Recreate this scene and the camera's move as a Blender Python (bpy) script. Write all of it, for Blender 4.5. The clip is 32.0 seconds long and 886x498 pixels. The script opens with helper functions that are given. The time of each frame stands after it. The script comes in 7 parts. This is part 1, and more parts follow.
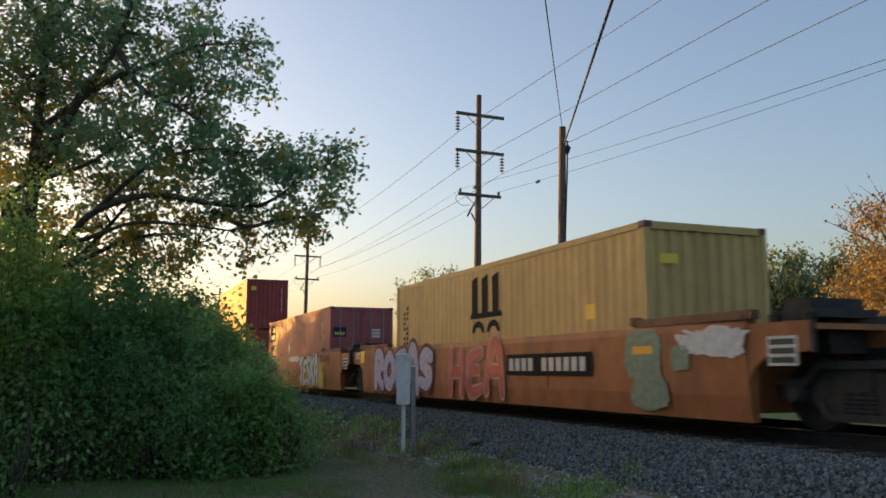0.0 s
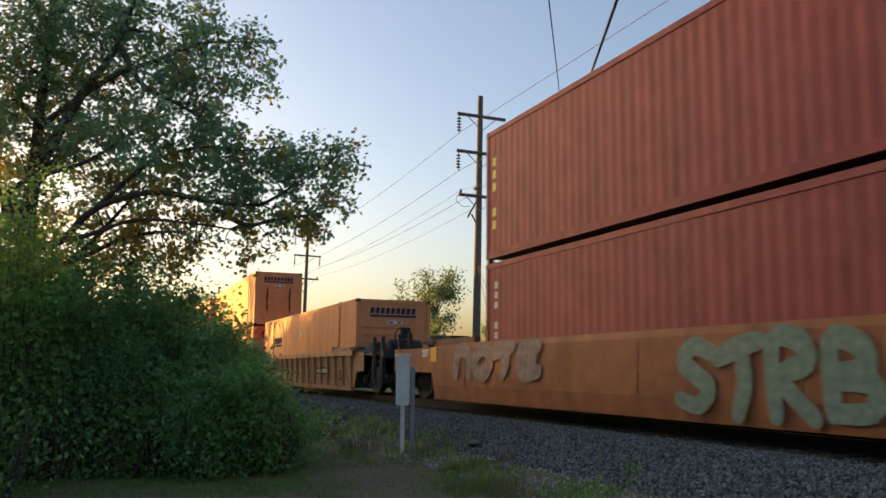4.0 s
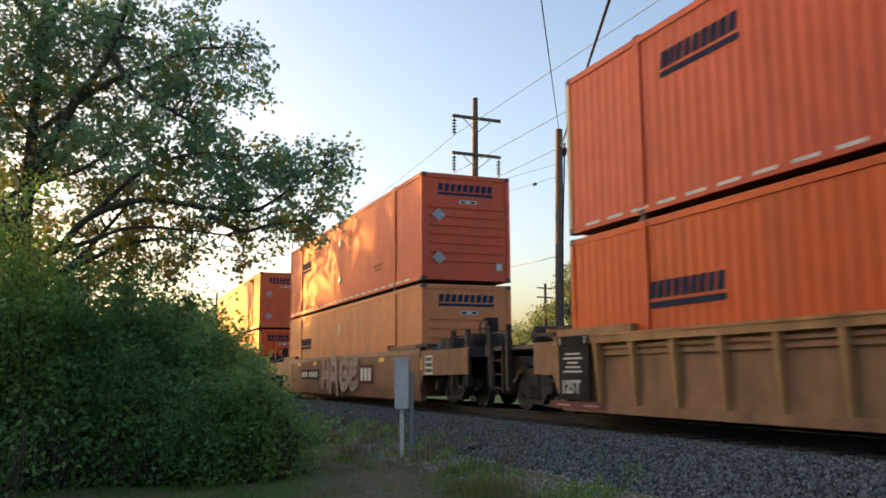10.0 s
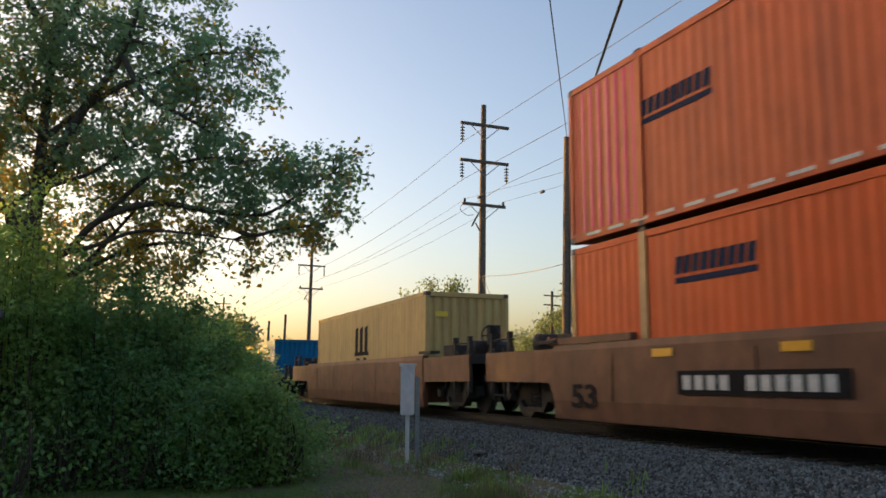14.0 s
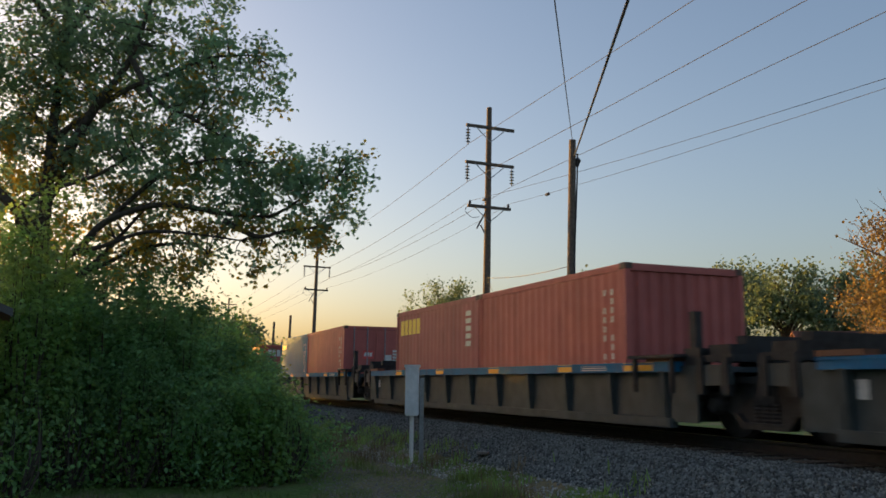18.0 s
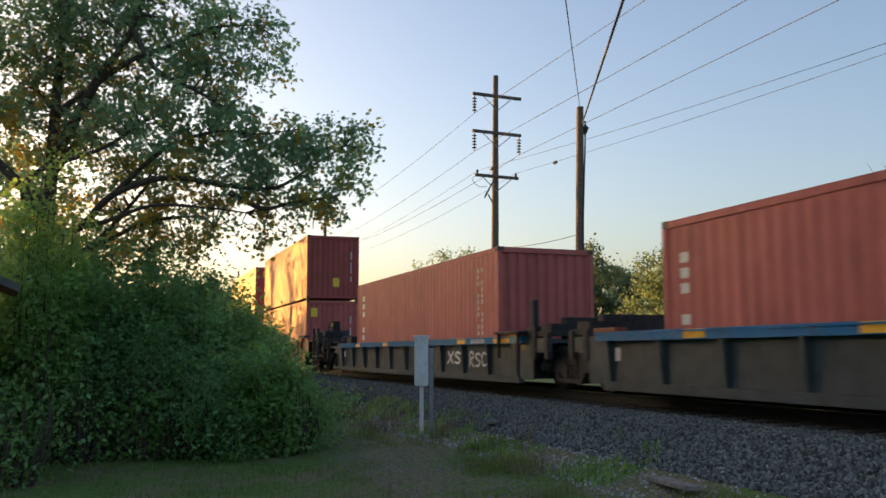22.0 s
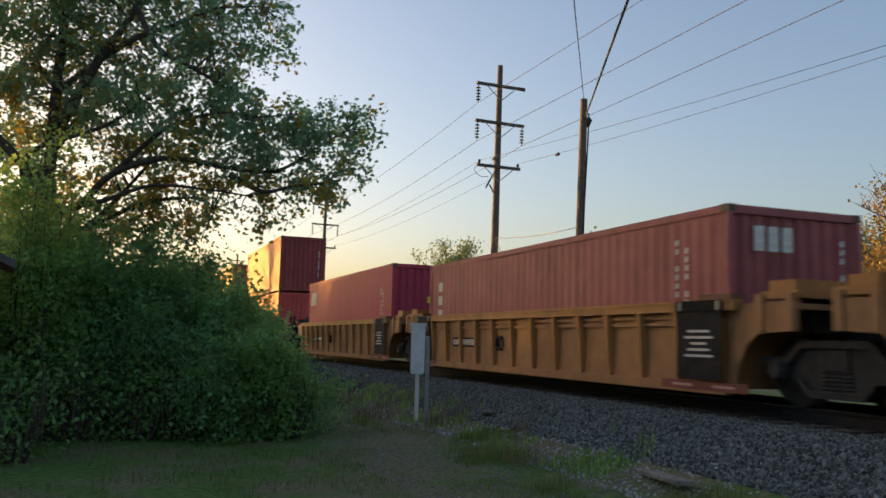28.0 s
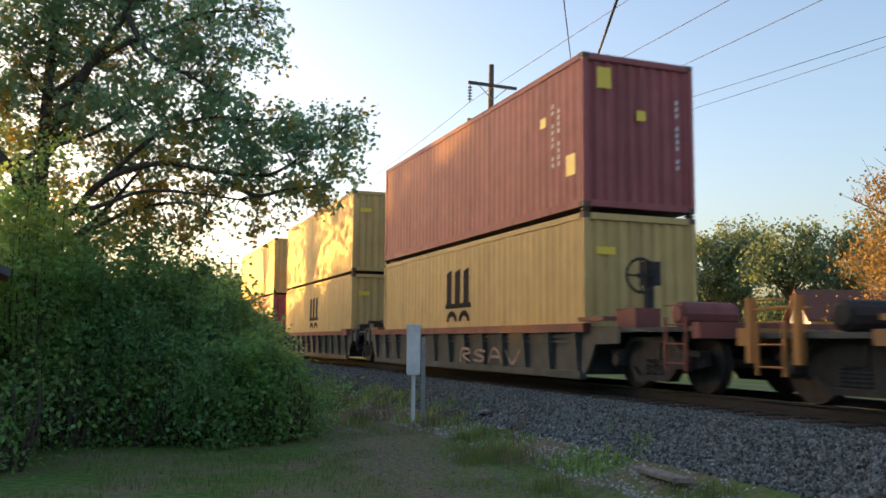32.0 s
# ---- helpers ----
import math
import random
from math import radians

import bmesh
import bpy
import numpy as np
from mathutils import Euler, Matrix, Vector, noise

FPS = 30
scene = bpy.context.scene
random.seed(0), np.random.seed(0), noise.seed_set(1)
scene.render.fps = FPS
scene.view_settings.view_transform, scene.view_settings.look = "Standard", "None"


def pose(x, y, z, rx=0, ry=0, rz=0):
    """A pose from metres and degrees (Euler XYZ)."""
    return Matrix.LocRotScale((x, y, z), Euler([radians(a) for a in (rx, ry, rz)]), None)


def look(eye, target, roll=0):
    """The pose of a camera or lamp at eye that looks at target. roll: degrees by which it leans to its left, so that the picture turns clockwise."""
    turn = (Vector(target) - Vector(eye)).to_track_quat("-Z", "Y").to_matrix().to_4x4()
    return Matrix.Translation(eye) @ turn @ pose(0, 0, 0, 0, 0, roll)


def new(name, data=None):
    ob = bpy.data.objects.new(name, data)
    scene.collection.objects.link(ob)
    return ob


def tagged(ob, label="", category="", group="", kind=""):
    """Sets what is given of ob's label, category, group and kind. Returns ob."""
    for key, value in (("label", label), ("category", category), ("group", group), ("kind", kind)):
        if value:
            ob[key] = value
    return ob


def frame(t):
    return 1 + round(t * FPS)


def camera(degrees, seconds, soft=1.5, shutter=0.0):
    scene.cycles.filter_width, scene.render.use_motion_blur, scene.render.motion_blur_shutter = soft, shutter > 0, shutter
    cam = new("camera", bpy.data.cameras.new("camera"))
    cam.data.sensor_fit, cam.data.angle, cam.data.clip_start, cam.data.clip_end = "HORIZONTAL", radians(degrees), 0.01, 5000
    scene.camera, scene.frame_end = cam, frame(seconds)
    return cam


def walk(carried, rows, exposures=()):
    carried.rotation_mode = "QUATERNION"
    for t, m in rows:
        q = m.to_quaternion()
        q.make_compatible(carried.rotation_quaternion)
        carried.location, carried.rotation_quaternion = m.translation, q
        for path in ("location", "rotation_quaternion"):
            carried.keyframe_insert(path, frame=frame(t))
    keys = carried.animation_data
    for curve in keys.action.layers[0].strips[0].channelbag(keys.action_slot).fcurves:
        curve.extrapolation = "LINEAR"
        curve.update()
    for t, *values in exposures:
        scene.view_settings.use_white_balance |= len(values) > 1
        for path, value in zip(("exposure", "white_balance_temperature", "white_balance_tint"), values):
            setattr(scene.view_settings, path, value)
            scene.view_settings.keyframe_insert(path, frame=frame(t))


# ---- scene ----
# The camera is held by hand beside the line and only sways a little.
CAM = [
    (0, 0.062, -0.039, 1.559, 158.34, 8.03, 0.00), (0.5, 0.050, -0.036, 1.556, 158.28, 8.09, -0.02), (1, 0.068, -0.058, 1.539, 158.39, 8.11, -0.03),
    (1.5, 0.047, -0.039, 1.550, 158.47, 8.00, -0.09), (2, 0.017, -0.043, 1.544, 158.46, 8.07, -0.08), (2.5, 0.032, -0.041, 1.551, 158.58, 8.05, -0.01),
    (3, 0.012, -0.038, 1.568, 158.45, 8.09, 0.33), (3.5, 0.018, -0.054, 1.557, 158.36, 8.09, 0.59), (5.5, 0.016, -0.040, 1.556, 157.98, 8.15, 0.29),
    (6, 0.021, -0.045, 1.552, 158.02, 8.22, 0.04), (6.5, 0.017, -0.045, 1.563, 158.02, 8.16, -0.20), (7, 0.001, -0.017, 1.554, 158.02, 8.24, -0.28),
    (7.5, -0.003, -0.024, 1.551, 157.95, 8.26, -0.31), (8, 0.016, -0.028, 1.552, 157.97, 8.23, -0.36), (8.5, -0.006, -0.026, 1.565, 157.96, 8.22, -0.38),
    (9, -0.016, -0.024, 1.569, 158.01, 8.22, -0.37), (9.5, 0.023, -0.040, 1.563, 158.03, 8.25, -0.45), (10, -0.000, -0.024, 1.570, 158.14, 8.24, -0.37),
    (10.5, -0.002, -0.015, 1.579, 158.19, 8.26, -0.26), (11, -0.007, -0.023, 1.571, 158.26, 8.27, -0.22), (11.5, -0.027, -0.020, 1.572, 158.28, 8.34, -0.16),
    (12, 0.055, -0.036, 1.537, 158.40, 8.50, -0.04), (12.5, 0.019, -0.023, 1.562, 158.51, 8.49, -0.01), (13, -0.018, -0.015, 1.574, 158.54, 8.55, 0.11),
    (13.5, 0.015, -0.038, 1.563, 158.52, 8.60, 0.17), (14, 0.003, -0.032, 1.561, 158.61, 8.69, 0.23), (14.5, 0.021, -0.041, 1.558, 158.68, 8.69, 0.23),
    (16.5, 0.081, -0.052, 1.550, 158.90, 8.74, 0.48), (17, 0.067, -0.044, 1.540, 158.91, 8.82, 0.50), (17.5, 0.128, -0.082, 1.530, 158.91, 8.82, 0.53),
    (18, 0.107, -0.070, 1.546, 158.95, 8.81, 0.56), (18.5, 0.080, -0.060, 1.542, 159.00, 8.82, 0.60), (19, 0.100, -0.069, 1.530, 159.06, 8.88, 0.58),
    (19.5, 0.063, -0.052, 1.532, 159.15, 8.84, 0.54), (20, 0.083, -0.054, 1.532, 159.21, 8.90, 0.40), (20.5, 0.003, -0.023, 1.547, 159.39, 8.06, 0.27),
    (21, 0.005, -0.018, 1.536, 159.45, 6.95, 0.03), (21.5, 0.006, -0.012, 1.546, 159.43, 6.90, -0.06), (22, 0.012, -0.024, 1.553, 159.49, 6.84, -0.13),
    (22.5, -0.017, -0.001, 1.549, 159.53, 6.78, -0.07), (23, -0.023, -0.002, 1.555, 159.54, 6.71, -0.18), (23.5, 0.043, -0.026, 1.582, 159.59, 6.56, -0.15),
    (24, 0.029, -0.030, 1.561, 159.59, 6.59, -0.18), (24.5, 0.034, -0.017, 1.554, 159.65, 6.71, -0.11), (25, 0.042, -0.029, 1.556, 159.59, 6.69, 0.01),
    (25.5, 0.047, -0.032, 1.549, 159.55, 6.69, 0.21), (27.5, 0.000, -0.012, 1.539, 159.43, 6.22, 1.12), (28, -0.035, -0.001, 1.543, 159.46, 6.13, 1.45),
    (28.5, 0.006, -0.004, 1.523, 159.41, 5.98, 0.85), (29, -0.007, 0.002, 1.528, 159.41, 6.04, 0.50), (29.5, -0.004, -0.009, 1.522, 159.33, 6.12, 0.52),
    (30, 0.020, -0.008, 1.559, 159.37, 6.06, 0.65), (30.5, 0.030, -0.037, 1.558, 159.24, 6.08, 0.73), (31, 0.009, -0.002, 1.536, 159.25, 6.15, 0.71),
    (31.5, -0.011, -0.007, 1.537, 159.13, 6.18, 0.65), (32, -0.014, -0.010, 1.565, 159.06, 6.10, 0.50),
]


def aim(x, y, z, yaw, tilt, roll):
    a, b = radians(yaw), radians(tilt)
    way = Vector((math.cos(b) * math.cos(a), math.cos(b) * math.sin(a), math.sin(b)))
    return look((x, y, z), Vector((x, y, z)) + way, roll)


EXPOSURES = [(t, e + 0.07, 6200, 18) for t, e in (
    (0.0, 1.48), (3.0, 1.63), (6.0, 1.50), (8.0, 1.98), (9.0, 1.84), (10.0, 1.98), (11.0, 1.62), (12.0, 1.75), (13.0, 1.73), (14.0, 1.63), (17.0, 1.35), (19.0, 1.23), (20.0, 1.30), (21.0, 1.60), (22.0, 1.70), (23.0, 1.63), (24.0, 1.70), (25.0, 2.03), (28.0, 1.43), (30.0, 1.52), (31.0, 2.12), (32.0, 2.1))]
cam = camera(54.27, 32.0, soft=1.6, shutter=0.25)
walk(cam, [(t, aim(*v)) for t, *v in CAM], EXPOSURES)

# ---- light ----
SUN_AZ, SUN_EL = 215.0, 4.0
world = bpy.data.worlds.new("sky")
scene.world = world
world.use_nodes = True
wn = world.node_tree
sky = wn.nodes.new("ShaderNodeTexSky")
sky.sky_type = "NISHITA"
sky.sun_disc = False
sky.sun_elevation = radians(SUN_EL)
sky.sun_rotation = radians(90 - SUN_AZ)
sky.air_density, sky.dust_density, sky.ozone_density = 0.85, 3.4, 1.2
wn.links.new(sky.outputs[0], wn.nodes["Background"].inputs[0])
wn.nodes["Background"].inputs[1].default_value = 0.15
sun = new("sun", bpy.data.lights.new("sun", "SUN"))
sun.data.energy, sun.data.angle, sun.data.color = 3.2, radians(0.5), (1.0, 0.53, 0.09)
a, b = radians(SUN_AZ), radians(SUN_EL)
sun.matrix_world = look((60 * math.cos(a) * math.cos(b), 60 * math.sin(a) * math.cos(b), 60 * math.sin(b)), (0, 0, 0))


# ---- materials ----
def mat(name, colour, rough=0.6, metal=0.0, grain=6.0, vary=0.25, bump=0.0, dirt=None, dirt_amount=0.35, dirt_scale=1.2, streak=1.0,
        piece=0.0, island=False, spec=0.4, coarse=0.0):
    """Base colour varied at two scales, with dirt in patches or streaks that run down (streak < 1)."""
    m = bpy.data.materials.new(name)
    m.use_nodes = True
    nt = m.node_tree
    n, l = nt.nodes, nt.links
    bsdf = n["Principled BSDF"]
    co = n.new("ShaderNodeTexCoord")
    fine = n.new("ShaderNodeTexNoise")
    fine.inputs["Scale"].default_value, fine.inputs["Detail"].default_value = grain, 6
    l.new(co.outputs["Object"], fine.inputs["Vector"])
    ramp = n.new("ShaderNodeMapRange")
    ramp.inputs["From Min"].default_value, ramp.inputs["From Max"].default_value = 0.3, 0.7
    ramp.inputs["To Min"].default_value, ramp.inputs["To Max"].default_value = 1 - vary, 1 + vary
    l.new(fine.outputs["Fac"], ramp.inputs["Value"])
    mul = n.new("ShaderNodeMix")
    mul.data_type, mul.blend_type = "RGBA", "MULTIPLY"
    mul.inputs["Factor"].default_value = 1.0
    mul.inputs["A"].default_value = (*colour, 1)
    l.new(ramp.outputs["Result"], mul.inputs["B"])
    out = mul.outputs["Result"]
    if piece or island:
        src = n.new("ShaderNodeNewGeometry").outputs["Random Per Island"] if island else n.new("ShaderNodeObjectInfo").outputs["Random"]
        r2 = n.new("ShaderNodeMapRange")
        r2.inputs["To Min"].default_value, r2.inputs["To Max"].default_value = 1 - piece, 1 + piece
        l.new(src, r2.inputs["Value"])
        m2 = n.new("ShaderNodeMix")
        m2.data_type, m2.blend_type = "RGBA", "MULTIPLY"
        m2.inputs["Factor"].default_value = 1.0
        l.new(out, m2.inputs["A"])
        l.new(r2.outputs["Result"], m2.inputs["B"])
        out = m2.outputs["Result"]
    if dirt:
        mp = n.new("ShaderNodeMapping")
        mp.inputs["Scale"].default_value = (1, 1, streak)
        l.new(co.outputs["Object"], mp.inputs["Vector"])
        big = n.new("ShaderNodeTexNoise")
        big.inputs["Scale"].default_value, big.inputs["Detail"].default_value, big.inputs["Roughness"].default_value = dirt_scale, 7, 0.62
        l.new(mp.outputs["Vector"], big.inputs["Vector"])
        r3 = n.new("ShaderNodeMapRange")
        r3.inputs["From Min"].default_value, r3.inputs["From Max"].default_value = 0.48, 0.72
        r3.inputs["To Max"].default_value = dirt_amount
        l.new(big.outputs["Fac"], r3.inputs["Value"])
        m3 = n.new("ShaderNodeMix")
        m3.data_type = "RGBA"
        m3.inputs["B"].default_value = (*dirt, 1)
        l.new(r3.outputs["Result"], m3.inputs["Factor"])
        l.new(out, m3.inputs["A"])
        out = m3.outputs["Result"]
    l.new(out, bsdf.inputs["Base Color"])
    bsdf.inputs["Roughness"].default_value, bsdf.inputs["Metallic"].default_value = rough, metal
    bsdf.inputs["Specular IOR Level"].default_value = spec
    if bump:
        bp = n.new("ShaderNodeBump")
        bp.inputs["Strength"].default_value, bp.inputs["Distance"].default_value = bump, 0.02
        l.new(fine.outputs["Fac"], bp.inputs["Height"])
        l.new(bp.outputs["Normal"], bsdf.inputs["Normal"])
    return m


def leaf_mat(name, colour, through_colour, share=0.45, vary=0.27):
    m = bpy.data.materials.new(name)
    m.use_nodes = True
    n, l = m.node_tree.nodes, m.node_tree.links
    bsdf, outn = n["Principled BSDF"], n["Material Output"]
    geo = n.new("ShaderNodeNewGeometry")
    r = n.new("ShaderNodeMapRange")
    r.inputs["To Min"].default_value, r.inputs["To Max"].default_value = 1 - vary, 1 + vary
    l.new(geo.outputs["Random Per Island"], r.inputs["Value"])
    co = n.new("ShaderNodeTexCoord")
    nz = n.new("ShaderNodeTexNoise")
    nz.inputs["Scale"].default_value, nz.inputs["Detail"].default_value = 1.3, 3
    l.new(co.outputs["Object"], nz.inputs["Vector"])
    tone = n.new("ShaderNodeMapRange")
    tone.inputs["From Min"].default_value, tone.inputs["From Max"].default_value = 0.3, 0.7
    tone.inputs["To Min"].default_value, tone.inputs["To Max"].default_value = 0.72, 1.28
    l.new(nz.outputs["Fac"], tone.inputs["Value"])
    both = n.new("ShaderNodeMath")
    both.operation = "MULTIPLY"
    l.new(r.outputs["Result"], both.inputs[0])
    l.new(tone.outputs["Result"], both.inputs[1])
    ends = []
    for c in (colour, through_colour):
        mx = n.new("ShaderNodeMix")
        mx.data_type, mx.blend_type = "RGBA", "MULTIPLY"
        mx.inputs["Factor"].default_value = 1.0
        mx.inputs["A"].default_value = (*c, 1)
        l.new(both.outputs[0], mx.inputs["B"])
        hs = n.new("ShaderNodeHueSaturation")
        h = n.new("ShaderNodeMapRange")
        h.inputs["To Min"].default_value, h.inputs["To Max"].default_value = 0.47, 0.53
        l.new(nz.outputs["Fac"], h.inputs["Value"])
        l.new(h.outputs["Result"], hs.inputs["Hue"])
        l.new(mx.outputs["Result"], hs.inputs["Color"])
        ends.append(hs.outputs["Color"])
    l.new(ends[0], bsdf.inputs["Base Color"])
    bsdf.inputs["Roughness"].default_value, bsdf.inputs["Specular IOR Level"].default_value = 0.55, 0.25
    tr = n.new("ShaderNodeBsdfTranslucent")
    l.new(ends[1], tr.inputs["Color"])
    mix = n.new("ShaderNodeMixShader")
    mix.inputs[0].default_value = share
    l.new(bsdf.outputs[0], mix.inputs[1])
    l.new(tr.outputs[0], mix.inputs[2])
    l.new(mix.outputs[0], outn.inputs["Surface"])
    return m


def ground_mat():
    m = bpy.data.materials.new("ground_soil_and_grass")
    m.use_nodes = True
    n, l = m.node_tree.nodes, m.node_tree.links
    bsdf = n["Principled BSDF"]
    co = n.new("ShaderNodeTexCoord")

    def nz(scale, detail=6, rough=0.6):
        t = n.new("ShaderNodeTexNoise")
        t.inputs["Scale"].default_value, t.inputs["Detail"].default_value, t.inputs["Roughness"].default_value = scale, detail, rough
        l.new(co.outputs["Object"], t.inputs["Vector"])
        return t.outputs["Fac"]

    def ramp(src, stops):
        r = n.new("ShaderNodeValToRGB")
        while len(r.color_ramp.elements) < len(stops):
            r.color_ramp.elements.new(0.5)
        for e, (p, c) in zip(r.color_ramp.elements, stops):
            e.position, e.color = p, (*c, 1)
        l.new(src, r.inputs["Fac"])
        return r.outputs["Color"]

    grass = ramp(nz(9), [(0.3, (0.075, 0.12, 0.036)), (0.55, (0.125, 0.205, 0.05)), (0.75, (0.24, 0.235, 0.10))])
    soil = ramp(nz(14, 8, 0.7), [(0.3, (0.11, 0.092, 0.048)), (0.6, (0.27, 0.225, 0.13)), (0.8, (0.46, 0.40, 0.26))])
    mask = ramp(nz(0.75, 5, 0.65), [(0.46, (0, 0, 0)), (0.60, (1, 1, 1))])
    # a worn footpath of bare soil runs slantwise to the foot of the bank
    xyz = n.new("ShaderNodeSeparateXYZ")
    l.new(co.outputs["Object"], xyz.inputs[0])
    slant = n.new("ShaderNodeMath")
    slant.operation, slant.inputs[1].default_value, slant.inputs[2].default_value = "MULTIPLY_ADD", 0.254, -0.75
    l.new(xyz.outputs["X"], slant.inputs[0])
    off = n.new("ShaderNodeMath")
    off.operation = "ADD"
    l.new(xyz.outputs["Y"], off.inputs[0])
    l.new(slant.outputs[0], off.inputs[1])
    far = n.new("ShaderNodeMath")
    far.operation = "ABSOLUTE"
    l.new(off.outputs[0], far.inputs[0])
    strip = n.new("ShaderNodeMapRange")
    strip.inputs["From Min"].default_value, strip.inputs["From Max"].default_value = 1.25, 0.25
    strip.inputs["To Max"].default_value = 0.95
    l.new(far.outputs[0], strip.inputs["Value"])
    broken = n.new("ShaderNodeMapRange")
    broken.inputs["From Min"].default_value, broken.inputs["From Max"].default_value = 0.33, 0.50
    l.new(nz(1.6, 6, 0.7), broken.inputs["Value"])
    worn = n.new("ShaderNodeMath")
    worn.operation = "MULTIPLY"
    l.new(strip.outputs["Result"], worn.inputs[0])
    l.new(broken.outputs["Result"], worn.inputs[1])
    bare = n.new("ShaderNodeMath")
    bare.operation = "MAXIMUM"
    l.new(mask, bare.inputs[0])
    l.new(worn.outputs[0], bare.inputs[1])
    mx = n.new("ShaderNodeMix")
    mx.data_type = "RGBA"
    l.new(bare.outputs[0], mx.inputs["Factor"])
    l.new(grass, mx.inputs["A"])
    l.new(soil, mx.inputs["B"])
    l.new(mx.outputs["Result"], bsdf.inputs["Base Color"])
    bsdf.inputs["Roughness"].default_value, bsdf.inputs["Specular IOR Level"].default_value = 0.95, 0.1
    bp = n.new("ShaderNodeBump")
    bp.inputs["Strength"].default_value, bp.inputs["Distance"].default_value = 0.8, 0.04
    l.new(nz(20, 8), bp.inputs["Height"])
    l.new(bp.outputs["Normal"], bsdf.inputs["Normal"])
    return m


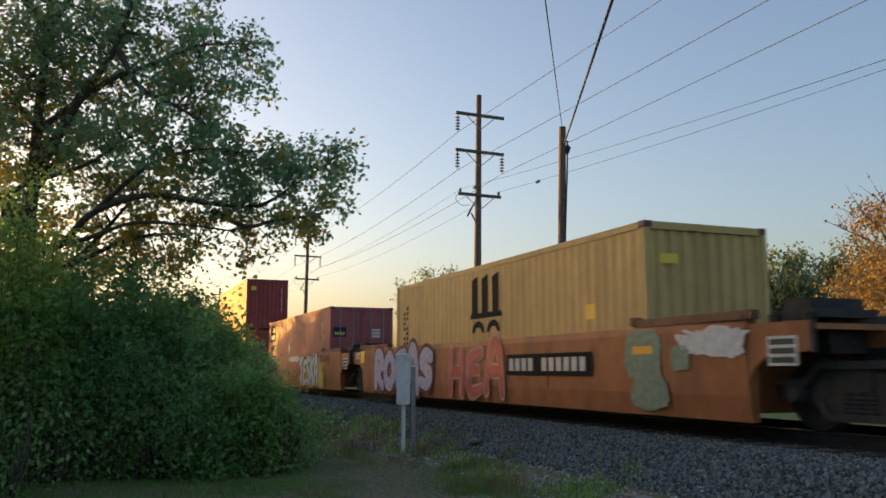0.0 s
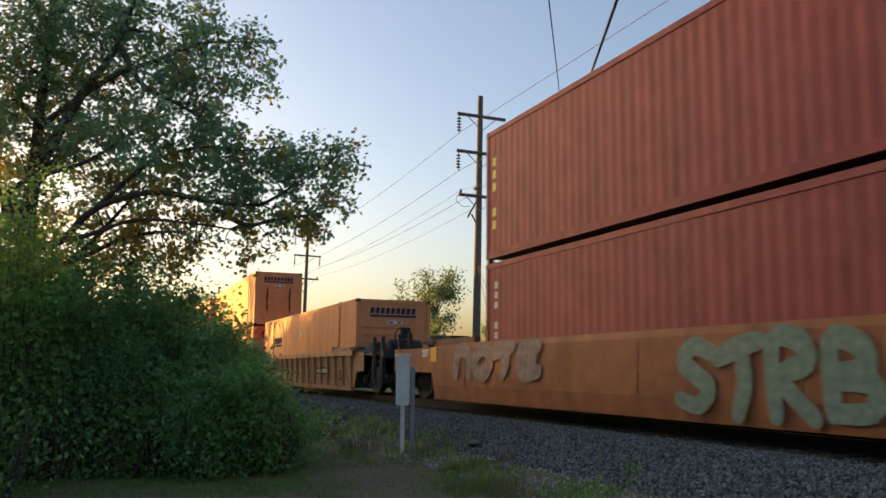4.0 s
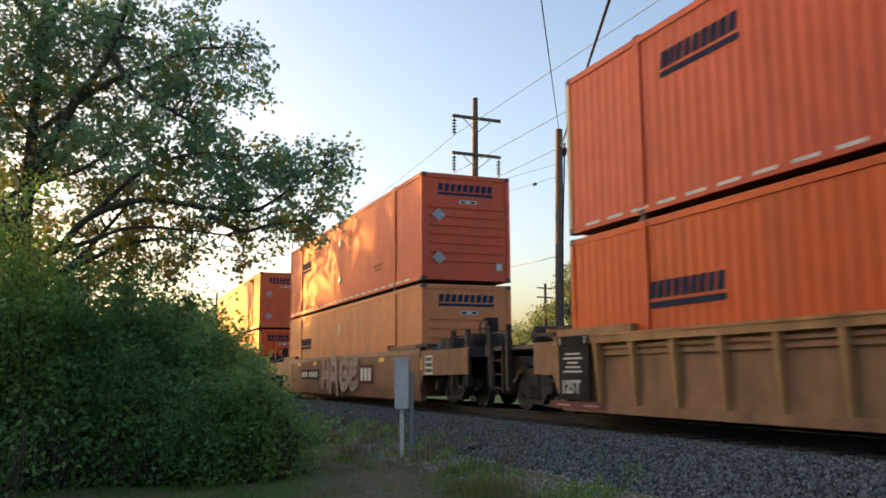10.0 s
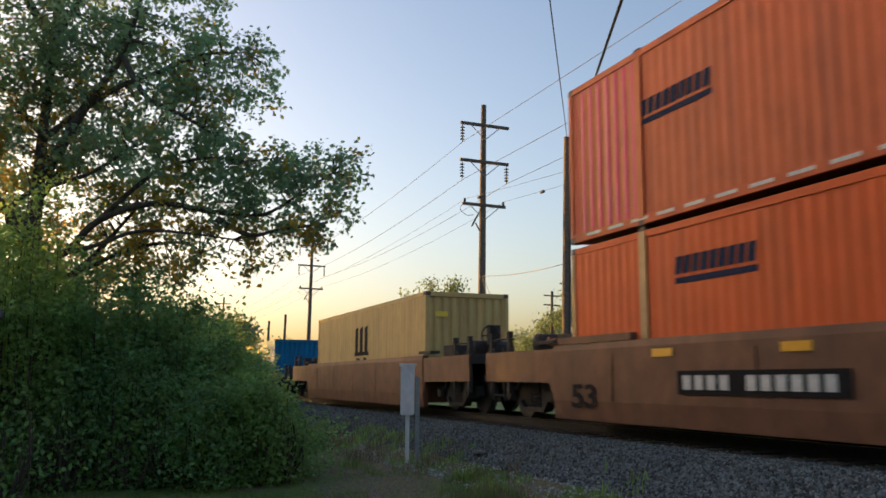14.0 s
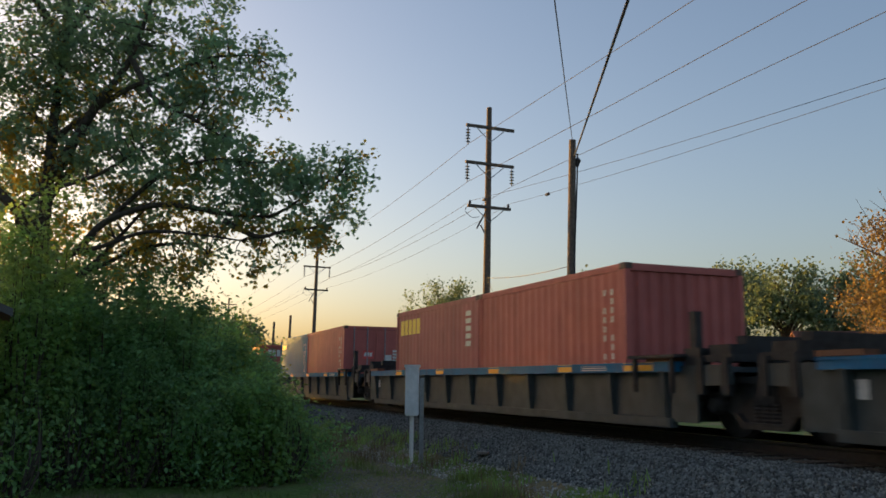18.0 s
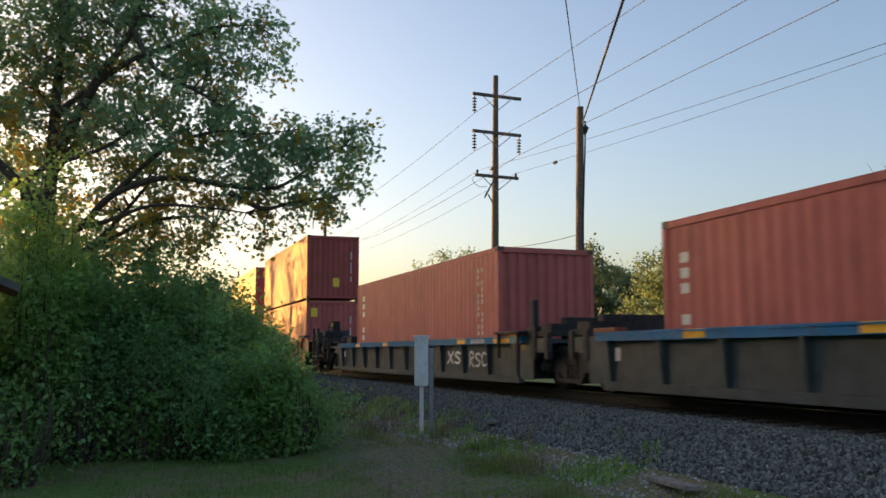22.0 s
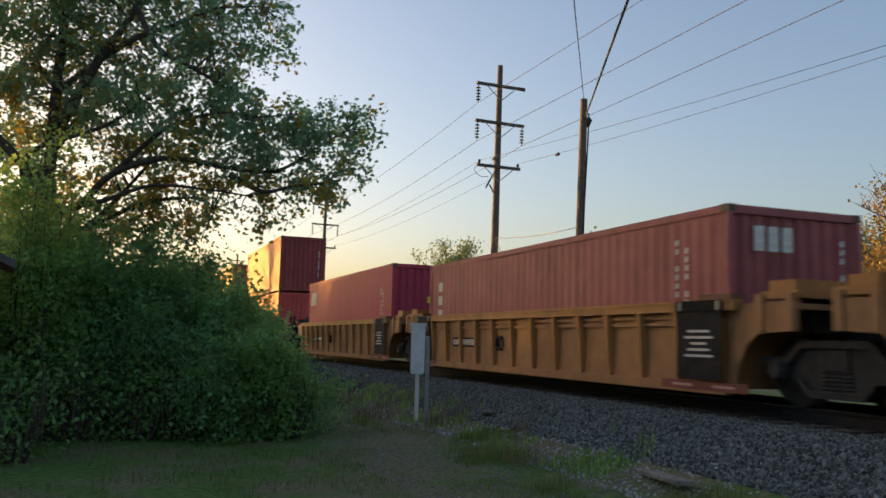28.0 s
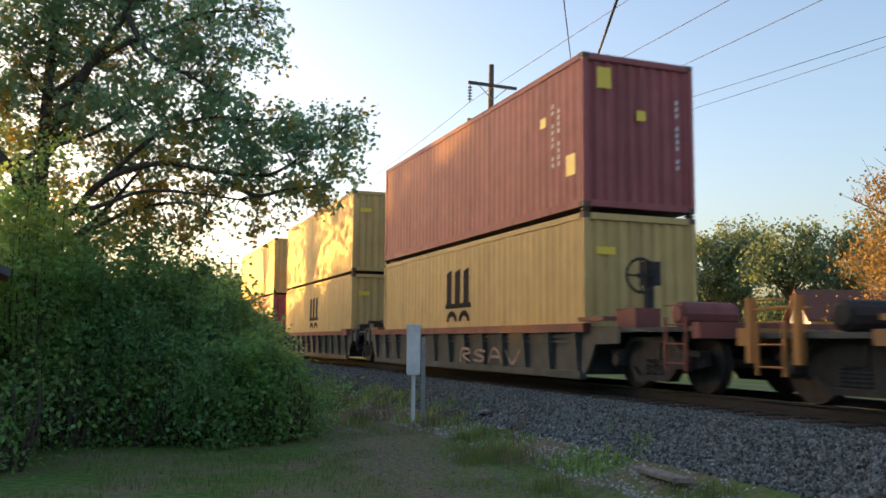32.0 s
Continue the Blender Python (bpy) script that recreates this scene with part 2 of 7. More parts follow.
GRIME = (0.045, 0.04, 0.036)
M = {
    "ground": ground_mat(),
    "ballast": mat("crushed_stone", (0.13, 0.135, 0.125), 0.9, grain=30, vary=0.6, bump=1.0, dirt=(0.06, 0.055, 0.055), dirt_amount=0.6),
    "stone": mat("ballast_stone", (0.15, 0.157, 0.146), 0.9, grain=40, vary=0.25, spec=0.2, piece=0.7, island=True),
    "pale_stone": mat("limestone_chip", (0.36, 0.35, 0.32), 0.85, grain=40, vary=0.2, piece=0.4, island=True),
    "rail": mat("rail_steel", (0.022, 0.021, 0.021), 0.75, 0.0, grain=12, vary=0.3),
    "rail_head": mat("worn_rail_head", (0.62, 0.60, 0.58), 0.18, 1.0, grain=40, vary=0.1),
    "tie": mat("creosoted_wood", (0.05, 0.043, 0.038), 0.85, grain=9, vary=0.45, bump=0.4, piece=0.25),
    "bark": mat("tree_bark", (0.075, 0.058, 0.045), 0.9, grain=14, vary=0.5, bump=0.9),
    "bare_wood": mat("bare_limbs", (0.20, 0.15, 0.12), 0.85, grain=14, vary=0.4),
    "pole": mat("weathered_pole_wood", (0.14, 0.105, 0.082), 0.85, grain=10, vary=0.35, bump=0.4, dirt=(0.06, 0.05, 0.04), dirt_scale=0.8),
    "soot": mat("sooty_stain", (0.12, 0.05, 0.035), 0.85, spec=0.1, grain=9, vary=0.4),
    "faint_mark": mat("faded_stencil_paint", (0.30, 0.085, 0.045), 0.8, spec=0.1, grain=20, vary=0.3),
    "insulator": mat("brown_glazed_insulator", (0.05, 0.045, 0.05), 0.3, grain=3, vary=0.1),
    "wire": mat("dull_conductor", (0.05, 0.05, 0.055), 0.55, 0.3, grain=3, vary=0.1),
    "white_paint": mat("weathered_white_paint", (0.80, 0.81, 0.82), 0.5, grain=9, vary=0.08, dirt=(0.36, 0.35, 0.33), dirt_amount=0.4, dirt_scale=4, streak=0.3),
    "grey_metal": mat("galvanised_steel", (0.27, 0.29, 0.31), 0.5, 0.6, grain=14, vary=0.2),
    "black": mat("black_paint", (0.018, 0.018, 0.02), 0.8, spec=0.15, grain=5, vary=0.3, dirt=(0.06, 0.05, 0.045), dirt_amount=0.5),
    "bogie": mat("grimy_cast_steel", (0.03, 0.028, 0.027), 0.8, 0.0, grain=8, vary=0.4, dirt=(0.055, 0.047, 0.042), dirt_amount=0.5, dirt_scale=3),
    "wheel": mat("rolled_wheel_steel", (0.032, 0.029, 0.028), 0.7, 0.0, grain=8, vary=0.35),
    "orange": mat("faded_orange_paint", (0.62, 0.135, 0.045), 0.62, spec=0.28, grain=2, vary=0.10, dirt=(0.30, 0.09, 0.05), dirt_amount=0.5, streak=0.12, dirt_scale=2.2),
    "orange_b": mat("bright_orange_paint", (0.72, 0.12, 0.022), 0.62, spec=0.28, grain=2, vary=0.08, dirt=(0.35, 0.09, 0.04), dirt_amount=0.35, streak=0.12, dirt_scale=2),
    "orange_c": mat("chalky_orange_paint", (0.66, 0.24, 0.09), 0.62, spec=0.28, grain=2, vary=0.10, dirt=(0.34, 0.13, 0.07), dirt_amount=0.45, streak=0.12, dirt_scale=2),
    "orange_red": mat("red_orange_paint", (0.66, 0.11, 0.05), 0.62, spec=0.28, grain=2, vary=0.08, dirt=(0.36, 0.07, 0.045), dirt_amount=0.35, streak=0.12, dirt_scale=2),
    "pink": mat("sun_faded_red_paint", (0.70, 0.05, 0.12), 0.5, grain=2, vary=0.1, dirt=(0.68, 0.24, 0.30), dirt_amount=0.35, streak=0.1, dirt_scale=3),
    "maroon": mat("maroon_container_paint", (0.34, 0.098, 0.098), 0.62, spec=0.28, grain=2, vary=0.14, dirt=(0.11, 0.035, 0.03), dirt_amount=0.5, streak=0.15, dirt_scale=1.8),
    "oxide": mat("oxide_red_container_paint", (0.35, 0.08, 0.068), 0.62, spec=0.28, grain=2, vary=0.14, dirt=(0.15, 0.05, 0.035), dirt_amount=0.5, streak=0.15, dirt_scale=1.8),
    "brick": mat("brick_red_container_paint", (0.45, 0.120, 0.10), 0.62, spec=0.28, grain=2, vary=0.12, dirt=(0.2, 0.05, 0.04), dirt_amount=0.4, streak=0.15, dirt_scale=1.8),
    "brown": mat("brown_container_paint", (0.33, 0.07, 0.062), 0.62, spec=0.28, grain=2, vary=0.14, dirt=(0.11, 0.04, 0.03), dirt_amount=0.5, streak=0.15, dirt_scale=1.8),
    "red": mat("signal_red_container_paint", (0.62, 0.10, 0.088), 0.62, spec=0.28, grain=2, vary=0.1, dirt=(0.25, 0.04, 0.035), dirt_amount=0.35, streak=0.15, dirt_scale=1.8),
    "crimson": mat("crimson_container_paint", (0.42, 0.05, 0.085), 0.62, spec=0.28, grain=2, vary=0.1, dirt=(0.18, 0.03, 0.04), dirt_amount=0.35, streak=0.15, dirt_scale=1.8),
    "yellow": mat("mustard_yellow_container_paint", (0.54, 0.38, 0.145), 0.62, spec=0.28, grain=2, vary=0.1, dirt=(0.30, 0.20, 0.09), dirt_amount=0.5, streak=0.12, dirt_scale=2.2),
    "blue": mat("blue_container_paint", (0.002, 0.135, 0.28), 0.62, spec=0.2, grain=2, vary=0.12, dirt=(0.005, 0.085, 0.16), dirt_amount=0.4, streak=0.15, dirt_scale=1.8),
    "navy": mat("dark_blue_container_paint", (0.002, 0.12, 0.25), 0.62, spec=0.2, grain=2, vary=0.12, dirt=(0.005, 0.075, 0.14), dirt_amount=0.35, streak=0.15, dirt_scale=1.8),
    "roof": mat("container_roof_paint", (0.25, 0.20, 0.17), 0.6, grain=2, vary=0.2),
    "under": mat("container_underframe", (0.05, 0.04, 0.035), 0.7, grain=4, vary=0.3),
    "casting": mat("corner_casting_steel", (0.10, 0.06, 0.045), 0.6, 0.3, grain=10, vary=0.3),
    "car_yellow": mat("faded_yellow_railcar_paint", (0.45, 0.235, 0.09), 0.62, spec=0.32, grain=3, vary=0.15, dirt=(0.12, 0.07, 0.04), dirt_amount=0.65, streak=0.3, dirt_scale=1.3),
    "car_gold": mat("golden_yellow_railcar_paint", (0.42, 0.195, 0.058), 0.62, spec=0.32, grain=3, vary=0.13, dirt=(0.16, 0.09, 0.04), dirt_amount=0.5, streak=0.3, dirt_scale=1.3),
    "car_orange": mat("weathered_orange_railcar_paint", (0.36, 0.132, 0.048), 0.62, spec=0.32, grain=3, vary=0.15, dirt=(0.12, 0.06, 0.04), dirt_amount=0.6, streak=0.3, dirt_scale=1.2),
    "car_brown": mat("rusty_brown_railcar_paint", (0.185, 0.08, 0.043), 0.62, spec=0.32, grain=3, vary=0.18, dirt=(0.09, 0.05, 0.035), dirt_amount=0.6, streak=0.3, dirt_scale=1.2),
    "car_grey": mat("grimy_dark_railcar_paint", (0.052, 0.066, 0.068), 0.62, spec=0.28, grain=3, vary=0.25, dirt=(0.062, 0.062, 0.056), dirt_amount=0.5, streak=0.3, dirt_scale=1.4),
    "car_blue": mat("blue_railcar_paint", (0.006, 0.15, 0.32), 0.62, spec=0.24, grain=3, vary=0.15, dirt=(0.07, 0.065, 0.06), dirt_amount=0.5, dirt_scale=2),
    "car_umber": mat("grimy_yellow_railcar_side", (0.34, 0.175, 0.085), 0.62, spec=0.32, grain=3, vary=0.18, dirt=(0.10, 0.06, 0.04), dirt_amount=0.65, streak=0.3, dirt_scale=1.3),
    "car_ochre": mat("golden_railcar_side", (0.36, 0.18, 0.075), 0.62, spec=0.32, grain=3, vary=0.15, dirt=(0.13, 0.075, 0.04), dirt_amount=0.55, streak=0.3, dirt_scale=1.3),
    "car_red": mat("dull_red_railcar_paint", (0.20, 0.06, 0.05), 0.62, spec=0.32, grain=3, vary=0.2, dirt=GRIME, dirt_amount=0.5),
    "tan": mat("faded_tan_paint", (0.50, 0.30, 0.13), 0.55, grain=4, vary=0.15, dirt=(0.25, 0.12, 0.06), dirt_amount=0.5, streak=0.2, dirt_scale=3),
    "reflector": mat("amber_reflector_sheet", (0.85, 0.42, 0.03), 0.35, grain=12, vary=0.05),
    "sticker": mat("yellow_warning_sticker", (0.80, 0.55, 0.04), 0.4, grain=12, vary=0.05),
    "mark": mat("white_stencil_paint", (0.62, 0.60, 0.56), 0.6, grain=18, vary=0.2),
    "dark_mark": mat("dark_blue_lettering", (0.03, 0.038, 0.075), 0.85, spec=0.1, grain=12, vary=0.2),
    "ink": mat("black_stencil_paint", (0.022, 0.02, 0.02), 0.85, spec=0.1, grain=12, vary=0.2),
    "gold_mark": mat("yellow_lettering", (0.75, 0.55, 0.05), 0.5, grain=12, vary=0.1),
    "spray_white": mat("white_spray_paint", (0.60, 0.60, 0.60), 0.6, grain=10, vary=0.2),
    "spray_dust": mat("faded_spray_paint", (0.30, 0.215, 0.175), 0.7, grain=6, vary=0.35),
    "spray_wine": mat("dark_red_spray_paint", (0.13, 0.025, 0.035), 0.7, grain=10, vary=0.25),
    "spray_lilac": mat("lilac_spray_paint", (0.36, 0.36, 0.52), 0.6, grain=10, vary=0.3),
    "spray_red": mat("red_spray_paint", (0.46, 0.09, 0.075), 0.6, grain=10, vary=0.25),
    "spray_pink": mat("pink_spray_paint", (0.55, 0.28, 0.28), 0.6, grain=6, vary=0.25),
    "spray_yellow": mat("yellow_spray_paint", (0.55, 0.42, 0.06), 0.6, grain=10, vary=0.25),
    "spray_green": mat("pale_green_spray_paint", (0.20, 0.27, 0.19), 0.6, grain=10, vary=0.25),
    "leaf": leaf_mat("maple_leaf", (0.14, 0.27, 0.19), (0.40, 0.54, 0.23), 0.52),
    "bush_leaf": leaf_mat("shrub_leaf", (0.148, 0.285, 0.125), (0.30, 0.50, 0.15), 0.52),
    "weed_leaf": leaf_mat("weed_leaf", (0.17, 0.33, 0.12), (0.36, 0.52, 0.12), 0.52),
    "grass": leaf_mat("grass_blade", (0.15, 0.21, 0.06), (0.2, 0.27, 0.06), 0.4),
    "dry": leaf_mat("dry_weed", (0.20, 0.15, 0.09), (0.2, 0.15, 0.08), 0.3),
    "far_leaf": leaf_mat("far_foliage", (0.115, 0.185, 0.12), (0.24, 0.31, 0.14), 0.45),
    "autumn_leaf": leaf_mat("turning_foliage", (0.18, 0.135, 0.06), (0.38, 0.25, 0.08), 0.45),
    "siding": mat("white_painted_siding", (0.72, 0.72, 0.70), 0.6, grain=5, vary=0.08),
    "shingle": mat("red_brown_shingles", (0.16, 0.07, 0.05), 0.9, grain=14, vary=0.3),
    "glass": mat("dark_window_glass", (0.02, 0.025, 0.03), 0.08, grain=2, vary=0.1, spec=0.8),
    # green foliage with the low sun's gold put into its colour
    "gold_leaf": leaf_mat("sun_gold_leaf", (0.22, 0.18, 0.05), (0.75, 0.50, 0.08), 0.6),
    "bush_dark": leaf_mat("shade_shrub_leaf", (0.10, 0.215, 0.095), (0.21, 0.36, 0.11), 0.52),
    "old_timber": mat("weathered_timber", (0.24, 0.21, 0.18), 0.9, grain=14, vary=0.35, bump=0.4),
    "shed": mat("grey_shed_boards", (0.085, 0.085, 0.085), 0.8, grain=6, vary=0.25),
}


# ---- building helpers ----
def box(bm, x0, x1, y0, y1, z0, z1):
    v = [bm.verts.new((x, y, z)) for x in (x0, x1) for y in (y0, y1) for z in (z0, z1)]
    for f in ((0, 1, 3, 2), (4, 6, 7, 5), (0, 4, 5, 1), (2, 3, 7, 6), (0, 2, 6, 4), (1, 5, 7, 3)):
        bm.faces.new([v[i] for i in f])
    return v


def prism(bm, outline, y0, y1):
    """A plate: an outline in x and z, from y0 to y1."""
    a = [bm.verts.new((x, y0, z)) for x, z in outline]
    b = [bm.verts.new((x, y1, z)) for x, z in outline]
    bm.faces.new(a)
    bm.faces.new(b[::-1])
    k = len(outline)
    for i in range(k):
        bm.faces.new((a[i], b[i], b[(i + 1) % k], a[(i + 1) % k]))


def tube(bm, pts, radii, sides=8):
    rings = []
    pts = [Vector(p) for p in pts]
    for i, p in enumerate(pts):
        d = (pts[min(i + 1, len(pts) - 1)] - pts[max(i - 1, 0)]).normalized()
        q = d.to_track_quat("Z", "Y")
        r = radii[i] if isinstance(radii, (list, tuple)) else radii
        rings.append([bm.verts.new(p + q @ Vector((r * math.cos(6.2832 * k / sides), r * math.sin(6.2832 * k / sides), 0))) for k in range(sides)])
    for a, b in zip(rings, rings[1:]):
        for k in range(sides):
            bm.faces.new((a[k], a[(k + 1) % sides], b[(k + 1) % sides], b[k]))
    bm.faces.new(rings[0][::-1])
    bm.faces.new(rings[-1])


MESHES = {}


def mesh_of(key, build, material):
    """One mesh for each key, built when it is first asked for."""
    if key not in MESHES:
        bm = bmesh.new()
        build(bm)
        bmesh.ops.recalc_face_normals(bm, faces=bm.faces)
        me = bpy.data.meshes.new(str(key[0]))
        bm.to_mesh(me)
        bm.free()
        me.materials.append(material)
        MESHES[key] = me
    return MESHES[key]


def piece(name, me, parent, at=(0, 0, 0), label="", turn=None):
    ob = new(name, me)
    ob.parent = parent
    ob.location = at
    if turn:
        ob.rotation_euler = turn
    if label:
        tagged(ob, label)
    return ob


def part(name, bm, material, parent, label="", smooth=False):
    bmesh.ops.recalc_face_normals(bm, faces=bm.faces)
    me = bpy.data.meshes.new(name)
    bm.to_mesh(me)
    bm.free()
    me.materials.append(material)
    if smooth:
        for p in me.polygons:
            p.use_smooth = True
    ob = new(name, me)
    ob.parent = parent
    if label:
        tagged(ob, label)
    return ob


def words(text, size, material, shear=0.0, bold=0.0, depth=0.004):
    """Lettering that stands up, facing -y, with its left foot at the origin."""
    key = ("lettering", text, size, material.name, shear, bold)
    if key not in MESHES:
        cu = bpy.data.curves.new("lettering", "FONT")
        cu.body, cu.size, cu.shear, cu.extrude, cu.offset = text, size, shear, depth, bold
        cu.resolution_u = 3
        tmp = bpy.data.objects.new("tmp_lettering", cu)
        scene.collection.objects.link(tmp)
        dg = bpy.context.evaluated_depsgraph_get()
        me = bpy.data.meshes.new_from_object(tmp.evaluated_get(dg))
        bpy.data.objects.remove(tmp)
        me.transform(Matrix.Rotation(radians(90), 4, "X"))
        me.materials.clear()
        me.materials.append(material)
        me.name = "lettering"
        MESHES[key] = me
    return MESHES[key]


# ---- ground and track ----
RAIL_TOP, TRACK_Y = 0.82, 9.10
rng = np.random.default_rng(7)


def profile(y):
    """Height of the ground across the line."""
    d = abs(y - TRACK_Y)
    if d < 1.95:
        return 0.60
    if d < 3.75:
        k = (d - 1.95) / 1.8
        return 0.60 * (1 - k * k * (3 - 2 * k)) ** 1.0 * 1.0
    return 0.0


def lumps(x, y):
    return 0.05 * noise.noise((x * 0.35, y * 0.35, 0)) + 0.02 * noise.noise((x * 1.7, y * 1.7, 3))


def ground():
    xs = [-2500, -900, -400, -220, -140] + [-100 + 2 * i for i in range(20)] + [-60 + 0.5 * i for i in range(140)] + [12, 20, 40, 90, 300, 900, 2500]
    ys = [-2500, -700, -200, -60, -25] + [-14 + 0.7 * i for i in range(24)] + [3 + 0.25 * i for i in range(52)] + [17, 20, 26, 40, 80, 200, 700, 2500]
    verts = [(x, y, profile(y) + (lumps(x, y) if -90 < x < 15 and -20 < y < 6 else 0)) for x in xs for y in ys]
    n = len(ys)
    faces = [(i * n + j, (i + 1) * n + j, (i + 1) * n + j + 1, i * n + j + 1) for i in range(len(xs) - 1) for j in range(n - 1)]
    me = bpy.data.meshes.new("ground")
    me.from_pydata(verts, [], faces)
    me.materials.append(M["ground"])
    me.materials.append(M["ballast"])
    for p in me.polygons:
        p.use_smooth = True
        if 5.95 < p.center.y < 12.6:
            p.material_index = 1
    return tagged(new("ground", me), "worn grass, bare soil and a grey ballast bank", "ground", kind="structure")


ground()


def scatter_stones(name, count, box_xy, size, material, label):
    """Loose stones as one mesh: squashed, turned octahedra."""
    x0, x1, y0, y1 = box_xy
    base = np.array([(1, 0, 0), (-1, 0, 0), (0, 1, 0), (0, -1, 0), (0, 0, 1), (0, 0, -1)], float)
    tri = np.array([(0, 2, 4), (2, 1, 4), (1, 3, 4), (3, 0, 4), (2, 0, 5), (1, 2, 5), (3, 1, 5), (0, 3, 5)])
    # denser towards the camera
    u = rng.random(count) ** 1.0
    px = x0 + (x1 - x0) * u
    py = y0 + (y1 - y0) * rng.random(count)
    pz = np.array([profile(v) + (lumps(w, v) if v < 6 else 0) for w, v in zip(px, py)])
    s = size * (0.55 + 0.9 * rng.random((count, 1, 1)))
    v = base[None] * s * (0.7 + 0.6 * rng.random((count, 6, 1))) * np.array([1, 0.85, 0.7])
    ang = rng.random((count, 3)) * 6.28
    for ax in range(3):
        c, sn = np.cos(ang[:, ax]), np.sin(ang[:, ax])
        i, j = (ax + 1) % 3, (ax + 2) % 3
        a, b2 = v[:, :, i].copy(), v[:, :, j].copy()
        v[:, :, i] = a * c[:, None] - b2 * sn[:, None]
        v[:, :, j] = a * sn[:, None] + b2 * c[:, None]
    v += np.stack([px, py, pz + size * 0.25], 1)[:, None, :]
    f = (tri[None] + (np.arange(count) * 6)[:, None, None]).reshape(-1, 3)
    me = bpy.data.meshes.new(name)
    me.from_pydata(v.reshape(-1, 3).tolist(), [], f.tolist())
    me.materials.append(material)
    return tagged(new(name, me), label, "stones", kind="stuff")


scatter_stones("ballast_stones", 62000, (-24, -3, 6.0, 8.32), 0.030, M["stone"], "loose grey crushed stones on the ballast shoulder")
scatter_stones("far_ballast_stones", 14000, (-45, -24, 6.0, 8.32), 0.042, M["stone"], "loose grey crushed stones along the line")
scatter_stones("path_litter", 2600, (-17.5, -8.0, 2.9, 5.2), 0.017, M["old_timber"], "dry litter and small stones on the footpath")
scatter_stones("pale_stone_chips", 3600, (-22, -7, 5.1, 6.35), 0.024, M["pale_stone"], "scattered pale stone chips at the foot of the bank")


def track():
    base = tagged(new("railway_track"), "straight railway track on wooden ties in grey ballast", "railway track", kind="structure")
    outline = [(-0.068, 0), (0.068, 0), (0.068, 0.012), (0.012, 0.03), (0.01, 0.125), (0.034, 0.138), (0.034, 0.168), (0.028, 0.172), (-0.028, 0.172), (-0.034, 0.168), (-0.034, 0.138), (-0.01, 0.125), (-0.012, 0.03), (-0.068, 0.012)]
    for s in (-1, 1):
        bm = bmesh.new()
        y = TRACK_Y + s * 0.7525
        ends = [[bm.verts.new((x, y + u, RAIL_TOP - 0.172 + w)) for u, w in outline] for x in (-260, 40)]
        bm.faces.new(ends[0])
        bm.faces.new(ends[1][::-1])
        for i in range(len(outline)):
            j = (i + 1) % len(outline)
            bm.faces.new((ends[0][i], ends[1][i], ends[1][j], ends[0][j]))
        r = part("rail", bm, M["rail"], base)
        bm = bmesh.new()
        box(bm, -260, 40, y - 0.026, y + 0.026, RAIL_TOP - 0.001, RAIL_TOP + 0.002)
        part("running_surface", bm, M["rail_head"], r, "polished running surface")
    me = mesh_of(("tie",), lambda bm: box(bm, -0.115, 0.115, -1.3, 1.3, -0.17, 0), M["tie"])
    for i in range(190):
        piece("tie", me, base, (6 - i * 0.53, TRACK_Y, RAIL_TOP - 0.172))


track()


# ---- the train ----
# Every thing on the train rolls by with x = start + SPEED t + GAIN t^2.
SPEED, GAIN = 11.347, 0.02695
ROLLING, WHEELS = [], []


def corrugated(bm, length, height, pitch=0.278, depth=0.026, flat=0.075):
    """A standing sheet from x = 0 to -length, its outer ridges at y = 0 and its valleys at y = depth."""
    n = max(1, round(length / pitch))
    p = length / n
    slope = (p - 2 * flat) / 2 if p > 2 * flat else p / 4
    pts = []
    for i in range(n):
        x = -i * p
        pts += [(x, 0), (x - flat, 0), (x - flat - slope, depth), (x - 2 * flat - slope, depth)]
    pts.append((-length, 0))
    lo = [bm.verts.new((x, y, 0)) for x, y in pts]
    hi = [bm.verts.new((x, y, height)) for x, y in pts]
    for i in range(len(pts) - 1):
        bm.faces.new((lo[i], lo[i + 1], hi[i + 1], hi[i]))
    # the inner skin, so that the sheet has thickness
    b0 = [bm.verts.new((x, depth + 0.012, z)) for x, z in ((0, 0), (-length, 0), (-length, height), (0, height))]
    bm.faces.new(b0)
    bm.faces.new((lo[0], hi[0], b0[3], b0[0]))
    bm.faces.new((lo[-1], b0[1], b0[2], hi[-1]))


def letters_bar(parent, x, y, z, length, height, material, count=9, label="", under=True, slant=0.15, face="side"):
    """A company mark as plain blocks, each a piece of its own, with a line under it."""
    turn = (0, 0, radians(90)) if face == "end" else None
    step, k = length / count, slant * height
    w = step * 0.74
    me = mesh_of(("letter_block", length, height, material.name, count, slant),
                 lambda bm: prism(bm, [(0, 0), (w, 0), (w + k, height), (k, height)], -0.004, 0.0), material)
    for i in range(count):
        at = (x, y + i * step, z) if face == "end" else (x + i * step, y, z)
        piece("letter_block", me, parent, at, label, turn)
    if under:
        line = mesh_of(("mark_bar", length, height, material.name),
                       lambda bm: prism(bm, [(0, -0.55 * height), (length, -0.55 * height), (length, -0.2 * height), (0, -0.2 * height)], -0.004, 0.0), material)
        piece("mark_bar", line, parent, (x, y, z), "", turn)


def patch(parent, name, x, z, y, w, h, material, label="", face="side"):
    me = mesh_of((name, w, h, material.name), lambda bm: box(bm, -w / 2, w / 2, -0.003, 0, -h / 2, h / 2), material)
    return piece(name, me, parent, (x, y, z), label, (0, 0, radians(90)) if face == "end" else None)


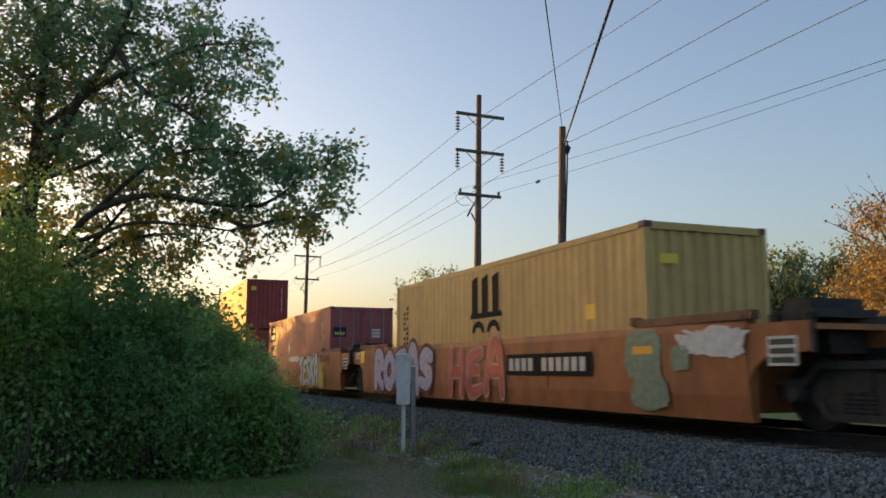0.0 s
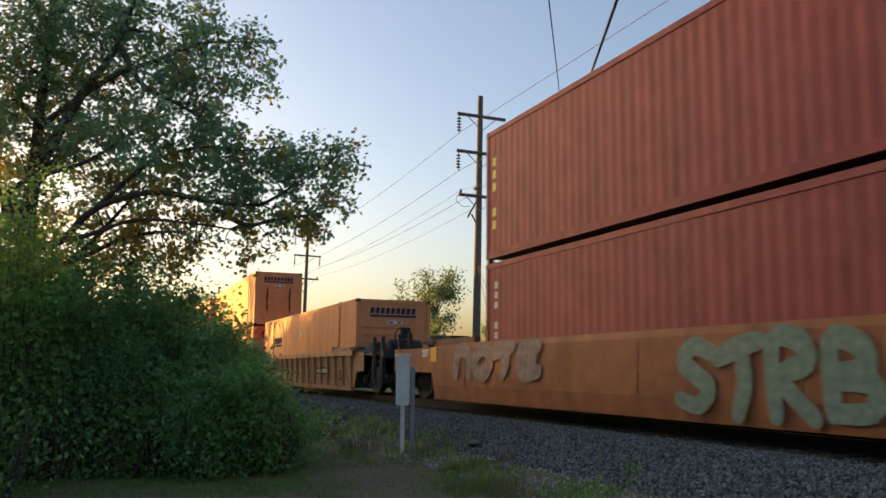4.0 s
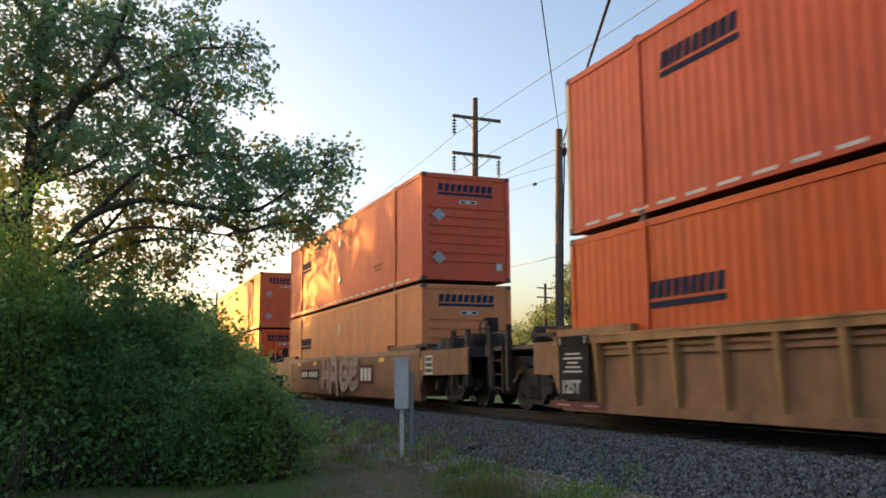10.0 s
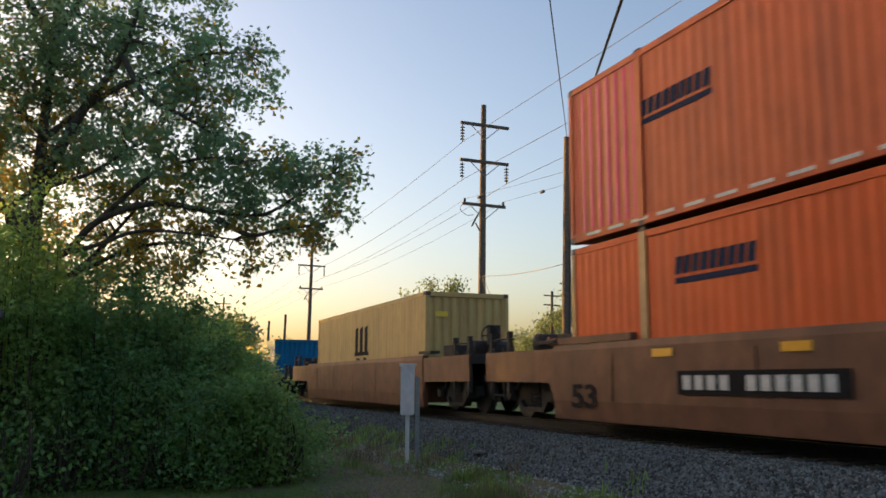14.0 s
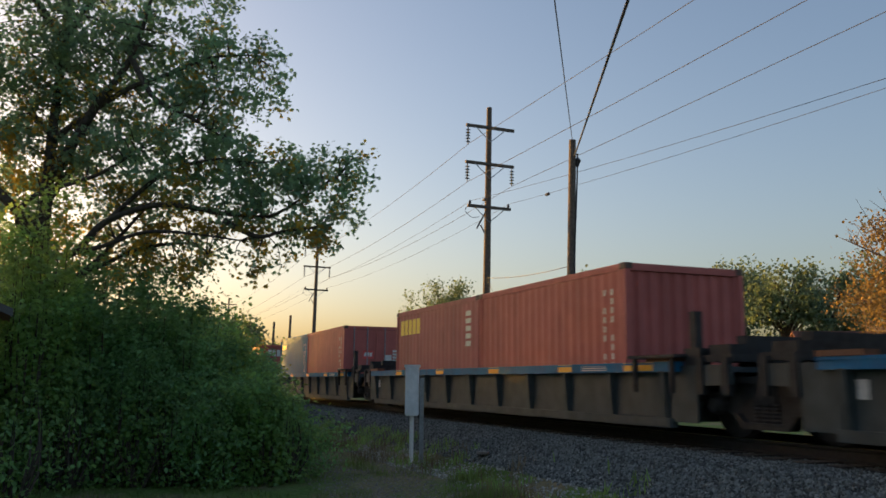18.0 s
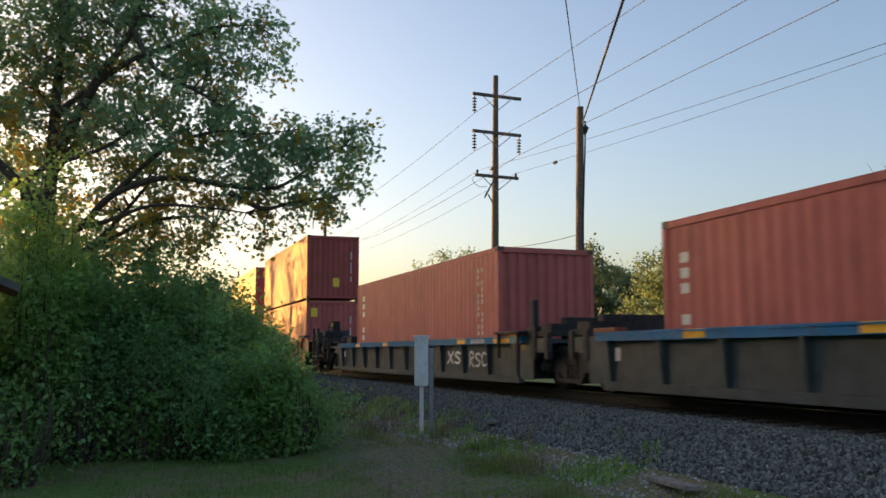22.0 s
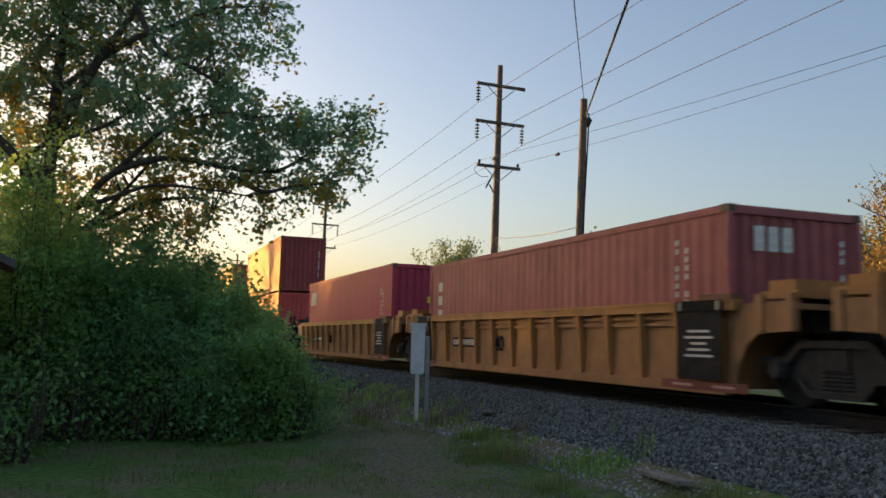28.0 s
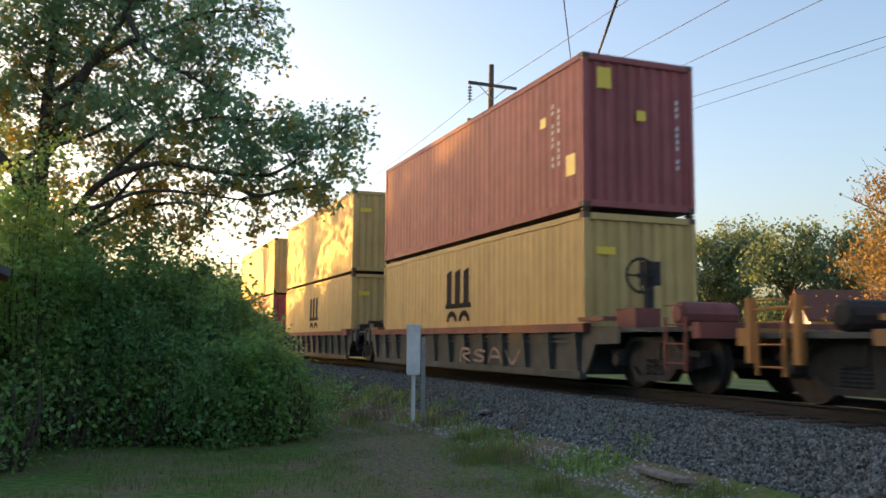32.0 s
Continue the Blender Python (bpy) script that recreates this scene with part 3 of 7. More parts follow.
def diamond(parent, x, y, z, size, face="side"):
    me = mesh_of(("placard_holder", size), lambda bm: prism(bm, [(-size, 0), (0, -size), (size, 0), (0, size)], -0.02, 0), M["grey_metal"])
    return piece("placard_holder", me, parent, (x, y, z), "grey diamond placard holder", (0, 0, radians(90)) if face == "end" else None)


def container(label, length, height, paint, end="corrugated", width=2.438, wide=False, stacked=False, posts=None, mid_posts=True, group="containers on the train"):
    """An empty at the middle of the foot; the leading end at +length / 2. Its near side faces -y."""
    c = tagged(new("shipping_container"), label, "shipping container", group=group)
    P, hl, hw = M[paint], length / 2, width / 2
    post, rail = 0.11, 0.11
    key = (length, height, width, paint)
    side_h = height - 0.15 - rail
    wl = length - 2 * post
    sheet = mesh_of(("side_wall", *key), lambda bm: corrugated(bm, wl, side_h, *((0.235, 0.009, 0.06) if wide else (0.278, 0.010, 0.075))), P)
    piece("side_wall", sheet, c, (wl / 2, -hw + 0.022, 0.15))
    piece("side_wall", sheet, c, (-wl / 2, hw - 0.022, 0.15), turn=(0, 0, radians(180)))
    piece("roof_panel", mesh_of(("roof_panel", *key), lambda bm: box(bm, -hl + 0.05, hl - 0.05, -hw + 0.05, hw - 0.05, height - 0.06, height - 0.03), P), c)
    piece("underframe", mesh_of(("underframe", *key), lambda bm: box(bm, -hl + 0.05, hl - 0.05, -hw + 0.06, hw - 0.06, 0.03, 0.14), M["under"]), c)
    tr = mesh_of(("top_rail", *key), lambda bm: box(bm, -wl / 2, wl / 2, -0.03, 0.03, -rail, 0), P)
    br = mesh_of(("bottom_rail", *key), lambda bm: box(bm, -wl / 2, wl / 2, -0.025, 0.025, 0, 0.15), P)
    for s in (-1, 1):
        piece("top_rail", tr, c, (0, s * (hw - 0.035), height - 0.012))
        piece("bottom_rail", br, c, (0, s * (hw - 0.03), 0.012))
    ew = width - 2 * post
    ert = mesh_of(("end_rail", *key), lambda bm: box(bm, -0.05, 0.05, -ew / 2, ew / 2, 0, 0.12), P)
    for s in (-1, 1):
        piece("end_rail", ert, c, (s * (hl - 0.055), 0, height - 0.13))
        piece("end_rail", ert, c, (s * (hl - 0.055), 0, 0.02))
    PP = M[posts] if posts else P
    pm = mesh_of(("corner_post", *key, posts), lambda bm: box(bm, -post / 2, post / 2, -post / 2, post / 2, 0.11, height - 0.11), PP)
    cm = mesh_of(("corner_casting",), lambda bm: bmesh.ops.bevel(bm, geom=[e for e in (box(bm, -0.089, 0.089, -0.081, 0.081, 0, 0.118) and bm.edges)], offset=0.012, segments=1, affect="EDGES"), M["casting"])
    for sx in (-1, 1):
        for sy in (-1, 1):
            piece("corner_post", pm, c, (sx * (hl - post / 2 - 0.004), sy * (hw - post / 2 - 0.004), 0))
            for z in (0, height - 0.118):
                piece("corner_casting", cm, c, (sx * (hl - 0.088), sy * (hw - 0.08), z))
    # leading end
    if end == "corrugated":
        eh = height - 0.28
        em = mesh_of(("end_wall", *key), lambda bm: corrugated(bm, ew, eh, 0.25, 0.045, 0.07), P)
        piece("end_wall", em, c, (hl - 0.03, ew / 2, 0.14), turn=(0, 0, radians(90)))
    elif end == "ribbed":
        def ribs(bm):
            box(bm, -0.03, 0, -ew / 2, ew / 2, 0, height - 0.26)
        piece("end_wall", mesh_of(("flat_end_wall", *key), ribs, P), c, (hl - 0.03, 0, 0.13))
        rm = mesh_of(("end_rib", *key), lambda bm: box(bm, 0, 0.035, -ew * 0.44, ew * 0.44, -0.035, 0.035), P)
        for i in range(7):
            piece("end_rib", rm, c, (hl - 0.03, 0, 0.55 + i * 0.24))
    else:
        dm = mesh_of(("door", *key), lambda bm: corrugated_door(bm, ew / 2 - 0.015, height - 0.28), P)
        bar = mesh_of(("locking_bar", height), lambda bm: tube(bm, [(0, 0, 0.08), (0, 0, height - 0.1)], 0.02, 6), M["grey_metal"])
        hm = mesh_of(("door_handle",), lambda bm: box(bm, 0, 0.03, -0.22, 0.22, -0.015, 0.015), M["grey_metal"])
        for s in (-1, 1):
            d = piece("door", dm, c, (hl - 0.05, s * ew / 4, 0.14))
            for o in (-0.22, 0.28) if s > 0 else (-0.28, 0.22):
                b = piece("locking_bar", bar, d, (0.055, o, -0.1))
            piece("door_handle", hm, d, (0.075, 0, 0.85))
    em2 = mesh_of(("rear_end_wall", *key), lambda bm: corrugated(bm, ew, height - 0.28, 0.25, 0.045, 0.07), P)
    piece("end_wall", em2, c, (-hl + 0.03, -ew / 2, 0.14), turn=(0, 0, radians(-90)))
    if wide:
        # stacking posts at the forty-foot points and reflective tape along the foot
        wp = mesh_of(("stacking_post", *key, posts, mid_posts), lambda bm: box(bm, -0.09, 0.09, -0.03, 0.03, 0.1, height - 0.02), PP if mid_posts else P)
        for sx in (-1, 1):
            for sy in (-1, 1):
                piece("stacking_post", wp, c, (sx * 6.0, sy * (hw - 0.022), 0))
                piece("corner_casting", cm, c, (sx * 6.0, sy * (hw - 0.08), height - 0.09))
                piece("corner_casting", cm, c, (sx * 6.0, sy * (hw - 0.08), -0.02))
        tape = mesh_of(("reflective_tape",), lambda bm: box(bm, -0.22, 0.22, -0.003, 0, -0.025, 0.025), M["mark"])
        for i in range(22):
            piece("reflective_tape", tape, c, (-hl + 0.8 + i * 0.69, -hw - 0.0055 + 0.005, 0.10))
    if stacked:
        lock = mesh_of(("twist_lock",), lambda bm: (box(bm, -0.05, 0.05, -0.05, 0.05, -0.088, 0.0), box(bm, -0.08, 0.08, -0.075, 0.075, -0.055, -0.035)), M["casting"])
        for sx in (-1, 1):
            for sy in (-1, 1):
                piece("twist_lock", lock, c, (sx * ((6.0 if wide else hl - 0.088)), sy * (hw - 0.08), -0.001 if not wide else -0.02))
    return c


def corrugated_door(bm, w, h):
    box(bm, 0, 0.03, -w / 2, w / 2, 0, h)
    for i in range(5):
        z = 0.12 + i * (h - 0.3) / 5
        box(bm, 0.03, 0.045, -w / 2 + 0.08, w / 2 - 0.08, z, z + (h - 0.3) / 5 - 0.09)


def put(thing, x, z, y=TRACK_Y):
    """Set a thing on the train: x of its origin when the clip starts."""
    thing.location = (x, y, z)
    ROLLING.append((thing, x, y, z))
    return thing


# ---- well cars ----
def bogie(parent, x, r=0.46):
    b = new("bogie")
    b.parent = parent
    b.location = (x, 0, 0)
    frame_line = [(-1.25, 0.42), (-1.2, 0.62), (-0.75, 0.64), (-0.55, 0.84), (0.55, 0.84), (0.75, 0.64), (1.2, 0.62), (1.25, 0.42), (1.0, 0.36), (0.62, 0.36), (0.42, 0.16), (-0.42, 0.16), (-0.62, 0.36), (-1.0, 0.36)]
    sf = mesh_of(("side_frame",), lambda bm: (prism(bm, frame_line, -0.05, 0.07), prism(bm, [(-1.2, 0.55), (-0.72, 0.56), (-0.52, 0.76), (0.52, 0.76), (0.72, 0.56), (1.2, 0.55), (1.2, 0.63), (0.75, 0.65), (0.55, 0.85), (-0.55, 0.85), (-0.75, 0.65), (-1.2, 0.63)], -0.12, 0.08), prism(bm, [(-0.62, 0.36), (-0.42, 0.16), (0.42, 0.16), (0.62, 0.36), (0.5, 0.36), (0.36, 0.24), (-0.36, 0.24), (-0.5, 0.36)], -0.12, 0.08)), M["bogie"])
    cap = mesh_of(("axle_box",), lambda bm: tube(bm, [(0, -0.09, 0), (0, 0.0, 0), (0, 0.09, 0)], [0.1, 0.14, 0.14], 10), M["bogie"])
    spring = mesh_of(("spring",), lambda bm: tube(bm, [(0, 0, 0.2 + i * 0.025) for i in range(13)], [0.075 if i % 2 else 0.055 for i in range(13)], 8), M["bogie"])
    for s in (-1, 1):
        piece("side_frame", sf, b, (0, s * 1.02, 0))
        for dx in (-0.17, 0.0, 0.17):
            piece("spring", spring, b, (dx, s * 1.04, 0))
        for k in (-0.89, 0.89):
            piece("axle_box", cap, b, (k, s * 1.15, r), turn=(0, 0, 0 if s < 0 else math.pi))
    piece("bolster", mesh_of(("bolster",), lambda bm: box(bm, -0.2, 0.2, -1.1, 1.1, 0.5, 0.78), M["bogie"]), b)

    def axle(bm):
        tube(bm, [(0, -0.95, 0), (0, 0.95, 0)], 0.085, 8)
        for s in (-1, 1):
            y = s * 0.74
            tube(bm, [(0, y - 0.065 * s, 0), (0, y - 0.03 * s, 0), (0, y - 0.02 * s, 0), (0, y + 0.075 * s, 0)], [r + 0.025, r + 0.025, r, r - 0.006], 28)
            tube(bm, [(0, y + 0.075 * s, 0), (0, y + 0.078 * s, 0)], [r - 0.05, r - 0.06], 28)
    ws = mesh_of(("wheelset", r), axle, M["wheel"])
    for k in (-0.89, 0.89):
        w = piece("wheelset", ws, b, (k, 0, r))
        WHEELS.append((w, k, r))
    return b


def ring(bm, radius, thick, n=20, sides=6):
    """A closed hoop about the x axis."""
    rows = [[bm.verts.new((thick * math.sin(6.2832 * k / sides), (radius + thick * math.cos(6.2832 * k / sides)) * math.cos(6.2832 * i / n), (radius + thick * math.cos(6.2832 * k / sides)) * math.sin(6.2832 * i / n)))
             for k in range(sides)] for i in range(n)]
    for i in range(n):
        for k in range(sides):
            bm.faces.new((rows[i][k], rows[i][(k + 1) % sides], rows[(i + 1) % n][(k + 1) % sides], rows[(i + 1) % n][k]))


def arch_plate(hw, pc, reach, zt, square=False, joint=False):
    """The side of a car's end: from the well out over the wheels, its foot cut away."""
    if square:
        return [(hw, 0.2), (hw + 0.62, 0.2), (hw + 0.62, 0.72), (pc + reach, 0.74), (pc + reach, zt), (hw, zt)]
    if joint:
        return [(hw, 0.2), (hw + 0.16, 0.2), (hw + 0.24, 0.52), (hw + 0.40, 0.78), (hw + 0.62, 0.93), (pc + reach, 0.97), (pc + reach, zt), (hw, zt)]
    return [(hw, 0.2), (hw + 0.1, 0.2), (hw + 0.22, 0.3), (hw + 0.48, 0.72), (pc + reach, 0.74), (pc + reach, zt), (hw, zt)]


def well_car(label, style, well, lead, tail, body, chord, half_lead, half_tail, lead_bogie=True, tail_bogie=False, plate="black", step=1.0, ztop=1.39, group="well cars"):
    """One unit of a stack train. style: ribbed or smooth. Origin: rail top, middle of the well."""
    u = tagged(new("well_car"), label, "well car", group=group)
    hw = well / 2
    B, C = M[body], M[chord]
    zt = ztop
    key = (style, well, body, chord, ztop)
    for s in (-1, 1):
        if style == "ribbed":
            piece("top_chord", mesh_of(("top_chord", *key), lambda bm: (box(bm, -hw - 0.25, hw + 0.25, -0.08, 0.08, zt - 0.15, zt), box(bm, -hw - 0.25, hw + 0.25, -0.10, 0.06, zt - 0.04, zt - 0.015)), C), u, (0, s * 1.40, 0))
            piece("side_sheet", mesh_of(("side_sheet", *key), lambda bm: prism(bm, [(-hw - 0.05, 0.2), (hw + 0.05, 0.2), (hw + 0.05, zt - 0.15), (-hw - 0.05, zt - 0.15)], -0.012, 0.012), B), u, (0, s * 1.34, 0))
            if chord != "car_blue":
                piece("stiffener", mesh_of(("stiffener", *key), lambda bm: [box(bm, -hw, hw, -0.03, 0.03, z, z + 0.05) for z in (zt - 0.35, zt - 0.25)], B), u, (0, s * 1.375, 0))
            rib = mesh_of(("rib", *key), lambda bm: rib_shape(bm, zt - 0.14), C if chord in ("car_yellow", "car_gold") else B)
            n = int(well / step)
            for i in range(n + 1):
                piece("rib", rib, u, (-hw + 0.1 + i * (well - 0.2) / n, s * 1.352, 0), turn=None if s < 0 else (0, 0, math.pi))
            piece("bottom_sill", mesh_of(("bottom_sill", *key, s), lambda bm: box(bm, -hw - 0.05, hw + 0.05, -0.06, 0.06, 0.11 if s < 0 else 0.19, 0.25), B), u, (0, s * 1.37, 0))
        else:
            # smooth sides lean outwards and fold in along the foot
            def side(bm):
                foot = 0.09 if s < 0 else 0.19
                o = [(-0.07, foot), (-0.11, 0.42), (-0.12, 1.28), (-0.10, zt), (0.05, zt), (0.05, foot)]
                e = [[bm.verts.new((x, y, z)) for y, z in o] for x in (-hw - 0.3, hw + 0.3)]
                bm.faces.new(e[0])
                bm.faces.new(e[1][::-1])
                for i in range(len(o)):
                    j = (i + 1) % len(o)
                    bm.faces.new((e[0][i], e[1][i], e[1][j], e[0][j]))
            piece("side_sheet", mesh_of(("side_sheet", *key, s), side, B), u, (0, s * 1.36, 0), turn=None if s < 0 else (0, 0, math.pi))
            seam = mesh_of(("seam", *key), lambda bm: box(bm, -0.025, 0.025, -0.012, 0.0, 0.44, 1.2), B)
            for i in range(5):
                piece("seam", seam, u, (-hw + (i + 0.5) * well / 5, s * 1.482, 0), turn=None if s < 0 else (0, 0, math.pi))
    piece("well_floor", mesh_of(("well_floor", *key), lambda bm: box(bm, -hw, hw, -1.3, 1.3, 0.19, 0.21), M["car_grey"]), u)
    for e, half, has, artic in ((1, half_lead, lead_bogie, lead == "joint"), (-1, half_tail, tail_bogie, tail == "joint")):
        pc = half if artic else hw + 1.75
        reach = -0.32 if artic else 1.55 if style == "smooth" else -0.55
        side_end = mesh_of(("end_side", *key, round(half, 2), artic), lambda bm, pc=pc, reach=reach: prism(bm, arch_plate(hw, pc, reach, zt - 0.06, chord == "car_blue", artic and zt > 1.2), -0.02, 0.02), B)
        for s in (-1, 1):
            piece("end_side", side_end, u, (0, s * (1.36 if style == "ribbed" else 1.44), 0), turn=None if e > 0 else (0, 0, math.pi))
        deck = mesh_of(("end_deck", *key, round(half, 2), artic), lambda bm, pc=pc, reach=-0.32 if artic else 1.55: (box(bm, hw, pc + reach, -1.34, 1.34, zt - 0.16, zt - 0.09), box(bm, hw, pc + (0.0 if artic else 2.0), -0.28, 0.28, 0.72, zt - 0.16), box(bm, hw - 0.04, hw + 0.04, -1.34, 1.34, 0.2, zt - 0.05)), B if style == "smooth" or artic else M["car_grey"])
        piece("end_deck", deck, u, turn=None if e > 0 else (0, 0, math.pi))
        # corner stanchion, ladder and brake gear at the end
        trim = C if chord == "car_red" or (plate is None and chord == "car_gold") else M["bogie"]
        stile = mesh_of(("stile", trim.name, zt), lambda bm: box(bm, -0.02, 0.02, -0.02, 0.02, 0.35, zt + 0.05), trim)
        rung = mesh_of(("rung", trim.name), lambda bm: tube(bm, [(0.0, 0, 0), (0.48, 0, 0)], 0.014, 6), trim)
        if not artic:
            gear = C if chord == "car_red" or (plate is None and chord == "car_gold") else M["bogie"]
            stan = mesh_of(("stanchion", gear.name, zt), lambda bm: box(bm, -0.055, 0.055, -0.05, 0.05, 0.5, zt + 0.36), gear)
            rail = mesh_of(("handrail", gear.name), lambda bm: tube(bm, [(-0.5, 0, 0), (0, 0, 0.02), (0.5, 0, 0)], 0.022, 6), gear)
            beam = mesh_of(("end_beam", gear.name), lambda bm: box(bm, -0.09, 0.09, -1.42, 1.42, -0.13, 0.1), gear)
            if chord != "car_red":
                for x in (0.55, 1.38):
                    piece("stanchion", stan, u, (e * (pc + x), -1.37, 0))
                piece("handrail", rail, u, (e * (pc + 0.85), -1.37, zt + 0.2))
            piece("end_beam", beam, u, (e * (pc + 1.5), 0, zt - 0.13))
            step_plate = mesh_of(("end_step", gear.name), lambda bm: box(bm, -0.42, 0.42, -0.16, 0.1, 0, 0.07), gear)
            piece("end_step", step_plate, u, (e * (hw + 0.55), -1.36, zt + 0.03))
            box_mesh = mesh_of(("valve_box", gear.name), lambda bm: (box(bm, -0.3, 0.3, -0.25, 0.25, 0, 0.34)), gear)
            piece("valve_box", box_mesh, u, (e * (hw + 0.75), -0.7, zt - 0.09))
            tank = mesh_of(("air_tank", gear.name), lambda bm: tube(bm, [(0, -0.55, 0), (0, -0.5, 0), (0, 0.5, 0), (0, 0.55, 0)], [0.12, 0.2, 0.2, 0.12], 12), gear if chord == "car_red" else M["bogie"])
            piece("air_tank", tank, u, (e * (pc + 0.35), -0.35, zt + 0.12))
            lad = new("ladder")
            lad.parent, lad.location = u, (e * (pc + 1.0) - 0.24, -1.40, 0)
            for x in (0, 0.48):
                piece("stile", stile, lad, (x, 0, 0))
            for k in range(4):
                piece("rung", rung, lad, (0, 0, 0.46 + k * 0.28))
            cp = mesh_of(("coupler",), lambda bm: (box(bm, 0, 0.75, -0.11, 0.11, -0.12, 0.12), box(bm, 0.7, 0.98, -0.16, 0.16, -0.16, 0.16)), M["bogie"])
            piece("coupler", cp, u, (e * (pc + 1.45), 0, 0.80), turn=None if e > 0 else (0, 0, math.pi))
            bw = mesh_of(("brake_wheel",), lambda bm: ring(bm, 0.24, 0.022), M["bogie"])
            spoke = mesh_of(("spoke",), lambda bm: tube(bm, [(0, 0, 0), (-0.03, 0.12, 0), (0, 0.235, 0)], 0.015, 5), M["bogie"])
            if e > 0:
                tall = chord == "car_red"
                bx, bz = (hw + 0.8, 1.89) if tall else (pc + 0.65, zt + 0.42)
                piece("brake_stand", mesh_of(("brake_stand", tall), lambda bm: (box(bm, -0.05, 0.05, -0.07, 0.07, 0, bz - zt + 0.2), box(bm, -0.14, 0.02, -0.05, 0.24, bz - zt - 0.05, bz - zt + 0.36)), M["bogie"]), u, (bx - 0.02, -0.50, zt - 0.1))
                wheel = piece("brake_wheel", bw, u, (bx + 0.09, -0.72 if tall else -0.55, bz))
                wheel.scale = (1, 1.2, 1.2) if tall else (1, 1, 1)
                for k in range(4):
                    piece("spoke", spoke, wheel, turn=(k * 1.5708, 0, 0))
                piece("hub", mesh_of(("hub",), lambda bm: tube(bm, [(-0.06, 0, 0), (0.03, 0, 0)], 0.045, 8), M["bogie"]), wheel)
        else:
            jm = mesh_of(("joint_casting", body), lambda bm: (box(bm, -0.5, 0.35, -0.3, 0.3, 0.72, 1.02), box(bm, -0.5, -0.3, -0.9, 0.9, 0.95, 1.42)), M["bogie"])
            piece("joint_casting", jm, u, (e * (pc - 0.25), 0, 0), turn=None if e > 0 else (0, 0, math.pi))
            dull = style == "smooth" or chord == "car_blue"
            post = mesh_of(("end_post", body), lambda bm: box(bm, -0.07, 0.07, -0.05, 0.05, 0.96 if zt > 1.2 else 0.6, zt + 0.04), M["bogie"] if dull else B)
            for d in (0.42, 0.95):
                piece("end_post", post, u, (e * (pc - d), -1.36, 0))
            cover = mesh_of(("joint_cover", body), lambda bm: (box(bm, -0.55, 0.1, -0.5, 0.5, 0, 0.1), box(bm, -0.5, -0.05, -0.42, 0.42, 0.1, 0.24)), M["bogie"] if dull else C)
            piece("joint_cover", cover, u, (e * (pc - 0.4), -0.85, zt - 0.02), turn=None if e > 0 else (0, 0, math.pi))
            piece("end_step", mesh_of(("joint_step", body), lambda bm: box(bm, -0.35, 0.35, -0.13, 0.1, 0, 0.07), M["car_brown"]), u, (e * (hw - 0.1), -1.37, zt + 0.002))
        if has:
            bogie(u, e * pc)
    if well > 16:
        # the raised guide beams at both ends of a long well
        beam = mesh_of(("guide_beam", body, ztop), lambda bm: (box(bm, -1.3, 1.3, -0.10, 0.04, zt, zt + 0.12), box(bm, -1.34, -1.24, -0.13, 0.04, zt + 0.02, zt + 0.16)), M["car_brown"] if style == "smooth" else B)
        for s in (-1, 1):
            for e in (-1, 1):
                piece("guide_beam", beam, u, (e * 7.4, s * 1.38, 0.001), turn=None if s < 0 else (0, 0, math.pi))
    if plate and style == "ribbed":
        for e in [k for k, end in ((1, lead), (-1, tail)) if end == "joint" or (k < 0 and well > 16)]:
            panel = piece("stencil_panel", mesh_of(("stencil_panel", zt), lambda bm: box(bm, -0.5, 0.5, -0.004, 0.004, 0.3, zt - 0.155), M[plate]), u, (e * (hw - 0.45), -1.487, 0), "black stencil panel on the car side")
            for k in range(5):
                patch(panel, "stencil_line", 0.0, 0.62 + k * 0.085 if e > 0 else 0.78 + k * 0.075, -0.0125, 0.62 - 0.14 * (k % 3), 0.035, M["mark"])
            if e < 0:
                piece("lettering", words("125T", 0.30, M["mark"], 0, 0.012), panel, (-0.40, -0.014, 0.42), "white capacity stencil")
            band = patch(u, "chord_band", e * (hw - 0.45), zt - 0.078, -1.5015, 1.05, 0.15, M["ink"], "black band round the top rail")
            for k in (-0.42, 0.42):
                patch(band, "clip", k, 0.0, -0.0035, 0.06, 0.12, M["grey_metal"])
            foot = patch(u, "foot_band", e * (hw - 0.45), 0.21, -1.437, 1.9, 0.13, M["car_red"], "dull red band along the foot")
            for k in (-0.45, 0.45):
                patch(foot, "stencil_line", k, 0.0, -0.0035, 0.45, 0.035, M["spray_pink"])
    return u


def rib_shape(bm, top):
    """A pressed stake, wide and deep at the top."""
    o = [(-0.065, top), (0.065, top), (0.04, 0.22), (-0.04, 0.22)]
    a = [bm.verts.new((x, 0, z)) for x, z in o]
    b = [bm.verts.new((x * 0.8, -0.13 if z > 0.5 else -0.05, z)) for x, z in o]
    bm.faces.new(a[::-1])
    bm.faces.new(b)
    for i in range(4):
        bm.faces.new((a[i], b[i], b[(i + 1) % 4], a[(i + 1) % 4]))


Z_LOW, Z_HIGH = RAIL_TOP + 0.215, RAIL_TOP + 3.20
H96, H86, L40, L53, L20 = 2.896, 2.591, 12.19, 16.46, 6.058


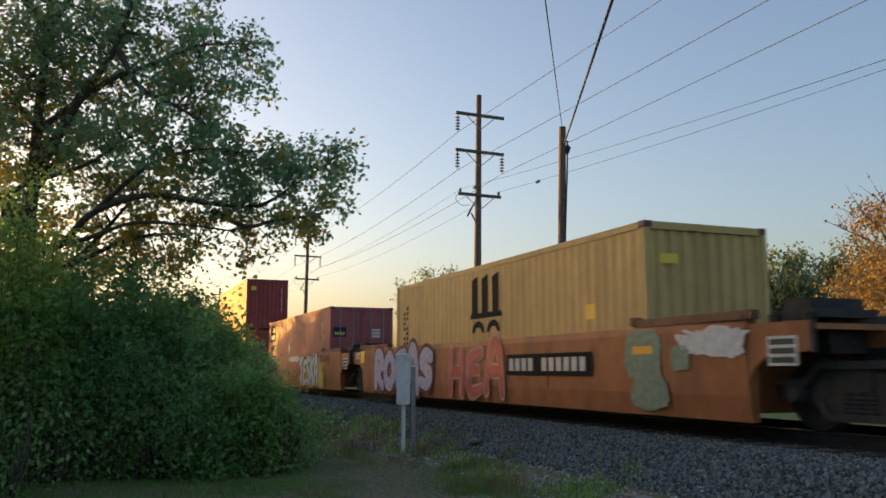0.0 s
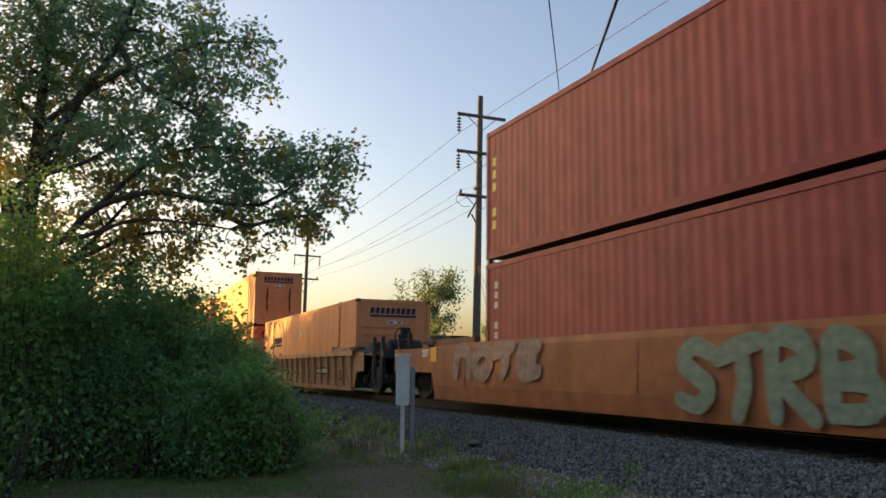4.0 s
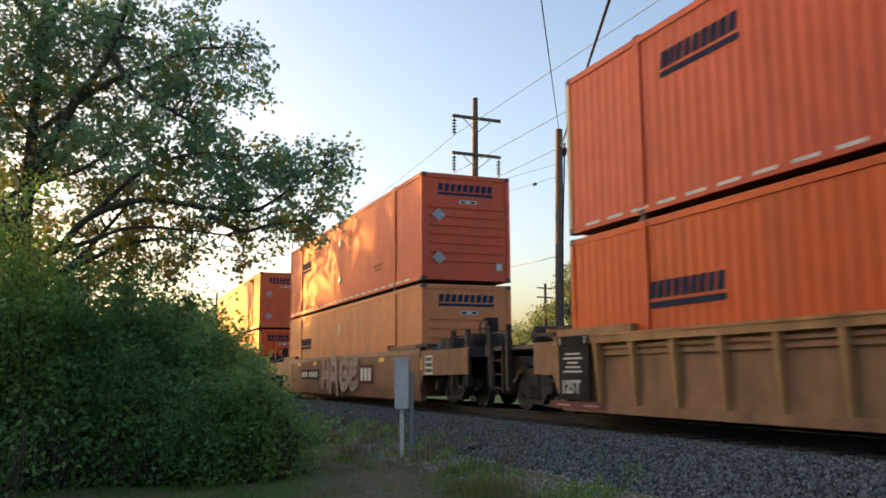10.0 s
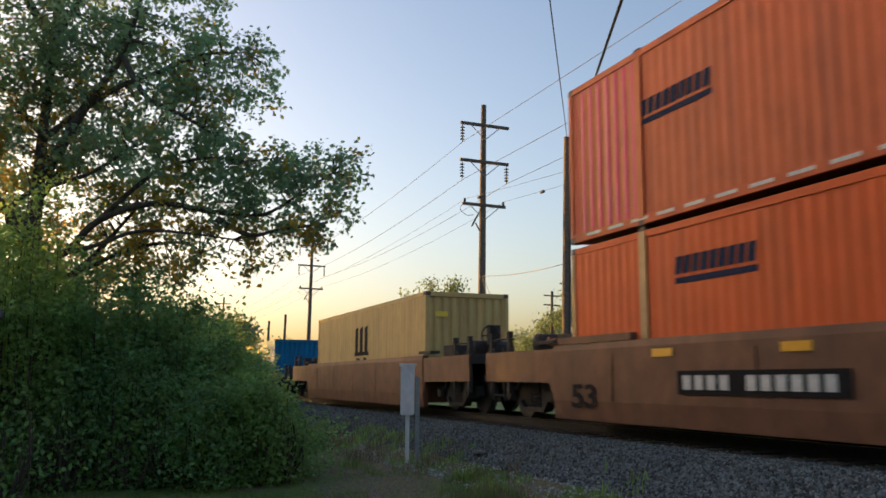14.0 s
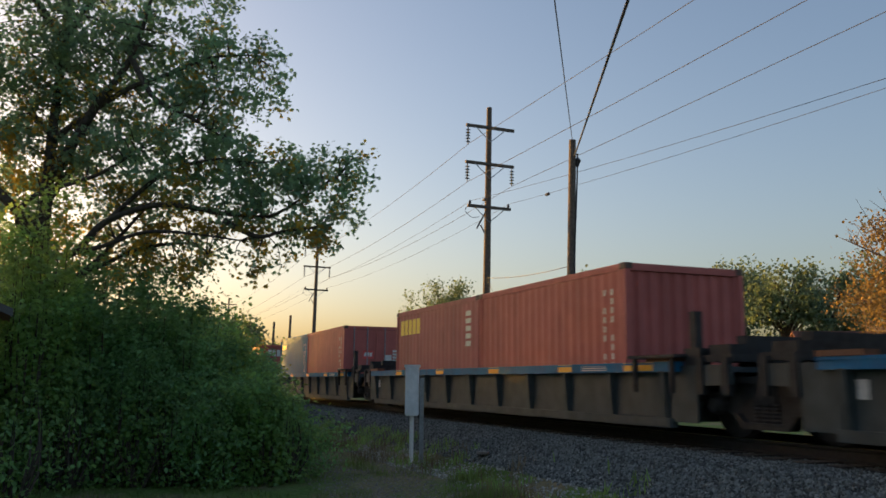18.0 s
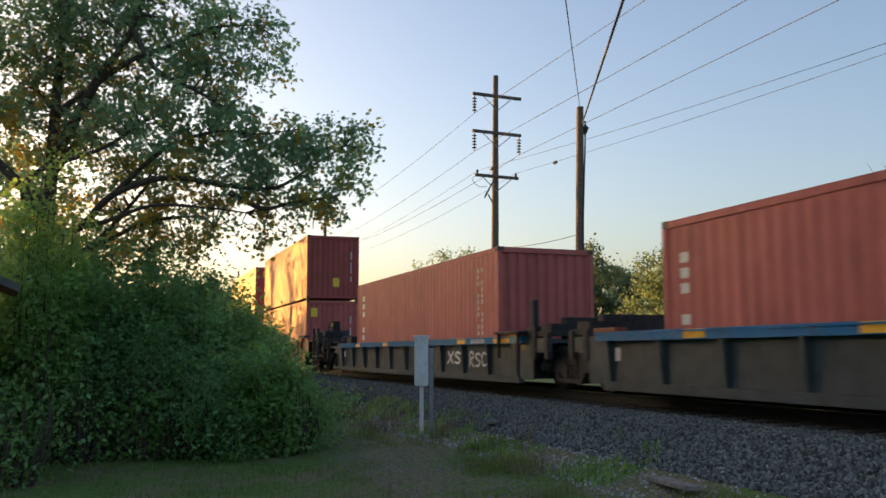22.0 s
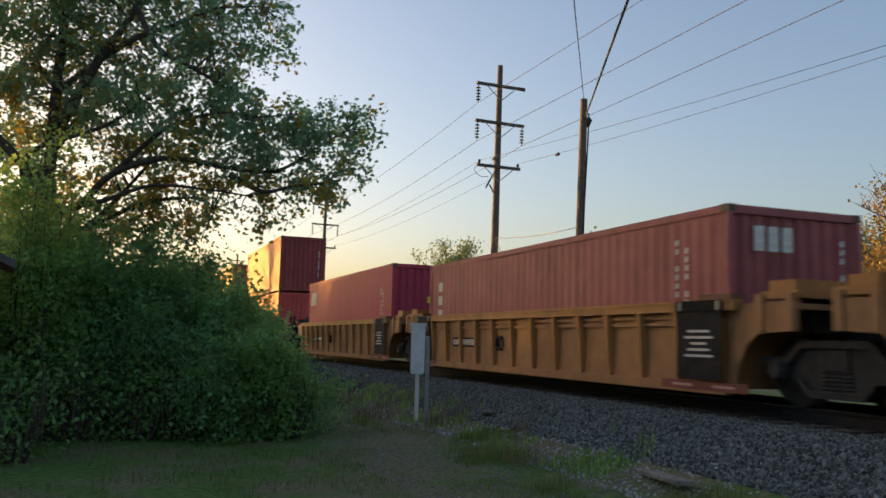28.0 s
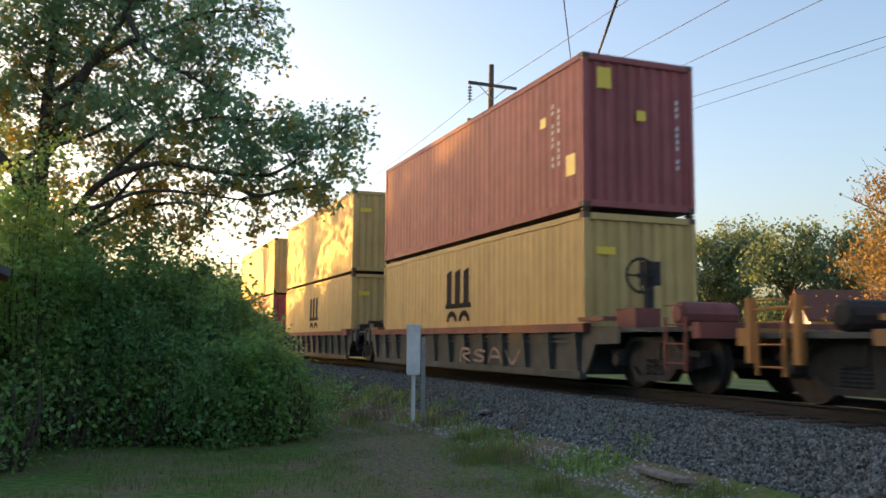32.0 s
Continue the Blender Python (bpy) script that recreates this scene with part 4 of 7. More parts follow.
def load(x_front, label, length, height, paint, end="corrugated", high=False, **kw):
    c = container(label, length, height, paint, end, 2.59 if length > 16 else 2.438, length > 16, high, **kw)
    return put(c, x_front - length / 2 + (0.19 if length > 16 else 0.0), Z_HIGH if high else Z_LOW + (0.0 if height > 2.8 else -0.05))


def car(x_mid, *args, **kw):
    return put(well_car(*args, **kw), x_mid, RAIL_TOP)


# half lengths: to the joint of an articulated unit, or to the coupler
S = {"k0": -11.28, "k1": -31.16, "k2": -50.96, "k3": -73.36, "k4": -93.36, "k5": -113.30, "k6": -137.38, "k7": -161.50, "k8": -185.59,
     "k9": -206.9, "k10": -225.1, "k11": -243.4, "k12": -261.85, "k13": -280.28, "k14": -301.46, "k15": -317.3, "k16": -333.0, "k17": -348.65,
     "k18": -364.3, "k19": -384.29, "k20": -404.24, "k21": -420.3, "k22": -436.1}

# a three-unit car with smooth orange sides
smooth = dict(style="smooth", well=16.6, body="car_orange", chord="car_orange", step=1.0)
c0 = car(S["k0"] - 6.1, "weathered orange smooth-sided well car with graffiti", lead="joint", tail="joint", half_lead=9.95, half_tail=9.95, **smooth)
c1 = car(S["k1"] - 6.1, "weathered orange smooth-sided well car with bold white and yellow graffiti", lead="joint", tail="joint", half_lead=9.95, half_tail=9.95, **smooth)
c2 = car(S["k2"] - 6.1, "weathered orange smooth-sided well car with faded graffiti", lead="joint", tail="coupler", half_lead=9.95, half_tail=12.1, tail_bogie=True, **smooth)
k0 = load(S["k0"], "mustard yellow corrugated container with a black mark", L40, H96, "yellow")
k1 = load(S["k1"], "maroon container with its doors forward and a yellow and blue placard", L40, H96, "maroon", "door")
k2a = load(S["k2"], "oxide red corrugated container under a brown one", L40, H96, "oxide")
k2b = load(S["k2"], "brown corrugated container stacked on a red one", L40, H96, "brown", high=True)

# a three-unit car with ribbed yellow sides and 53-foot boxes
ribbed = dict(style="ribbed", well=16.6, body="car_umber", chord="car_yellow", step=1.02)
c3 = car(S["k3"] - 8.08, "faded yellow ribbed well car carrying one orange container", lead="coupler", tail="joint", half_lead=12.1, half_tail=10.0, **ribbed)
c4 = car(S["k4"] - 8.08, "faded yellow ribbed well car with two stacked orange containers", lead="joint", tail="joint", half_lead=10.0, half_tail=10.0, **ribbed)
c5 = car(S["k5"] - 8.08, "faded yellow ribbed well car with two stacked orange containers", lead="joint", tail="coupler", half_lead=10.0, half_tail=12.1, tail_bogie=True, **ribbed)
k3 = load(S["k3"], "chalky orange long container with a ribbed end and dark mark", L53, H96, "orange_c", "ribbed")
k4a = load(S["k4"], "red-orange long container with a ribbed end", L53, H96, "orange_red", "ribbed")
k4b = load(S["k4"], "chalky orange long container stacked on a red-orange one", L53, H96, "orange_c", "ribbed", high=True)
k5a = load(S["k5"], "bright orange long container with a white placard", L53, H96, "orange_b", "ribbed")
k5b = load(S["k5"], "faded orange long container with a stained ribbed end", L53, H96, "orange_red", "ribbed", high=True, posts="tan", mid_posts=False)

# two single cars with smooth brown sides
single = dict(style="smooth", well=16.6, body="car_brown", chord="car_brown", lead="coupler", tail="coupler", half_lead=12.05, half_tail=12.05, tail_bogie=True)
c6 = car(S["k6"] - 8.08, "rusty brown smooth-sided well car with pale graffiti", **single)
c7 = car(S["k7"] - 8.08, "rusty brown smooth-sided well car with amber reflectors", **single)
k6a = load(S["k6"], "chalky orange long container with a ribbed end", L53, H96, "orange_c", "ribbed")
k6b = load(S["k6"], "orange long container stacked on a paler one", L53, H96, "orange_red", "ribbed", high=True)
k7a = load(S["k7"], "bright orange long container with pale corner posts", L53, H96, "orange_b", "corrugated", posts="tan")
k7b = load(S["k7"], "faded orange long container with a sun-faded red rear panel", L53, H96, "orange", "ribbed", high=True)
c8 = car(S["k8"] - 6.1, "rusty brown short well car with one yellow container", "smooth", 12.6, "coupler", "coupler", "car_brown", "car_brown", 10.1, 10.1, tail_bogie=True)
k8 = load(S["k8"], "mustard yellow corrugated container with a black mark", L40, H96, "yellow")

# a five-unit car, grimy dark sides under a blue top rail
dark = dict(style="ribbed", well=15.0, body="car_grey", chord="car_blue", step=1.45, plate=None, ztop=1.07)
blue_cars = []
for i, k in enumerate(("k9", "k10", "k11", "k12", "k13")):
    first, last = i == 0, i == 4
    blue_cars.append(car(S[k] - 6.1, "grimy dark ribbed well car with blue top rail, amber reflectors", lead="coupler" if first else "joint", tail="coupler" if last else "joint",
                         half_lead=11.3 if first else 9.15, half_tail=11.3 if last else 9.15, tail_bogie=last, **dark))
k9a = load(S["k9"], "blue corrugated twenty-foot container with a yellow mark", L20, H86, "blue")
k9b = load(S["k9"] - 6.12, "mustard yellow twenty-foot container behind a blue one", L20, H86, "yellow")
k10a = load(S["k10"], "brick red corrugated twenty-foot container", L20, H86, "brick")
k10b = load(S["k10"] - 6.12, "maroon twenty-foot container with yellow lettering blocks", L20, H86, "maroon")
k11a = load(S["k11"], "brick red twenty-foot container with its doors forward", L20, H86, "brick", "door")
k11b = load(S["k11"] - 6.12, "dark blue twenty-foot container with a yellow mark", L20, H86, "navy")
k12a = load(S["k12"], "brick red twenty-foot container with a white end mark", L20, H86, "brick")
k12b = load(S["k12"] - 6.12, "brick red twenty-foot container with white marks", L20, H86, "brick")
k13 = load(S["k13"], "brick red forty-foot container with a white upright mark", L40, H96, "brick")

# a five-unit car with short ribbed yellow sides
gold = dict(style="ribbed", well=12.5, body="car_ochre", chord="car_gold", step=0.95)
gold_cars = []
for i, k in enumerate(("k14", "k15", "k16", "k17", "k18")):
    first, last = i == 0, i == 4
    gold_cars.append(car(S[k] - 6.1, "golden yellow ribbed well car with black stencil panels", lead="coupler" if first else "joint", tail="coupler" if last else "joint",
                         half_lead=10.1 if first else 7.86, half_tail=10.1 if last else 7.86, tail_bogie=last, **gold))
k14a = load(S["k14"], "brick red corrugated container with a yellow sticker", L40, H96, "brick")
k14b = load(S["k14"], "brown-red corrugated container stacked on a red one", L40, H96, "oxide", high=True)
k15a = load(S["k15"], "maroon container with a small white and yellow placard", L40, H96, "maroon")
k15b = load(S["k15"], "maroon container with yellow stickers stacked on another", L40, H96, "maroon", high=True)
k16 = load(S["k16"], "mustard yellow corrugated container with a black mark", L40, H96, "yellow")
k17 = load(S["k17"], "crimson low container with a white mark on its end", L40, H86, "maroon")
k18 = load(S["k18"], "crimson corrugated container with white letter blocks", L40, H96, "crimson")

c19 = car(S["k19"] - 6.1, "golden yellow single well car with slanting ribs", "ribbed", 12.5, "coupler", "coupler", "car_ochre", "car_gold", 10.0, 10.0, tail_bogie=True, plate=None, step=1.2, ztop=0.98)
k19a = load(S["k19"], "signal red corrugated container with white letter blocks", L40, H96, "red")
k19b = load(S["k19"], "brown-red corrugated container stacked on a red one", L40, H96, "brown", high=True)
last_cars = []
for i, k in enumerate(("k20", "k21", "k22")):
    last_cars.append(car(S[k] - 6.1, "grimy dark ribbed well car with dull red end gear", "ribbed", 12.5, "coupler" if i == 0 else "joint", "joint", "car_grey", "car_red",
                         10.0 if i == 0 else 7.9, 7.9, tail_bogie=i == 2, plate=None, step=1.0, ztop=1.08))
k20a = load(S["k20"], "mustard yellow corrugated container with a black mark", L40, H96, "yellow")
k20b = load(S["k20"], "maroon corrugated container with yellow stickers", L40, H96, "maroon", high=True)
k21a = load(S["k21"], "mustard yellow corrugated container with a black mark", L40, H96, "yellow")
k21b = load(S["k21"], "mustard yellow corrugated container stacked on another", L40, H96, "yellow", high=True)
k22a = load(S["k22"], "maroon corrugated container under another", L40, H96, "maroon")
k22b = load(S["k22"], "mustard yellow corrugated container stacked on a maroon one", L40, H96, "yellow", high=True)


# ---- marks, lettering and graffiti on the train ----
def fitted(text, w, h, material, bold=0.0, depth=0.003, shear=0.0, wobble=0.0):
    """Lettering stretched to w by h, its lower left corner at the origin."""
    key = ("fitted", text, w, h, material.name, bold, shear, wobble)
    if key not in MESHES:
        me = words(text, 1.0, material, shear, bold, depth).copy()
        co = np.array([v.co[:] for v in me.vertices])
        lo, hi = co.min(0), co.max(0)
        me.transform(Matrix.Diagonal((w / (hi[0] - lo[0]), 1, h / (hi[2] - lo[2]), 1)) @ Matrix.Translation((-lo[0], 0, -lo[2])))
        if wobble:
            for v in me.vertices:
                x, z = v.co.x, v.co.z
                v.co.x += wobble * noise.noise((x * 1.3, z * 2.1, 1.7)) + 0.5 * wobble * (z / h - 0.5)
                v.co.z += wobble * noise.noise((x * 1.1, z * 1.5, 9.3))
        MESHES[key] = me
    return MESHES[key]


def blot(bm, w, h, seed, n=36, rough=0.16):
    """A ragged patch of sprayed paint."""
    g = random.Random(seed)
    pts = []
    for i in range(n):
        a = 6.2832 * i / n
        k = 1 + g.uniform(-rough, rough)
        c, s = math.cos(a), math.sin(a)
        pts.append((w / 2 * k * math.copysign(abs(c) ** 0.55, c), h / 2 * k * math.copysign(abs(s) ** 0.55, s)))
    prism(bm, pts, -0.0015, 0.0)


# letters as strokes in a unit square
STROKES = {
    "A": [[(.04, -.05), (.34, 1), (.72, .9), (.97, -.1)], [(.2, .42), (.85, .40)]], "B": [[(.12, 0), (.15, 1), (.7, .92), (.72, .6), (.2, .5), (.85, .42), (.8, .05), (.12, 0)]],
    "C": [[(.9, .85), (.4, .97), (.1, .5), (.4, .03), (.92, .12)]], "E": [[(.92, .97), (.28, .86), (.14, .6), (.75, .56)], [(.3, .55), (.1, .3), (.36, .03), (.95, .13)]],
    "G": [[(.9, .85), (.4, .97), (.1, .5), (.4, .03), (.9, .1), (.88, .45), (.5, .45)]], "H": [[(.15, 1), (.1, 0)], [(.85, .97), (.9, -.03)], [(.12, .5), (.88, .52)]], "I": [[(.5, 0), (.5, .66)], [(.46, .9), (.54, .98)]],
    "K": [[(.16, 1.05), (.22, -.05)], [(.92, 1), (.3, .52), (.68, .34), (.95, -.02)]], "N": [[(.1, 0), (.14, .95)], [(.12, .72), (.5, .97), (.84, .72), (.9, -.03)]], "O": [[(.5, .97), (.1, .62), (.16, .12), (.6, .0), (.93, .4), (.82, .86), (.5, .97)]],
    "R": [[(.12, -.02), (.16, .95), (.72, .97), (.84, .68), (.3, .46), (.94, -.04)]], "S": [[(.93, .88), (.45, .98), (.12, .74), (.5, .52), (.88, .3), (.6, .02), (.05, .1)]], "T": [[(-.05, .74), (.5, .9), (1.02, .98)], [(.52, .88), (.62, .4), (.42, -.06)]],
    "V": [[(.02, 1), (.5, .0), (.98, 1)]], "X": [[(.05, 1), (.95, 0)], [(.95, 1), (.05, 0)]], "Z": [[(.05, .92), (.92, .97), (.1, .04), (.95, .1)]],
}


def rounded(line, steps=5):
    """A stroke drawn with a loose arm: its bends run round."""
    p = [Vector(q) for q in line]
    out = []
    for i in range(len(p) - 1):
        a, b, c, d = p[max(i - 1, 0)], p[i], p[i + 1], p[min(i + 2, len(p) - 1)]
        for k in range(steps):
            t = k / steps
            out.append(0.5 * ((2 * b) + (c - a) * t + (2 * a - 5 * b + 4 * c - d) * t * t + (3 * b - a - 3 * c + d) * t ** 3))
    out.append(p[-1])
    return out


def ribbon(bm, line, width, y):
    """A flat sprayed stroke with round ends, fat in its middle."""
    p = rounded(line)
    n = len(p)
    left, right = [], []
    for i in range(n):
        d = (p[min(i + 1, n - 1)] - p[max(i - 1, 0)]).normalized()
        m = Vector((-d.y, d.x))
        t = i / (n - 1)
        w = width / 2 * (0.92 + 0.22 * math.sin(math.pi * t) - 0.12 * t)
        left.append(bm.verts.new((p[i].x + m.x * w, y, p[i].y + m.y * w)))
        right.append(bm.verts.new((p[i].x - m.x * w, y, p[i].y - m.y * w)))
    for i in range(n - 1):
        bm.faces.new((left[i], right[i], right[i + 1], left[i + 1]))
    for o, k, w in ((p[0], 1, 0.92), (p[-1], 2, 0.80)):
        bm.faces.new([bm.verts.new((o.x + width / 2 * w * math.cos(6.2832 * j / 12), y - 0.0001 * k, o.y + width / 2 * w * math.sin(6.2832 * j / 12))) for j in range(12)])


def spray(parent, text, x0, x1, z0, z1, fill, line, back=None, y=-1.4985, seed=1, weight=0.30, edge=0.06):
    w, h = x1 - x0, z1 - z0
    if back:
        piece("paint_patch", mesh_of(("paint_patch", w, h, seed, back), lambda bm: blot(bm, w * 1.04, h * 1.02, seed), M[back]), parent, ((x0 + x1) / 2, y, (z0 + z1) / 2), "sprayed background colour")
    cell = w / len(text)

    g = random.Random(seed)
    for i, ch in enumerate(text.upper()):
        lo, hi, lean = g.uniform(-0.05, 0.08), g.uniform(0.9, 1.04), g.uniform(-0.06, 0.12)
        lines = [[(cell * (0.1 + 0.84 * (u + lean * v)), h * (lo + (hi - lo) * (0.08 + 0.84 * v))) for u, v in st] for st in STROKES[ch]]

        def build(bm, extra, lift):
            for k, pts in enumerate(lines):
                ribbon(bm, pts, cell * weight + extra, -lift - 0.0006 * k)
        tag = ("graffiti_letter", text, i, w, h, seed)
        at = (x0 + i * cell, y - 0.0008 * (i % 2), z0)
        if line:
            piece("letter_outline", mesh_of((*tag, line, "edge"), lambda bm: build(bm, 2 * edge, 0.002), M[line]), parent, at)
        piece("graffiti_letter", mesh_of((*tag, fill), lambda bm: build(bm, 0.0, 0.012), M[fill]), parent, at)


def board(parent, x0, x1, z0, z1, y, groups=(4, 6), back="ink", gap=0.5):
    """A car's number as plain light blocks on a dark board."""
    w, h = x1 - x0, z1 - z0
    b = patch(parent, "number_board", (x0 + x1) / 2, (z0 + z1) / 2, y, round(w, 2), round(h, 2), M[back], "dark board with pale blocks")
    n = sum(groups) + gap * 2
    step = w * 0.92 / n
    bl = mesh_of(("number_block", round(step, 3), round(h, 2)), lambda bm: box(bm, 0, step * 0.68, -0.003, 0, -h * 0.3, h * 0.3), M["mark"])
    x = -w * 0.46
    for k in groups:
        for _ in range(k):
            piece("number_block", bl, b, (x, -0.0035, 0))
            x += step
        x += step * gap * 2


def line_mark(parent, z, y, x=0.0):
    """The shipping line's mark: three uprights on feet over two bows."""
    def build(bm):
        for i in range(3):
            prism(bm, [(-0.75 + i * 0.55, 0.42), (-0.42 + i * 0.55, 0.42), (-0.42 + i * 0.55, 1.3), (-0.75 + i * 0.55, 1.22)], -0.003, 0)
        prism(bm, [(-0.85, 0.34), (0.85, 0.34), (0.80, 0.46), (-0.80, 0.46)], -0.0035, 0)
        for cx in (-0.4, 0.4):
            o = [(cx + 0.34 * math.cos(a), 0.02 + 0.26 * math.sin(a)) for a in [math.pi * k / 10 for k in range(11)]]
            i2 = [(cx + 0.2 * math.cos(a), 0.02 + 0.12 * math.sin(a)) for a in [math.pi * k / 10 for k in range(10, -1, -1)]]
            prism(bm, o + i2, -0.003, 0)
    return piece("line_mark", mesh_of(("line_mark",), build, M["ink"]), parent, (x, y, z), "black line mark of uprights and bows")


def upright_marks(parent, x, y, z0, z1, material="mark", n=7, w=0.10, face="side", columns=1):
    """A column of small upright characters as blocks."""
    step = (z1 - z0) / n
    bl = mesh_of(("mark_block", w, round(step, 3), material), lambda bm: box(bm, -w / 2, w / 2, -0.003, 0, -step * 0.33, step * 0.33), M[material])
    for c in range(columns):
        for i in range(n):
            if (i * 7 + c) % 5 != 4 or n < 6:
                piece("mark_block", bl, parent, ((x, y + c * 0.24, z0 + (i + 0.5) * step) if face == "end" else (x + c * 0.24, y, z0 + (i + 0.5) * step)), turn=(0, 0, radians(90)) if face == "end" else None)


YS, YL, YC = -1.219 + 0.0175, -1.295 + 0.0175, -1.4955   # near faces: short box, long box, smooth car
E40, E53, E20 = L40 / 2 - 0.0255, L53 / 2 - 0.0255, L20 / 2 - 0.0255

# the orange three-unit car
spray(c0, "ROEAS", -7.3, -2.5, 0.27, 1.28, "spray_lilac", "spray_wine", None, seed=3, weight=0.36, edge=0.10)
spray(c0, "HEA", -1.5, 1.55, 0.2, 1.34, "spray_red", "spray_pink", None, seed=4, weight=0.22, edge=0.05)
board(c0, 1.65, 4.9, 0.66, 1.06, YC)
piece("paint_patch", mesh_of(("paint_patch", "head"), lambda bm: blot(bm, 0.95, 0.75, 8, rough=0.08), M["spray_green"]), c0, (6.35, YC - 0.003, 0.98), "pale green sprayed figure")
piece("paint_patch", mesh_of(("paint_patch", "body"), lambda bm: blot(bm, 0.9, 0.5, 9, rough=0.12), M["spray_green"]), c0, (6.5, YC - 0.003, 0.42), "pale green sprayed figure")
patch(c0, "amber_panel", 6.35, 1.05, YC - 0.007, 0.5, 0.12, M["reflector"])
piece("paint_patch", mesh_of(("paint_patch", "eye"), lambda bm: blot(bm, 0.42, 0.36, 10, rough=0.06), M["spray_green"]), c0, (7.25, YC - 0.003, 0.92))
piece("paint_patch", mesh_of(("paint_patch", "scrape"), lambda bm: blot(bm, 1.3, 0.4, 11, rough=0.25), M["spray_white"]), c0, (7.95, YC - 0.003, 1.12), "white scraped patch")
spray(c1, "noiser", -7.35, -3.15, 0.2, 1.34, "ink", "spray_white", "spray_pink", seed=5, weight=0.36, edge=0.07)
piece("paint_patch", mesh_of(("paint_patch", "yellow_cloud"), lambda bm: blot(bm, 3.6, 1.05, 17, rough=0.2), M["spray_yellow"]), c1, (4.25, YC - 0.0012, 0.72), "yellow sprayed cloud")
piece("paint_patch", mesh_of(("paint_patch", "yellow_tail"), lambda bm: blot(bm, 1.1, 0.6, 18, rough=0.2), M["spray_yellow"]), c1, (5.9, YC - 0.0016, 0.42), "yellow sprayed cloud")
spray(c1, "TESKA", 2.4, 5.5, 0.18, 1.34, "spray_white", "ink", None, seed=6, weight=0.38, edge=0.045)
spray(c1, "NAK", 5.8, 7.3, 1.02, 1.30, "soot", None, None, seed=16, weight=0.10)
upright_marks(k1, 4.75, YS, 0.75, 2.35, n=12, w=0.06, columns=2)
patch(k1, "warning_sticker", 5.05, 1.75, YS, 0.14, 0.24, M["sticker"])
piece("lettering", fitted("C", 0.22, 0.28, M["ink"]), c1, (-1.42, YC - 0.002, 0.72))
piece("lettering", fitted("53", 0.8, 0.38, M["ink"], 0.02), c1, (-8.1, YC - 0.002, 0.3), "black length stencil")
piece("paint_patch", mesh_of(("paint_patch", "wipe"), lambda bm: blot(bm, 2.2, 0.2, 12, rough=0.3), M["spray_white"]), c1, (1.3, YC - 0.002, 1.22), "white wiped paint")
spray(c1, "TT", 0.5, 2.0, 0.5, 1.08, "spray_red", None)
spray(c2, "STRBH", 0.95, 5.45, 0.24, 1.3, "spray_green", None, None, seed=7)
spray(c2, "NOTE", -7.3, -3.0, 0.68, 1.3, "spray_dust", None)
for c in (c0, c1, c2):
    end = patch(c, "amber_panel", -8.55, 1.16, YC, 0.42, 0.36, M["reflector"], "amber reflective panel")
    piece("lettering", words("125T", 0.24, M["mark"], 0, 0.01), c, (-9.45, -1.463, 1.12), "white capacity stencil")
    fr = patch(c, "label_frame", 9.2, 0.98, -1.462, 0.5, 0.36, M["mark"], "white framed label grid")
    for k in range(3):
        patch(fr, "label_bar", 0, -0.11 + k * 0.11, -0.004, 0.42, 0.07, M["car_grey"])
line_mark(k0, 1.35, YS)
upright_marks(k0, -5.45, YS, 1.2, 2.3, "ink", 8, 0.12, columns=2)
patch(k0, "warning_sticker", 4.4, 1.55, YS, 0.3, 0.26, M["sticker"])
patch(k0, "warning_sticker", E40, 2.3, -0.75, 0.35, 0.16, M["sticker"], face="end").location = (E40, -0.75, 2.3)
sg = patch(k1, "placard", -5.1, 2.3, YS, 1.2, 0.75, M["dark_mark"], "dark placard with yellow stripes and white letter blocks")
for k in range(4):
    patch(sg, "stripe", 0.15, 0.10 + k * 0.06, -0.0035, 0.8 - 0.1 * k, 0.03, M["gold_mark"])
letters_bar(sg, -0.48, -0.004, -0.28, 0.95, 0.22, M["mark"], 6, under=False, slant=0.0)
diamond(k1, -1.06, YS, 1.5, 0.28)
sd = patch(k1, "placard", 0, 0, 0, 0.5, 0.36, M["dark_mark"], "small dark placard", face="end")
sd.location = (E40 + 0.035, -0.85, 1.95)
letters_bar(sd, -0.2, -0.004, -0.1, 0.4, 0.10, M["gold_mark"], 4, under=False)
upright_marks(k1, E40 + 0.036, 0.55, 1.75, 2.1, n=3, w=0.32, face="end")
for k, z0 in ((k2a, 1.1), (k2b, 1.7)):
    upright_marks(k, 4.85, YS, z0, z0 + 1.1, n=9, w=0.07, columns=2)
    upright_marks(k, E40, 0.85, 1.0, 2.4, n=11, w=0.06, face="end")
upright_marks(k2a, -5.6, YS, 1.2, 2.5, n=6, w=0.14)
upright_marks(k2b, -5.7, YS, 0.6, 2.3, "gold_mark", n=6, w=0.16)
patch(k2b, "warning_sticker", 4.95, 0.95, YS, 0.35, 0.3, M["sticker"])
patch(k2b, "warning_sticker", 0, 0, 0, 0.3, 0.24, M["sticker"], face="end").location = (E40, -0.8, 2.35)

